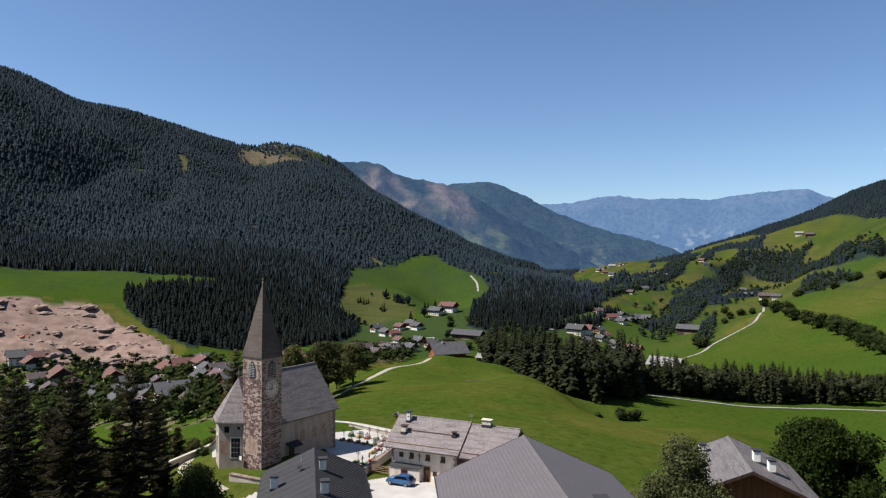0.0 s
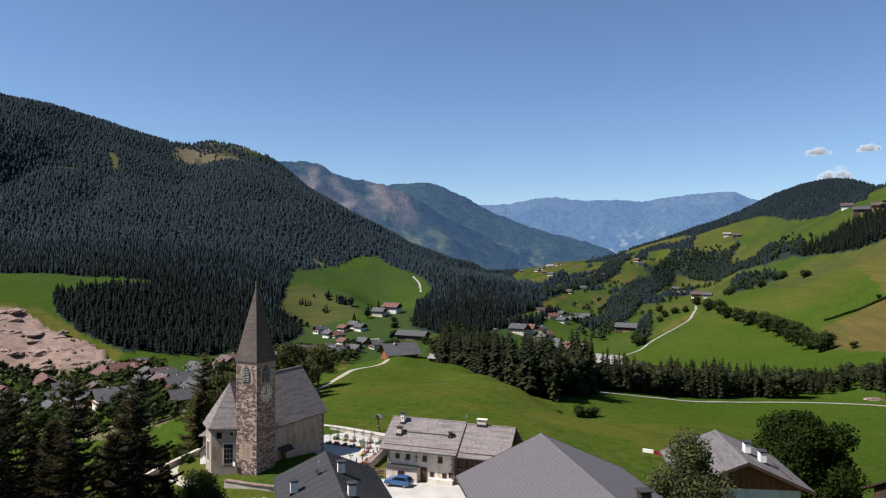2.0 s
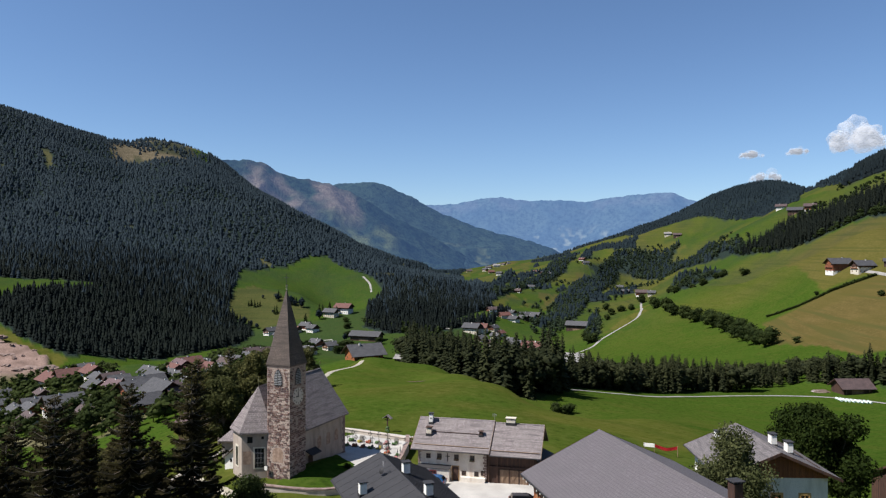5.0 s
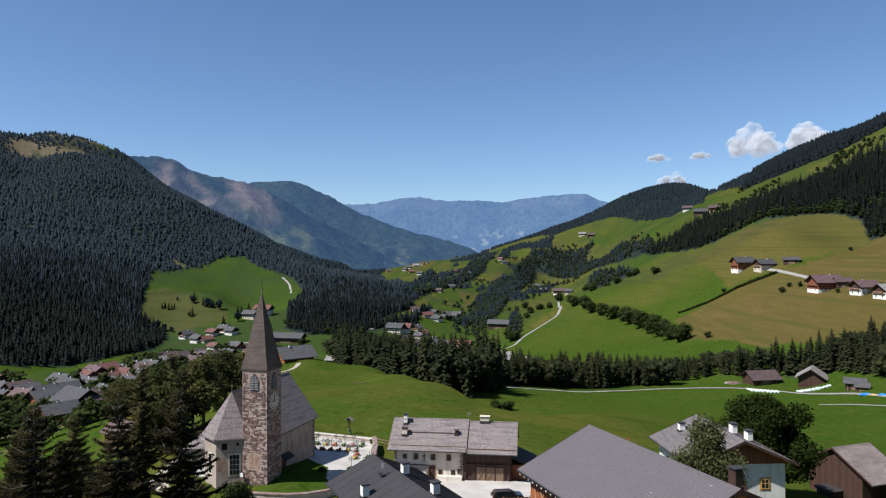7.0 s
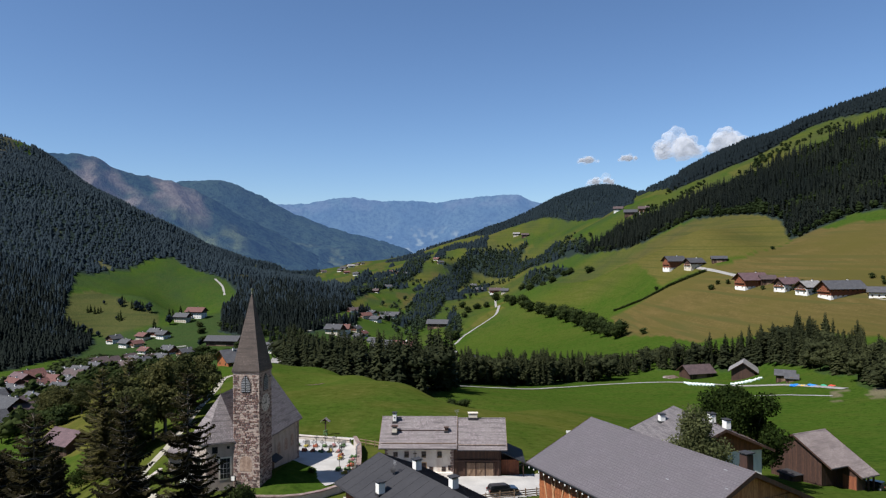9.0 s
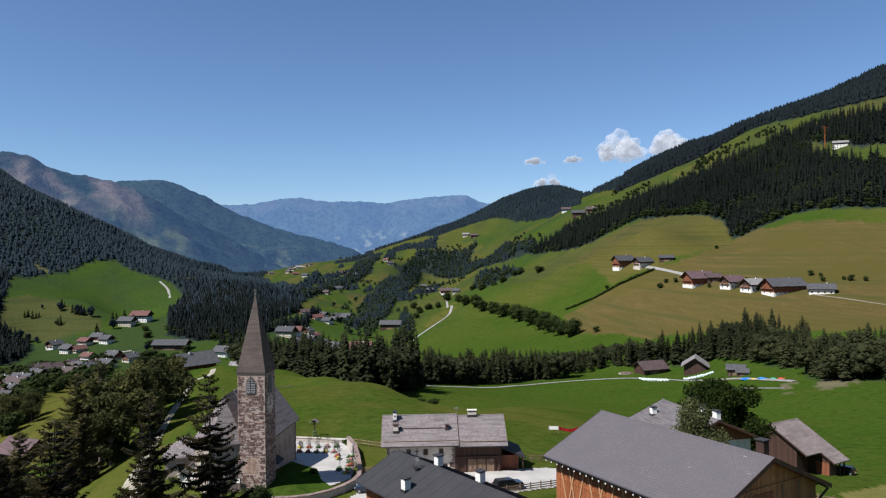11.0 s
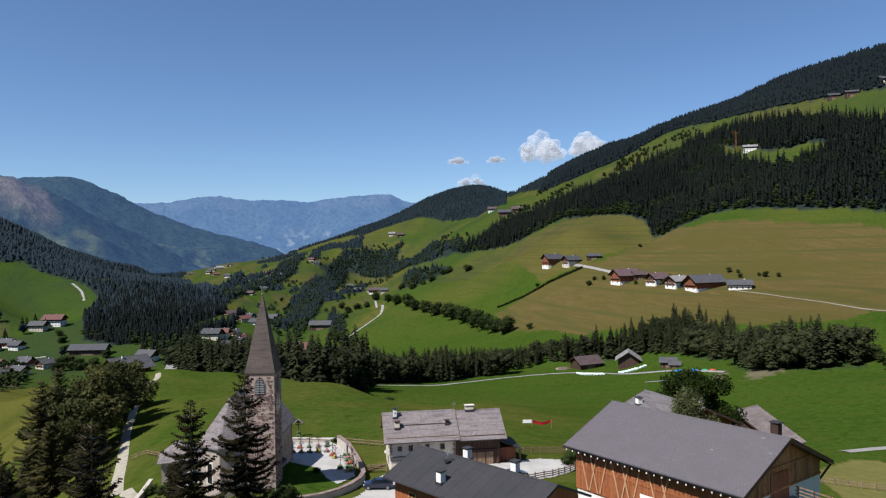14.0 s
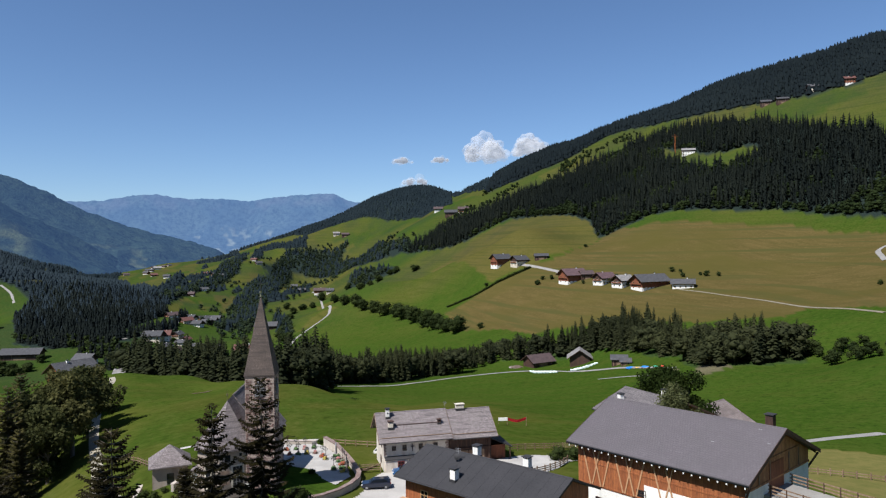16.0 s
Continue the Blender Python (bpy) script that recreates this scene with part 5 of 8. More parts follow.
        part("small_window", g, M_GLASS, c)
    g = box(-2.35, -1.15, -0.012, 0.05, 1.7, 3.6)
    g.transform(m)
    part("faded_painting", g, M_FRESCO, c, "faded wall painting in a round-topped field")
    m2 = pose(-2.2, -2.1, 0, 0, 0, -32.9)
    g = box(-0.7, 0.7, -0.05, 0.1, 1.0, 4.2)
    g.transform(m2)
    part("window_surround", g, M_CREAM, c)
    g = box(-0.45, 0.45, -0.07, 0.1, 1.25, 3.95)
    g.transform(m2)
    part("pane", g, M_GLASS, c)
    # nave: portal with its little roof, painted fields, corner stones
    part("portal", box(4.98, 5.06, 5.6, 6.8, -1.2, 1.3), M_WOOD_DARK, nave, "dark church door")
    part("portal_roof", prism([(4.9, 2.3), (6.1, 1.65), (6.1, 1.5), (4.9, 2.15)], "y", 4.9, 7.6), M_SEAM, nave)
    for v in (8.6, 11.2, 13.6):
        part("faded_painting", prism([(v - 0.55, 1.7), (v + 0.55, 1.7), (v + 0.55, 3.1), (v + 0.3, 3.6), (v - 0.3, 3.6), (v - 0.55, 3.1)], "x", 4.99, 5.015), M_FRESCO, nave)
    for i in range(14):
        w = 0.75 if i % 2 else 0.45
        part("corner_stone", box(4.97, 5.05, 16.2 - w, 16.26, -1.6 + i * 0.5, -1.6 + i * 0.5 + 0.46, bevel=0.02), M_CORNER, nave)
        part("corner_stone", box(5.02 - (1.2 - w), 5.051, 16.19, 16.27, -1.6 + i * 0.5, -1.6 + i * 0.5 + 0.46, bevel=0.02), M_CORNER, nave)
    part("plinth", box(-5.1, 5.1, 3.8, 16.3, -2.2, -0.75), M_CORNER, nave)
    # tower
    tx, ty, h = 4.72, 0.45, 1.97
    tower = part("tower", box(tx - h, tx + h, ty - h, ty + h, -2.0, 16.25), M_STONE, c, "rubble stone tower in red-brown and pale pink")
    bm = bmesh.new()
    s = 2.1
    apex = bm.verts.new((tx, ty, 27.25))
    mid = [bm.verts.new((tx + a * s * 0.83, ty + b * s * 0.83, 18.0)) for a, b in ((-1, -1), (1, -1), (1, 1), (-1, 1))]
    lo = [bm.verts.new((tx + a * s, ty + b * s, 16.3)) for a, b in ((-1, -1), (1, -1), (1, 1), (-1, 1))]
    un = [bm.verts.new((tx + a * s, ty + b * s, 16.12)) for a, b in ((-1, -1), (1, -1), (1, 1), (-1, 1))]
    for i in range(4):
        j = (i + 1) % 4
        bm.faces.new((mid[i], mid[j], apex))
        bm.faces.new((lo[i], lo[j], mid[j], mid[i]))
        bm.faces.new((un[i], un[j], lo[j], lo[i]))
    bm.faces.new(un[::-1])
    bmesh.ops.recalc_face_normals(bm, faces=bm.faces)
    spire = part("spire", bm, M_SPIRE, c, "tall pointed spire clad in brown-grey shingles")
    part("spire_ball", rod((tx, ty, 27.0), (tx, ty, 27.4), 0.16, 0.05, bm=rod((tx, ty, 27.45), (tx, ty, 27.75), 0.17, 0.17)), M_COPPER, spire)
    cross = rod((tx, ty, 27.6), (tx, ty, 29.4), 0.035, 0.025)
    beam((tx - 0.4, ty, 28.8), (tx + 0.4, ty, 28.8), 0.06, 0.06, cross)
    part("cross", cross, M_SEAM, spire)
    part("cornice", box(tx - h - 0.07, tx + h + 0.07, ty - h - 0.07, ty + h + 0.07, 15.95, 16.13), M_CORNER, tower)
    for turn, ox, oy in ((0, 0, -h), (90, h, 0), (180, 0, h), (270, -h, 0)):
        f = pose(tx + ox, ty + oy, 13.2, 0, 0, turn)
        arch = [(-0.8, 0), (0.8, 0), (0.8, 1.5), (0.62, 2.0), (0.3, 2.4), (0, 2.62), (-0.3, 2.4), (-0.62, 2.0), (-0.8, 1.5)]
        bm = prism(arch, "y", -0.05, 0.1)
        bm.transform(f)
        sound = part("belfry_opening", bm, M_CORNER, tower)
        # dark plate painted in for the shade of the bell room
        bm = prism([(x * 0.84, 0.1 + z * 0.9) for x, z in arch], "y", -0.07, 0.1)
        bm.transform(f)
        part("belfry_shadow", bm, M_GLASS, sound)
        for i in range(9):
            wz = 0.18 + i * 0.24
            ww = 0.64 if wz < 1.4 else 0.64 * max(0.2, 1 - (wz - 1.4) / 1.15)
            for a, b in ((-ww, -0.05), (0.05, ww)):
                bm = box(a, b, -0.16, -0.06, wz, wz + 0.13)
                bm.transform(f)
                part("louvre", bm, M_LOUVRE, sound)
    f = pose(tx + h, ty, 11.55, 0, 0, 90)
    bm = bmesh.new()
    bmesh.ops.create_cone(bm, segments=40, radius1=1.22, radius2=1.22, depth=0.08, cap_ends=True, matrix=f @ pose(0, -0.03, 0, 90, 0, 0))
    clock = part("clock_face", bm, M_CLOCK, tower, "round pale clock face")
    for i in range(12):
        a = math.radians(30 * i)
        bm = box(-0.05, 0.05, -0.1, -0.07, 0.86, 1.12)
        bm.transform(f @ Matrix.Rotation(a, 4, "Y"))
        part("hour_mark", bm, M_SEAM, clock)
    for a, ln, w in ((radians(-5), 0.95, 0.05), (radians(-92), 0.62, 0.07)):
        bm = box(-w, w, -0.13, -0.1, -0.12, ln)
        bm.transform(f @ Matrix.Rotation(a, 4, "Y"))
        part("clock_pointer", bm, M_SEAM, clock)
    for wz in (11.2, 6.6, 5.0):
        part("slit", box(tx - 0.09, tx + 0.09, ty - h - 0.02, ty - h + 0.1, wz, wz + 0.75), M_GLASS, tower)
    g = prism([(tx - 1.0, 2.2), (tx + 0.8, 2.2), (tx + 0.8, 3.7), (tx + 0.4, 4.3), (tx - 0.5, 4.3), (tx - 1.0, 3.7)], "y", ty - h - 0.015, ty - h + 0.05)
    part("faded_painting", g, M_FRESCO, tower)
    # rubble stones standing proud of the mortar, in rough courses
    rng = random.Random(12)
    blanks = []
    for i in range(18):
        w, q = rng.uniform(0.13, 0.33), rng.uniform(0.085, 0.125)
        ring = [(w * a * rng.uniform(.88, 1), q * e * rng.uniform(.86, 1)) for a, e in ((-1, -.8), (-.88, -1), (.88, -1), (1, -.75), (1, .8), (.85, 1), (-.9, 1), (-1, .75))]
        bm = prism(ring, "y", -0.05, 0.06)
        me = bpy.data.meshes.new("stone")
        bm.to_mesh(me)
        me.materials.append(M_STONES[(0, 1, 3, 0, 2, 4)[i % 6]])
        blanks.append((me, w, np.array([v.co for v in bm.verts]), [[v.index for v in f.verts] for f in bm.faces], (0, 1, 3, 0, 2, 4)[i % 6]))
        bm.free()
    spots = []
    for turn, ox, oy in ((0, 0, -h), (90, h, 0)):
        z = -0.9
        while z < 15.75:
            q = -h + rng.uniform(0.02, 0.1)
            while True:
                k = rng.randrange(18)
                w = blanks[k][1]
                q += w
                if q > h - 0.08 - w * 0.5:
                    break
                blocked = (abs(q) < 1.0 + w * .5 and 13.1 < z < 15.9 - max(0, abs(q) - .3)) or (turn == 90 and math.hypot(q, z - 11.55) < 1.3 + w * .4) or (turn == 0 and -1.2 - w < q < 0.9 + w and 2.1 < z < 4.4)
                dense = 0.93 if turn else 0.88 if z > 11 else 0.74 if z > 4 else 0.84
                if abs(abs(q) - h) < 0.55:
                    dense = 0.97
                if not blocked and rng.random() < dense:
                    spots.append((turn, ox, oy, q, z + rng.uniform(-.03, .03), rng.uniform(-2.5, 2.5), k))
                q += w + rng.uniform(0.03, 0.11)
            z += rng.uniform(0.255, 0.30)
    rest_v, rest_f, rest_m = [], [], []
    for n, (turn, ox, oy, q, z, tilt, k) in enumerate(spots):
        m = pose(tx + ox, ty + oy, 0, 0, 0, turn) @ pose(q, 0, z, 0, tilt, 0)
        if n % 2 == 0 and n < 580:
            st = new("stone", blanks[k][0])
            st.parent = tower
            st.matrix_basis = m
        else:
            base = len(rest_v)
            rest_v += [tuple(m @ Vector(co)) for co in blanks[k][2]]
            rest_f += [[base + e for e in f] for f in blanks[k][3]]
            rest_m += [blanks[k][4]] * len(blanks[k][3])
    me = bpy.data.meshes.new("rubble")
    me.from_pydata(rest_v, [], rest_f)
    for mat in M_STONES:
        me.materials.append(mat)
    me.polygons.foreach_set("material_index", rest_m)
    rubble = new("rubble", me)
    rubble.parent = tower
    tagged(rubble, kind="stuff")
    # notice case at the foot of the tower
    part("notice_case", box(2.6, 3.3, -2.1, -1.95, 0.9, 1.7, bevel=0.02), M_SEAM, c, "dark notice case with pale sheets")
    part("notice_sheet", box(2.7, 3.2, -2.12, -2.09, 1.0, 1.6), M_WHITE, c)


M_STONES = [noisy("brown_red_stone", (0.115, 0.060, 0.048), (0.165, 0.092, 0.074), 0.9, 1.2, 8), noisy("dark_brown_stone", (0.070, 0.042, 0.036), (0.115, 0.070, 0.058), 0.9, 1.2, 8), noisy("rosy_stone", (0.24, 0.155, 0.125), (0.30, 0.205, 0.17), 0.9, 1.2, 8), noisy("beige_stone", (0.31, 0.235, 0.19), (0.37, 0.285, 0.235), 0.9, 1.2, 8), noisy("russet_stone", (0.17, 0.095, 0.072), (0.22, 0.13, 0.10), 0.9, 1.2, 8)]
M_COPPER = plain("old_gilded_copper", (0.30, 0.27, 0.16), 0.4, 0.8)
M_CORNER = noisy("dark_corner_stone", (0.15, 0.095, 0.078), (0.26, 0.19, 0.16), 0.9, 1.5, 10)
M_FRESCO = noisy("faded_fresco", (0.36, 0.25, 0.18), (0.22, 0.14, 0.10), 0.95, 2.2, 9)
M_CLOCK = noisy("clock_plaster", (0.62, 0.54, 0.46), (0.50, 0.43, 0.36), 0.9, 1.5, 9)
M_LOUVRE = noisy("grey_louvre_wood", (0.26, 0.25, 0.25), (0.18, 0.175, 0.175), 0.85, 2, 12)
M_BRICK_RED = plain("red_shutter", (0.20, 0.035, 0.025), 0.6)
M_FLOWER = noisy("flowering_box", (0.16, 0.05, 0.035), (0.06, 0.10, 0.03), 0.8, 6, 20)
church()


# ---------------------------------------------------------------- old farmhouse with its barn
M_OLD_WHITE = noisy("faded_limewash", (0.70, 0.63, 0.54), (0.60, 0.52, 0.43), 0.95, 0.7, 6, stain=(0.46, 0.36, 0.28))


def farmhouse():
    o = thing("farmhouse", 17.5, 6.95, -1.5, -4.6, "old white farmhouse and timber barn under one grey shingle roof", "house")
    mid, half, ridge, drop = 4.2, 5.25, 8.35, 3.55
    k = drop / half
    wall = [(0, -0.8), (8.4, -0.8), (8.4, ridge - 0.26 - k * 4.2), (mid, ridge - 0.26), (0, ridge - 0.26 - k * 4.2)]
    part("house_wall", prism(wall, "x", 0, 10.4), M_OLD_WHITE, o, "cream white rendered wall, unevenly faded")
    low = [(y, z - (0.25 if z > 1 else 0)) for y, z in wall]
    part("barn_wall", prism([(y + (0.25 if y < 1 else 0), z) for y, z in low], "x", 10.4, 17.6), M_WOOD_DARK, o, "dark brown weathered barn boards")
    r1 = add_roof(o, -0.85, 10.95, half, ridge, drop, M_SHINGLE, 0.2, mid, "house_roof")
    r2 = add_roof(o, 10.97, 18.45, half - 0.1, ridge - 0.22, drop, M_SHINGLE, 0.2, mid, "barn_roof")
    add_verges(r1, -0.85, 10.95, half, ridge, drop, M_WOOD_GREY, 0.26, mid)
    add_verges(r2, 10.97, 18.45, half - 0.1, ridge - 0.22, drop, M_WOOD_GREY, 0.26, mid)
    for roof, x0, x1, dz in ((r1, -0.6, 10.8, 0), (r2, 11.1, 18.2, -0.22)):
        y = -0.35
        z = ridge + dz - k * (mid - y) + 0.1
        part("snow_rail", rod((x0, y, z), (x1, y, z), 0.06, sides=6), M_WOOD_GREY, roof)
    y = 1.75
    part("snow_rail", rod((1.6, y, ridge - k * (mid - y) + 0.1), (9.3, y, ridge - k * (mid - y) + 0.1), 0.06, sides=6), M_WOOD_DARK, r1)
    add_chimney(o, 1.15, 3.3, ridge - k * 0.9, 0.55, 1.25, M_WHITE)
    add_chimney(o, 1.35, 1.45, ridge - k * 2.75, 0.75, 0.85, M_CREAM, M_WOOD_DARK)
    add_chimney(o, 9.3, 1.7, ridge - k * 2.5, 0.5, 0.45, M_WOOD_DARK, M_WOOD_DARK)
    add_chimney(o, 13.4, 4.2, ridge - 0.22, 1.35, 0.62, M_CREAM, M_CREAM, 0.7)
    part("dormer_vent", box(1.05, 1.25, 3.0, 3.05, ridge + 0.0, ridge + 0.2), M_GLASS, r1)
    # aerial on the ridge
    mast = rod((10.9, mid, ridge), (10.9, mid, ridge + 1.1), 0.025, sides=5)
    for q in range(4):
        beam((10.55, mid, ridge + 0.7 + q * 0.11), (11.25, mid, ridge + 0.75 + q * 0.11), 0.02, 0.02, mast)
    part("aerial", mast, M_LOUVRE, o)
    # lower rendered front and steps
    part("front_annex", prism([(-0.95, -0.8), (0.02, -0.8), (0.02, 2.35), (-0.95, 2.1)], "x", 0.15, 5.0), M_OLD_WHITE, o)
    part("annex_roof", prism([(-1.1, 2.12), (0.02, 2.42), (0.02, 2.36), (-1.1, 2.05)], "x", 0.05, 5.1), M_SEAM, o)
    part("bench_wall", box(6.6, 10.3, -0.55, 0.02, -0.8, 0.95, bevel=0.03), M_OLD_WHITE, o)
    add_window(o, "y-", 2.55, -0.95, 0.75, 0.85, 0.95, M_BRICK_RED)
    add_door(o, "y-", 5.75, 0, 0.2, 0.95, 2.1, M_WOOD_DARK)
    for x in (3.3, 5.9, 8.3):
        add_window(o, "y-", x, 0, 3.45, 0.5, 0.5, M_WOOD_DARK, True, None, M_FLOWER)
    for x in (7.0, 8.9):
        add_window(o, "y-", x, 0, 1.15, 0.45, 0.5, M_WOOD_DARK)
    for x, z in ((1.6, 3.3), (9.9, 1.3)):
        add_window(o, "y-", x, 0, z, 0.5, 0.55, M_WOOD_DARK)
    for z, y in ((3.4, 2.2), (3.4, 5.8), (5.9, 4.2), (0.8, 3.0)):
        add_window(o, "x-", 0, y, z, 0.75, 0.95, M_WOOD_DARK)
    cross = box(4.52, 4.62, -0.12, -0.04, 2.95, 4.15)
    box(4.27, 4.87, -0.118, -0.042, 3.68, 3.78, cross)
    part("wooden_cross", cross, M_WOOD_DARK, o, "dark wooden cross on the wall")
    for i in range(11):
        w = 0.5 if i % 2 else 0.34
        part("corner_stone", box(10.4 - w, 10.44, -0.03, 0.05, 0.1 + i * 0.4, 0.44 + i * 0.4), M_CORNER, o)
        part("corner_stone", box(-0.03, w - 0.05, -0.03, 0.05, 2.5 + i * 0.22, 2.68 + i * 0.22), M_CORNER, o)
    # barn front: gate, posts and braces
    gate = part("barn_gate", box(12.2, 16.6, 0.12, 0.26, 0.0, 2.3), M_WOOD_GREY, o, "wide weathered wooden barn gate")
    for x in (12.3, 13.75, 15.2, 16.5):
        part("gate_stile", box(x - 0.09, x + 0.09, 0.06, 0.13, 0.0, 2.35), M_WOOD_DARK, gate)
    for a, b in ((12.4, 13.65), (13.85, 15.1), (16.4, 15.3)):
        part("gate_brace", beam((a, 0.09, 0.1), (b, 0.09, 2.2), 0.06, 0.14), M_WOOD_GREY, gate)
    for x in (10.7, 12.0, 17.2):
        part("post", box(x - 0.12, x + 0.12, 0.05, 0.3, -0.2, 4.4), M_WOOD_DARK, o)
    part("barn_beam", box(10.5, 17.6, 0.03, 0.3, 2.5, 2.72), M_WOOD_DARK, o)
    part("step", box(10.6, 17.4, -0.6, 0.2, -0.5, 0.06, bevel=0.03), M_ROAD, o)
    # lean-to on the far side
    part("lean_to_wall", box(17.7, 20.4, 1.5, 6.5, -0.8, 2.4), M_WOOD_RED, o)
    part("lean_to_roof", prism([(17.5, 4.0), (21.3, 2.3), (21.3, 2.12), (17.5, 3.8)], "y", 0.4, 7.4), M_SEAM, o, "blue-grey sheet roof of the lean-to")
    for y in (0.7, 3.9):
        part("post", box(20.9, 21.05, y, y + 0.15, -0.6, 2.3), M_WOOD_DARK, o)


farmhouse()


# ---------------------------------------------------------------- large barn
def large_barn():
    o = thing("large_barn", 42.9, -17.6, -2.0, -66.5, "large timber barn on white base with grey tiled roof", "barn")
    half, ridge, drop, n = 9.05, 15.1, 4.05, 23.2
    k = drop / half
    hw = 7.9
    eave = ridge - 0.3 - k * hw
    part("base_wall", box(1.1, n - 1.1, -hw, hw, -3.0, 5.9), M_WHITE, o, "white rendered masonry base")
    part("base_block", box(10.4, n - 1.05, -hw - 0.12, -hw + 0.5, -3.0, 7.7), M_WHITE, o)
    out = [(-hw - 0.08, 5.9), (hw + 0.08, 5.9), (hw + 0.08, eave), (0, ridge - 0.3), (-hw - 0.08, eave)]
    boards = part("board_wall", prism(out, "x", 1.0, n - 1.0), M_WOOD_WARM, o, "orange-brown larch boarding")
    roof = add_roof(o, 0, n, half, ridge, drop, M_TILE, 0.3)
    add_verges(roof, 0, n, half, ridge, drop, M_WOOD_DARK, 0.42)
    # crossed battens along the sunny side
    y = -hw - 0.13
    xs = [1.6 + i * 1.55 for i in range(6)] + [11.4 + i * 1.6 for i in range(2)]
    for i, x in enumerate(xs):
        a, b = (x, x + 1.3) if i % 3 else (x + 1.3, x)
        part("batten", beam((a, y, 6.1), (b, y, eave - 0.15), 0.08, 0.17), M_BATTEN, boards)
        if i % 3 == 1:
            part("batten", beam((b, y - 0.06, 6.1), (a, y - 0.06, eave - 0.15), 0.08, 0.17), M_BATTEN, boards)
    for z in (6.0, 8.6, eave - 0.1):
        part("rail", box(1.0, n - 1.0, y + 0.01, y + 0.1, z, z + 0.18), M_WOOD_WARM, boards)
    for i in range(24):
        x = 0.4 + i * 0.97
        for s in (-1, 1):
            raf = part("rafter_end", beam((x, s * (hw - 0.3), ridge - 0.46 - k * (hw - 0.3)), (x, s * (half - 0.12), ridge - 0.46 - k * (half - 0.12)), 0.14, 0.18), M_WOOD_DARK, roof)
            if s < 0:
                bm = box(x - 0.075, x + 0.075, s * half + 0.07, s * half + 0.115, ridge - 0.56 - k * half, ridge - 0.38 - k * half)
                part("end_board", bm, M_WHITE, raf, "small white painted end")
    for x, z, w in ((4.2, 3.6, 1.2), (7.4, 3.6, 1.2), (10.0, 5.95, 1.1), (13.5, 3.8, 1.1), (17.0, 3.8, 1.1)):
        add_window(o, "y-", x, -hw - (0.13 if x > 10.3 else 0.02) - (0.06 if z > 5 else 0), z, w, 1.0, M_WOOD_DARK)
    # near gable: old boards, doors, bridge with rails
    part("gable_base", box(n - 0.97, n - 0.9, -hw, hw - 0.05, 5.9, 9.7), M_WHITE, o)
    g = [(-hw + 0.1, 9.7), (hw - 0.1, 9.7), (hw - 0.1, eave - 0.1), (0, ridge - 0.5), (-hw + 0.1, eave - 0.1)]
    gab = part("gable_cladding", prism(g, "x", n - 0.98, n - 0.9), M_WOOD_GABLE, o, "old warm brown gable boards")
    part("gable_door", box(n - 0.9, n - 0.82, -2.6, 1.0, 8.6, 11.6), M_WOOD_RED, gab)
    for z in (9.7, 12.0):
        w = (ridge - 0.6 - z) / k if z > eave else hw
        part("rail", box(n - 0.9, n - 0.8, -min(w, hw), min(w, hw), z, z + 0.2), M_WOOD_GABLE, gab)
    for q in (-5, -2.4, 2.4, 5):
        part("stud", box(n - 0.9, n - 0.81, q - 0.1, q + 0.1, 9.7, min(eave + 1.0, ridge - 0.6 - k * abs(q))), M_WOOD_GREY, gab)
    for s in (-1, 1):
        part("bracket", beam((n - 1.0, s * (hw - 0.1), eave - 2.3), (n - 0.1, s * (half - 0.4), eave - 0.5), 0.16, 0.18), M_WOOD_DARK, roof)
    ramp_o = part("ramp", prism([(n - 0.9, 8.6), (n + 10.0, 7.9), (n + 10.0, -3.0), (n - 0.9, -3.0)], "y", -3.8, 1.8), M_ROAD, o, "concrete ramp to the upper barn floor")
    for y in (-3.7, 1.7):
        for i in range(7):
            x = n - 0.3 + i * 1.65
            part("rail_post", box(x, x + 0.1, y - 0.05, y + 0.05, 8.4 - 0.064 * i * 1.65, 9.75 - 0.064 * i * 1.65), M_WOOD_DARK, ramp_o)
        for dz in (0.35, 0.7, 1.1):
            part("rail_board", beam((n - 0.5, y, 8.58 + dz), (n + 10.0, y, 7.9 + dz), 0.05, 0.13), M_WOOD_GREY, ramp_o)
    add_chimney(o, 20.6, 1.9, ridge - k * 1.9, 0.85, 1.5, M_WOOD_DARK)
    for x, yy in ((20.5, -0.9), (16.6, -4.2), (22.3, -2.8)):
        part("snow_hook", box(x, x + 0.35, yy, yy + 0.3, ridge - k * abs(yy) + 0.0, ridge - k * abs(yy) + 0.05), M_LOUVRE, roof)


M_BATTEN = noisy("pale_batten", (0.40, 0.21, 0.10), (0.46, 0.26, 0.13), 0.8, 2, 12)
large_barn()


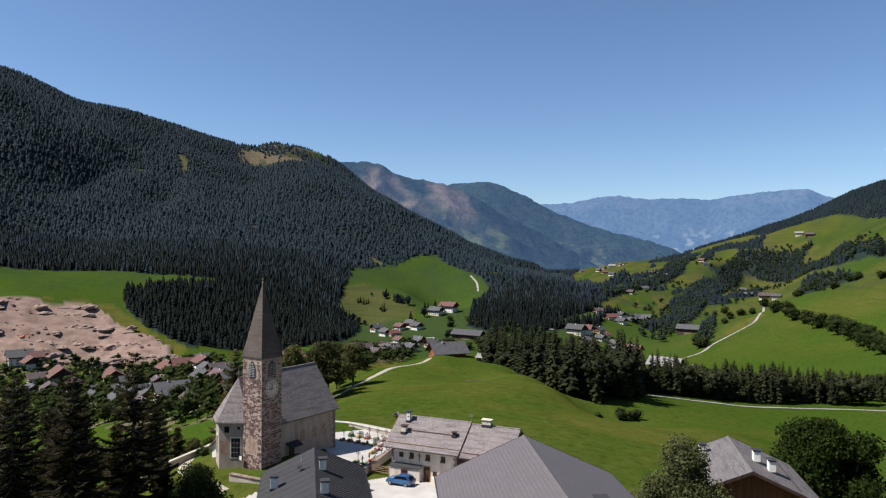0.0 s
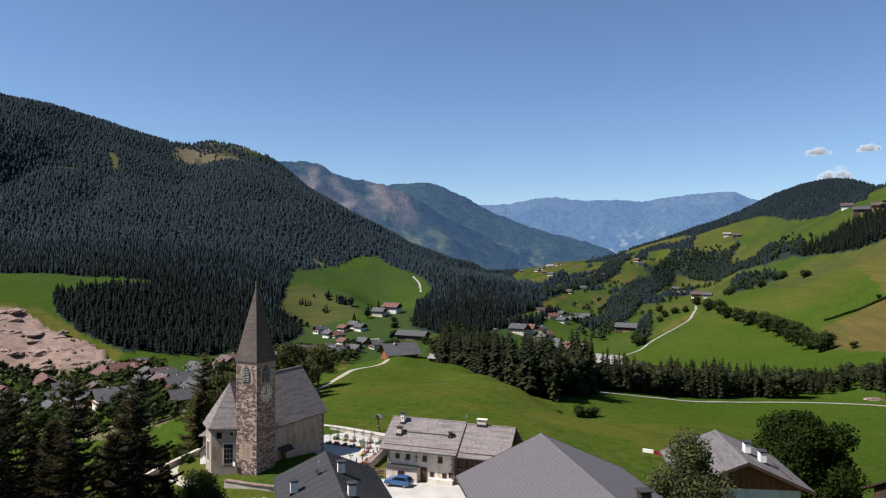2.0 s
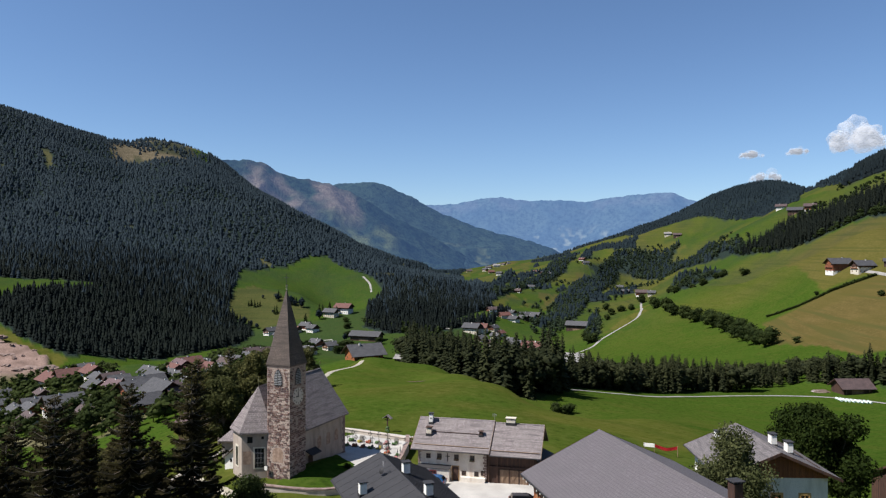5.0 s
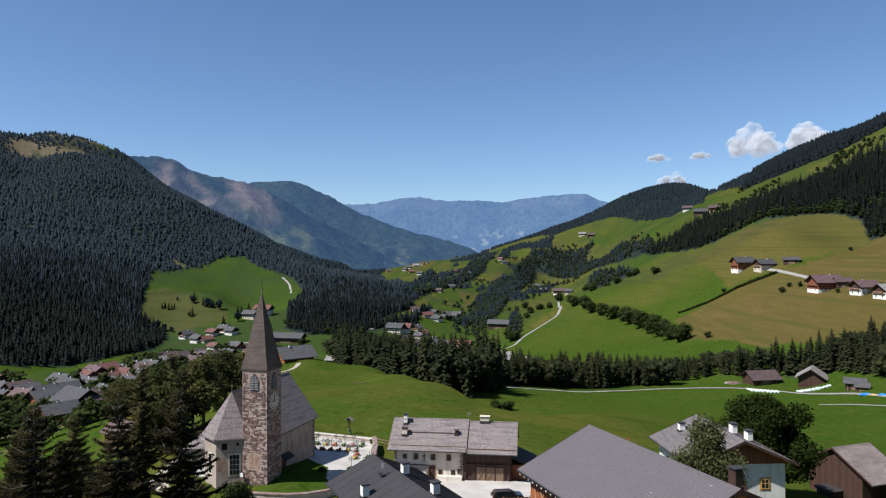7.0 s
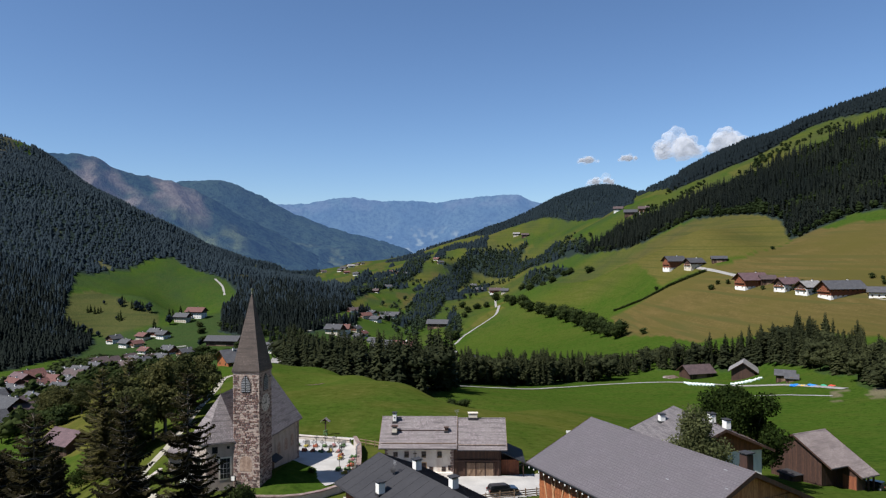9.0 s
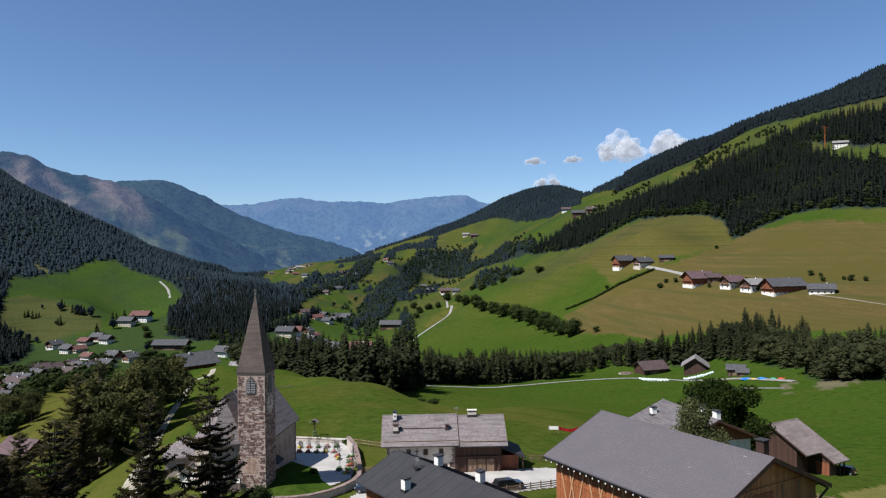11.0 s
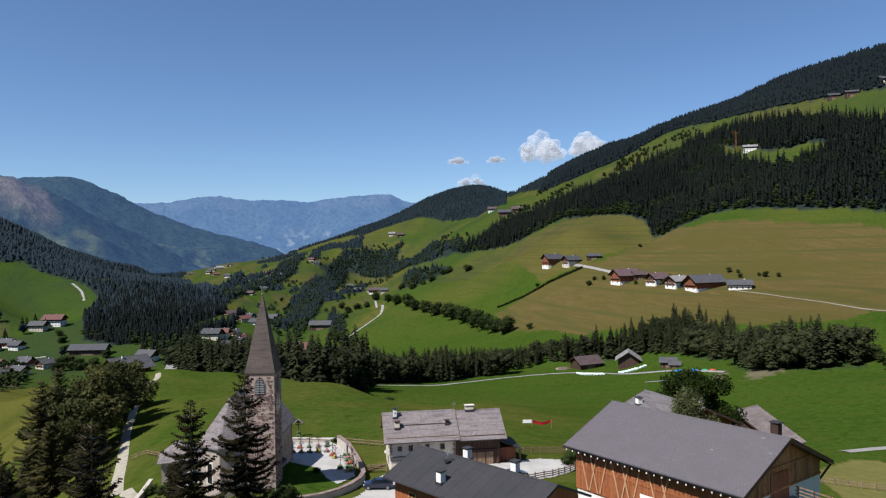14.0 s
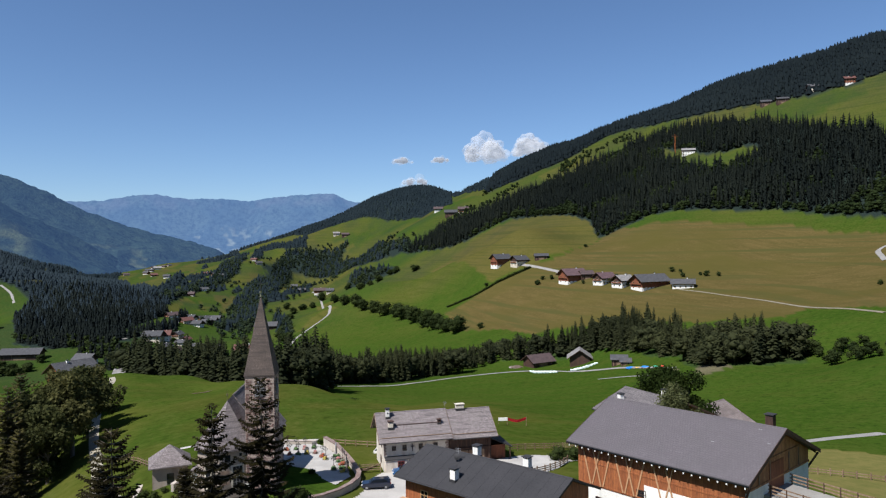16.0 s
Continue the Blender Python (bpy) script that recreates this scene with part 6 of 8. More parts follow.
# ---------------------------------------------------------------- house with the dark sheet roof
def dark_roof_house():
    o = thing("dark_roofed_house", 17.8, -16.2, -2.0, -59.5, "timber house under a dark grey sheet metal roof", "house")
    half, ridge, drop, n = 5.75, 11.0, 2.5, 21.0
    k = drop / half
    gable_walls(o, 1.0, n - 1.0, 4.7, -2.0, ridge, drop, half - 4.7, M_WHITE, 5.6, M_WOOD_WARM)
    roof = add_roof(o, 0, n, half, ridge, drop, M_SEAM, 0.2)
    add_verges(roof, 0, n, half, ridge, drop, M_SEAM, 0.26)
    for i in range(34):
        x = 0.35 + i * 0.62
        if x < n - 0.2:
            part("standing_seam", beam((x, 0.12, ridge - k * 0.12 + 0.03), (x, half - 0.05, ridge - k * (half - 0.05) + 0.03), 0.035, 0.07), M_SEAM, roof)
    for i in range(12):
        x = 1.6 + i * 1.7
        part("sheet_joint", beam((x, -0.15, ridge - k * 0.15 + 0.008), (x, -half + 0.05, ridge - k * (half - 0.05) + 0.008), 0.03, 0.02), M_SEAM, roof)
    add_chimney(o, 8.1, -4.1, ridge - k * 4.1, 0.75, 1.15)
    add_chimney(o, 7.4, 0.85, ridge - k * 0.85, 0.75, 1.1)
    add_chimney(o, 14.6, 0.9, ridge - k * 0.9, 0.75, 1.1)
    mast = rod((6.4, -1.4, ridge - 0.9), (6.4, -1.4, ridge + 0.9), 0.03, sides=6)
    for q in range(3):
        beam((6.0, -1.4, ridge + 0.45 + q * 0.18), (6.8, -1.4, ridge + 0.5 + q * 0.18), 0.03, 0.03, mast)
    part("aerial", mast, M_LOUVRE, o)
    bm = bmesh.new()
    bmesh.ops.create_cone(bm, segments=18, radius1=0.4, radius2=0.12, depth=0.12, cap_ends=True, matrix=pose(6.4, -1.65, ridge - 0.05, 70, 0, 20))
    part("satellite_dish", bm, M_SEAM, o, "dark satellite dish")
    for i in range(10):
        part("stacked_board", box(0.4 + 0.02 * i, 3.6, -5.4, -4.85, 4.9 + i * 0.1, 4.98 + i * 0.1), M_BATTEN, o)
    for x in (4, 8, 12, 16):
        add_window(o, "y-", x, -4.76, 6.1, 1.0, 1.1)


dark_roof_house()


# ---------------------------------------------------------------- guest house and hut beyond the barn
def guest_house():
    o = thing("guest_house", 63.6, 11.2, -3.2, -83.0, "white guest house with wooden gable and grey shingle roof", "house")
    half, ridge, drop, n = 7.4, 10.95, 3.2, 15.2
    k = drop / half
    gable_walls(o, 1.2, n - 1.3, 6.2, -4, ridge, drop, half - 6.2, M_WHITE, 7.5, M_WOOD_RED)
    roof = add_roof(o, 0, n, half, ridge, drop, M_SHINGLE_DARK, 0.25)
    add_verges(roof, 0, n, half, ridge, drop, M_WOOD_DARK, 0.35)
    add_chimney(o, 8.4, 1.75, ridge - k * 1.75, 1.1, 1.25, M_WHITE, M_SEAM, 0.75)
    add_chimney(o, 10.3, 3.0, ridge - k * 3.0, 1.1, 1.25, M_WHITE, M_SEAM, 0.75)
    add_chimney(o, 3.2, -3.6, ridge - k * 3.6, 0.85, 1.0, M_WHITE)
    for i in range(3):
        y = 5.2
        part("snow_rail", rod((1 + i * 4.6, y, ridge - k * y + 0.1), (4.8 + i * 4.6, y, ridge - k * y + 0.1), 0.05, sides=6), M_WOOD_DARK, roof)
    for y in (-3.6, 0.0, 3.4):
        for z in (1.0, 4.2):
            part("window_surround", box(n - 1.32, n - 1.27, y - 0.78, y + 0.78, z - 0.3, z + 1.45), M_YELLOW, o)
            add_window(o, "x+", n - 1.27, y, z, 0.95, 1.15, M_YELLOW)
    for x in (3.5, 7.0, 10.5):
        for z in (1.0, 4.2):
            add_window(o, "y-", x, -6.2, z, 0.95, 1.15, M_YELLOW)
            add_window(o, "y+", x, 6.2, z, 0.95, 1.15, M_YELLOW)
    part("oven_hood", prism([(-1.0, 4.4), (0.6, 4.4), (-0.2, 5.2)], "x", n - 1.35, n - 0.4), M_WOOD_RED, o)
    part("oven", box(n - 1.32, n - 0.6, -0.9, 0.5, 0.5, 4.4), M_WOOD_RED, o)


M_YELLOW = plain("ochre_window_surround", (0.50, 0.30, 0.10), 0.7)
guest_house()


def hay_hut():
    o = thing("timber_hut", 97.8, 26.5, -10.2, -158.0, "dark timber hut with a brown-grey shingle roof", "hut")
    half, ridge, drop, n = 7.6, 9.8, 4.1, 8.6
    k = drop / half
    gable_walls(o, 0.7, n - 0.7, 5.2, -1.5, ridge, drop, half - 5.2, M_WOOD_DARK, 2.0, M_WOOD_DARK)
    roof = add_roof(o, 0, n, half, ridge, drop, M_HUT, 0.22)
    add_verges(roof, 0, n, half, ridge, drop, M_WOOD_DARK, 0.3)
    # the slope runs on lower over the far half
    low = 10.2
    part("lower_roof", prism([(half - 0.3, ridge - k * (half - 0.3) + 0.012), (low, ridge - k * low + 0.012), (low, ridge - k * low - 0.2), (half - 0.3, ridge - k * (half - 0.3) - 0.2)], "x", -0.02, 4.5), M_HUT, o)
    part("barge_board", prism([(half, ridge - k * half + 0.04), (low, ridge - k * low + 0.04), (low, ridge - k * low - 0.28), (half, ridge - k * half - 0.28)], "x", 4.505, 4.55), M_WOOD_DARK, o)
    part("side_room", prism([(5.21, -1.2), (9.0, -1.2), (9.0, ridge - k * 9.0 - 0.22), (5.21, ridge - k * 5.21 - 0.22)], "x", 1.9, 4.1), M_WOOD_DARK, o)
    part("board_panel", box(4.1, 4.16, 6.4, 8.9, 0.6, 3.9), M_WOOD_RED, o, "reddish boards of the side room")
    for x in (0.3, 1.7):
        part("post", box(x - 0.12, x + 0.12, 9.2, 9.44, -3.2, ridge - k * 9.44 - 0.2), M_WOOD_DARK, o)
    part("beam", box(0.15, 4.3, 9.22, 9.42, ridge - k * 9.44 - 0.45, ridge - k * 9.44 - 0.21), M_WOOD_DARK, o)
    part("lean_box", box(n - 0.7, n + 1.8, -1.4, 1.4, -1.0, 2.8), M_WOOD_DARK, o)
    part("lean_box_roof", prism([(-1.7, 2.8), (1.7, 2.8), (1.7, 2.95), (-1.7, 3.15)], "x", n - 0.7, n + 2.1), M_SEAM, o)


M_HUT = courses("old_brown_shingles", (0.20, 0.155, 0.138), (0.28, 0.225, 0.20), (0.12, 0.09, 0.08), 0.2, 0.4)
hay_hut()


# ---------------------------------------------------------------- chapel and gate beside the church
def chapel():
    o = thing("chapel", -14.2, 14.1, -1.5, 5.0, "small square chapel with a pyramid shingle roof", "chapel")
    part("wall", box(-2.5, 2.5, -2.5, 2.5, -0.8, 3.2), M_PLASTER, o)
    bm = bmesh.new()
    tip = bm.verts.new((0, 0, 5.7))
    lo = [bm.verts.new((3.05 * a, 3.05 * c, 3.1)) for a, c in ((-1, -1), (1, -1), (1, 1), (-1, 1))]
    un = [bm.verts.new((3.05 * a, 3.05 * c, 2.94)) for a, c in ((-1, -1), (1, -1), (1, 1), (-1, 1))]
    for q in range(4):
        r = (q + 1) % 4
        bm.faces.new((lo[q], lo[r], tip))
        bm.faces.new((un[q], un[r], lo[r], lo[q]))
    bm.faces.new(un[::-1])
    part("roof", bm, M_SHINGLE, o)
    # dark plate on the wall in place of a shaded hollow
    part("niche_shade", box(-0.5, 0.5, -2.55, -2.48, 0.4, 2.0), M_GLASS, o)


chapel()


def build_wall(name, line, z_top, z_foot, thick, mat, label, cap=None, cap_mat=None):
    """A garden or churchyard wall along a line in plan; z_top: heights above or a number."""
    n = len(line)
    bm = bmesh.new()
    rows = []
    for i, (x, y) in enumerate(line):
        a, b = Vector(line[max(i - 1, 0)]), Vector(line[min(i + 1, n - 1)])
        d = (b - a).normalized()
        s = Vector((-d.y, d.x)) * thick / 2
        zt = z_top[i] if isinstance(z_top, (list, tuple)) else z_top
        rows.append([bm.verts.new(v) for v in ((x - s.x, y - s.y, z_foot), (x + s.x, y + s.y, z_foot), (x + s.x, y + s.y, zt), (x - s.x, y - s.y, zt))])
    for r0, r1 in zip(rows, rows[1:]):
        for k in range(4):
            bm.faces.new((r0[k], r0[(k + 1) % 4], r1[(k + 1) % 4], r1[k]))
    bm.faces.new(rows[0][::-1])
    bm.faces.new(rows[-1])
    bmesh.ops.recalc_face_normals(bm, faces=bm.faces)
    ob = part(name, bm, mat, None)
    tagged(ob, label, "wall", kind="structure")
    if cap:
        bm = bmesh.new()
        rows = []
        for i, (x, y) in enumerate(line):
            a, b = Vector(line[max(i - 1, 0)]), Vector(line[min(i + 1, n - 1)])
            d = (b - a).normalized()
            s = Vector((-d.y, d.x)) * (thick / 2 + 0.1)
            zt = z_top[i] if isinstance(z_top, (list, tuple)) else z_top
            rows.append([bm.verts.new(v) for v in ((x - s.x, y - s.y, zt + 0.004), (x + s.x, y + s.y, zt + 0.004), (x + s.x, y + s.y, zt + cap), (x - s.x, y - s.y, zt + cap))])
        for r0, r1 in zip(rows, rows[1:]):
            for k in range(4):
                bm.faces.new((r0[k], r0[(k + 1) % 4], r1[(k + 1) % 4], r1[k]))
        bm.faces.new(rows[0][::-1])
        bm.faces.new(rows[-1])
        bmesh.ops.recalc_face_normals(bm, faces=bm.faces)
        part("coping", bm, cap_mat or M_CORNER, ob)
    return ob


def build_flat(name, outline, mat, lift, label, category, kind="structure", step=1.2):
    """A level patch of ground cover that follows the land."""
    pts = np.array(outline, float)
    (x0, y0), (x1, y1) = pts.min(0), pts.max(0)
    gx, gy = np.arange(x0 - step, x1 + 2 * step, step), np.arange(y0 - step, y1 + 2 * step, step)
    x, y = np.meshgrid(gx, gy)
    cx, cy = (x[:-1, :-1] + x[1:, 1:]) / 2, (y[:-1, :-1] + y[1:, 1:]) / 2
    ok = inside(cx, cy, outline)
    i = np.arange(x.size).reshape(x.shape)
    f = np.stack([i[:-1, :-1][ok], i[:-1, 1:][ok], i[1:, 1:][ok], i[1:, :-1][ok]], 1)
    z = land(x, y) + lift
    ob = mesh_np(name, np.stack([x.ravel(), y.ravel(), z.ravel()], 1), f, mat, None, True)
    return tagged(ob, label, category, kind=kind)


M_GRAVEL = noisy("pale_gravel", (0.44, 0.405, 0.36), (0.35, 0.32, 0.285), 0.95, 0.35, 7)
M_WALL_OLD = noisy("churchyard_wall", (0.50, 0.43, 0.36), (0.40, 0.34, 0.28), 0.95, 0.6, 7, stain=(0.36, 0.31, 0.27))
YARD = [(14.4, 4), (13.6, 1), (11.5, -2.5), (8, -5), (3, -6), (0, -12), (-6, -14), (-4, -20), (14, -20), (28, -20), (28.5, -9), (30.5, -6.5), (35.5, -5.3), (40.5, -3.1), (44.5, -0.3), (47.5, 3), (50, 4), (48, 8), (43, 9), (38, 7), (36, 6), (17, 6.5)]
build_flat("yard", YARD, M_GRAVEL, 0.10, "pale gravel yard between the farmhouse and church", "yard", step=0.4)
CHURCHYARD = [(3, 4), (9, 2), (12, 6), (12.6, 16), (11.4, 26), (10, 30), (0, 34), (-4, 24), (2, 17)]
build_flat("churchyard", CHURCHYARD, M_GRAVEL, 0.14, "pale gravel churchyard with rows of graves", "churchyard", step=0.25)
build_wall("churchyard_wall", [(-4, 35.5), (-0.2, 34.2), (5, 32.6), (10.1, 30.4)], -1.9, -4.5, 0.45, M_WALL_OLD, "low pale churchyard wall along the meadow", 0.12, M_WALL_OLD)
build_wall("churchyard_wall", [(11.2, 27.5), (12.4, 22), (13.0, 15), (13.3, 9), (13.2, 5), (12.4, 2.4), (11.0, 0.3), (9, -1.7), (6.5, -3.2), (4, -3.8), (1, -3.9), (-3, -3.6)],
           [-0.6, -0.5, -0.5, -0.5, -0.45, -0.4, -0.4, -0.4, -0.35, -0.3, -0.2, -0.1], -4.0, 0.5, M_WALL_OLD, "curved churchyard wall with reddish stone coping", 0.14)
build_wall("churchyard_wall", [(-13.5, 7.6), (-11.8, 11.4), (-10.2, 15.2), (-8.6, 19.2)], 0.0, -3.0, 0.4, M_WALL_OLD, "pale rendered wall between chapel and church", 0.12, M_WALL_OLD)
build_wall("churchyard_wall", [(-21, -1.5), (-19.6, 3), (-18.6, 8), (-18.2, 13)], [-3.0, -2.0, -1.5, -1.3], -5.0, 0.4, M_WALL_OLD, "low pale wall along the church path", 0.12, M_WALL_OLD)


# ---------------------------------------------------------------- farms and village
def small_house(name, x, y, yaw, n, w, h, roof, style, label, group=""):
    """A gabled house or barn of the valley, ridge along its length n."""
    rng = random.Random(int(x * 13 + y * 7))
    zs = [height(x + a * n / 2.4, y + b * w / 2.4) for a in (-1, 1) for b in (-1, 1)]
    z = 0.6 * min(zs) + 0.4 * sum(zs) / 4
    o = thing(name, x, y, z, yaw, label, "barn" if style == "barn" and name in ("barn", "shed") else "house", group)
    over = 0.15 * w
    half = w / 2 + over
    drop = half * (0.60 + 0.08 * rng.random())
    ridge = h + 0.5 * (max(zs) - z) + drop
    mats = {"white": (rng.choice((M_WHITE, M_CREAM, M_WHITE)), M_WOOD_DARK), "wood": (M_WHITE, M_WOOD_RED), "barn": (M_WOOD_DARK, M_WOOD_DARK), "orange": (M_WOOD_WARM, M_WOOD_WARM)}[style]
    eave = ridge - 0.26 - drop / half * (w / 2)
    split = {"white": eave * 0.62 + 0.5, "wood": max(1.3, 0.22 * eave), "barn": 0.8, "orange": 1.2}[style]
    gable_walls(o, -n / 2, n / 2, w / 2, -2.5, ridge, drop, over, mats[0], split, mats[1])
    r = add_roof(o, -n / 2 - over, n / 2 + over, half, ridge, drop, M_ROOFS[roof], 0.24)
    add_verges(r, -n / 2 - over, n / 2 + over, half, ridge, drop, M_WOOD_DARK, 0.34)
    if style != "barn":
        add_chimney(o, rng.uniform(-n / 4, n / 4), rng.uniform(-1.5, 1.5), ridge - drop / half * 1.5, 0.9, 1.7, feet=False)
        k = max(1, int(eave / 3.0))
        for f in range(k):
            zz = 1.0 + f * eave / k
            m = max(2, int(n / 4))
            for i in range(m):
                add_window(o, "y-", -n / 2 + (i + 0.5) * n / m, -w / 2 - (0.06 if zz > split - 0.5 else 0), zz, 1.1, 1.3, None, False)
            for q in (-w / 4, w / 4):
                add_window(o, "x-", -n / 2 - (0.06 if zz > split - 0.5 else 0), q, zz, 1.1, 1.3, None, False)
                add_window(o, "x+", n / 2 + (0.06 if zz > split - 0.5 else 0), q, zz, 1.1, 1.3, None, False)
        if eave > 4.5:
            b = part("balcony", box(-n / 2 - 1.1, -n / 2 + 0.02, -w / 2 + 0.5, w / 2 - 0.5, eave * 0.52, eave * 0.52 + 0.15), M_WOOD_DARK, o)
            part("balustrade", box(-n / 2 - 1.12, -n / 2 - 1.04, -w / 2 + 0.5, w / 2 - 0.5, eave * 0.52 + 0.15, eave * 0.52 + 1.05), M_WOOD_RED, b)
    else:
        part("gate", box(-n / 6, n / 6, -w / 2 - 0.1, -w / 2 + 0.05, 0, 3.0), M_WOOD_GREY, o)
        for i in range(5):
            xx = -n / 2 + (i + 0.5) * n / 5
            part("post", box(xx - 0.15, xx + 0.15, -w / 2 - 0.14, -w / 2 + 0.02, 0, eave - 0.2), M_WOOD_GREY, o)
    return o


small_house('farmhouse', 322, 694, 10, 20.2, 14.3, 4.6, 'dark', 'wood', 'large farmhouse of red-brown boards over a white base')
small_house('farmhouse', 332, 661, 12, 16.2, 13, 4.2, 'dark', 'white', 'white farmhouse with a dark tiled roof')
small_house('shed', 355, 649, -20, 14.9, 7.8, 2.6, 'dark', 'barn', 'low wooden field shed')
small_house('barn', 333, 532, 8, 23, 15.6, 4.8, 'purple', 'wood', 'red-brown timber barn with a plum tiled roof')
small_house('shed', 344, 524, -8, 12.2, 9.1, 3.5, 'brown', 'barn', 'low link building with brown roof')
small_house('farmhouse', 342, 486, 12, 16.5, 13, 4.2, 'purple', 'white', 'white farmhouse with a plum tiled roof')
small_house('farmhouse', 344, 457, 12, 14.9, 13, 4.6, 'pale', 'white', 'white farmhouse with a pale reddish roof')
small_house('barn', 356, 433, 4, 28.4, 15.6, 4.2, 'grey', 'wood', 'long dark timber barn with a grey roof')
small_house('house', 373, 409, -35, 17.6, 10.4, 2.8, 'grey', 'white', 'low white stable with a grey roof')
small_house('barn', 200, 335, 12, 16.5, 11.5, 2.6, 'brown', 'barn', 'dark brown timber barn beside the field lane')
small_house('chalet', 222, 317, 62, 15, 13, 2.6, 'pale', 'barn', 'dark timber chalet with a pale roof')
small_house('shed', 218, 262, -30, 8.5, 6.5, 2.6, 'grey', 'barn', 'brown wooden shed with a pale roof')
small_house('shed', 216, 252, -30, 5.5, 5, 1.6, 'grey', 'barn', 'small open wooden shed')
small_house('farmhouse', 189, 1869, -10, 16, 13, 4.6, 'grey', 'white', 'white farmhouse on the valley slope')
small_house('barn', 184, 1643, -10, 17, 12, 6, 'grey', 'barn', 'grey-roofed barn on the valley slope')
small_house('barn', 205, 1468, -12, 24, 14, 4.6, 'brown', 'wood', 'timber barn of a slope farm')
small_house('farmhouse', 215, 1384, -12, 14, 12, 4.6, 'grey', 'white', 'white farmhouse beside the slope barn')
small_house('barn', 58, 971, -15, 30, 14, 6, 'grey', 'barn', 'lone timber barn on a terrace')
small_house('barn', 43, 430, -20, 20, 13, 4, 'pale', 'barn', 'low grey-roofed barn behind the tree belt')
small_house('house', 61, 367, 70, 8, 8, 8, 'dark', 'white', 'narrow white house among the trees')
small_house('house', 13, 497, -15, 16, 13, 7, 'red', 'white', 'white house with an orange-red roof')
small_house('chalet', -84, 324, 40, 19, 15, 2.6, 'grey', 'orange', 'new orange timber house with grey roof')
small_house('barn', -228, 827, -12, 42, 16, 6, 'dark', 'barn', 'long low timber barn with a dark roof')
small_house('house', -153, 775, -30, 20, 15, 6, 'grey', 'white', 'white house with a grey roof behind the grove')
small_house('house', -92, 903, -20, 22, 16, 7, 'dark', 'white', 'white valley house with a dark roof')
small_house('house', -81, 914, -10, 18, 14, 6, 'red', 'white', 'white valley house with a red roof')
small_house('house', -20, 843, -20, 24, 18, 6, 'grey', 'white', 'broad valley house with a grey roof')
small_house('shed', -55, 318, -15, 14, 6, 2.6, 'pale', 'barn', 'open shed with stacked timber')
small_house('farmhouse', 513, 1555, -20, 20, 15, 4.6, 'brown', 'white', 'white farmhouse high on the slope')
small_house('barn', 499, 1415, -20, 26, 16, 4.5, 'dark', 'barn', 'dark timber barns of a hamlet')
small_house('farmhouse', 517, 1381, -20, 20, 15, 4.6, 'brown', 'wood', 'timber farmhouse of a hillside hamlet')
small_house('farmhouse', 936, 813, -30, 16, 13, 4.8, 'grey', 'white', 'white farmhouse under the crest')
small_house('farmhouse', 951, 755, -30, 18, 12, 4.6, 'red', 'wood', 'timber farmhouse under the crest')
small_house('barn', 907, 850, -30, 18, 10, 4, 'dark', 'barn', 'dark barn under the crest')
small_house('barn', 906, 887, -30, 16, 10, 4, 'dark', 'barn', 'dark barn on the upper pasture')
small_house('house', 739, 880, -30, 20, 9, 5, 'pale', 'white', 'white house in a forest clearing')
small_house('farmhouse', 368, 2242, -10, 20, 14, 4.6, 'pale', 'white', 'far white farmhouse on a green shelf')
small_house('barn', 390, 2197, -10, 22, 14, 4.4, 'brown', 'barn', 'far barn on a green shelf')
small_house('farmhouse', -230, 2720, 0, 24, 16, 7, 'pale', 'white', 'far white houses of a valley hamlet')
small_house('farmhouse', -248, 2567, 0, 20, 14, 6, 'grey', 'white', 'far hamlet house with a grey roof')
small_house('farmhouse', -319, 1008, -15, 26, 16, 9, 'red', 'white', 'white inn with a red roof above the village')
small_house('house', -332, 982, -15, 20, 14, 7, 'grey', 'white', 'white house with a grey roof above the village')

FAR_HAMLET = [(-220, 2333), (-276, 3088), (-234, 3075), (-202, 2231), (-135, 1798), (-214, 3089), (-229, 2283), (-307, 2456), (-42, 1955), (-20, 1917), (0, 1891), (-44, 1641), (-69, 1544), (-56, 1022), (-55, 1152), (-34, 1216), (-21, 1212), (-78, 1052), (92, 2074), (101, 2000)]
for k, (hx, hy) in enumerate(FAR_HAMLET):
    small_house('farmhouse', hx, hy, (-20, 35, -35, 15)[k % 4], 15 + k % 4, 11.5, 4.0, ('dark', 'grey', 'brown', 'red', 'dark')[k % 5], 'white' if k % 3 else 'wood', 'small house of the hamlets at the end of the valley', 'houses of the far hamlets')

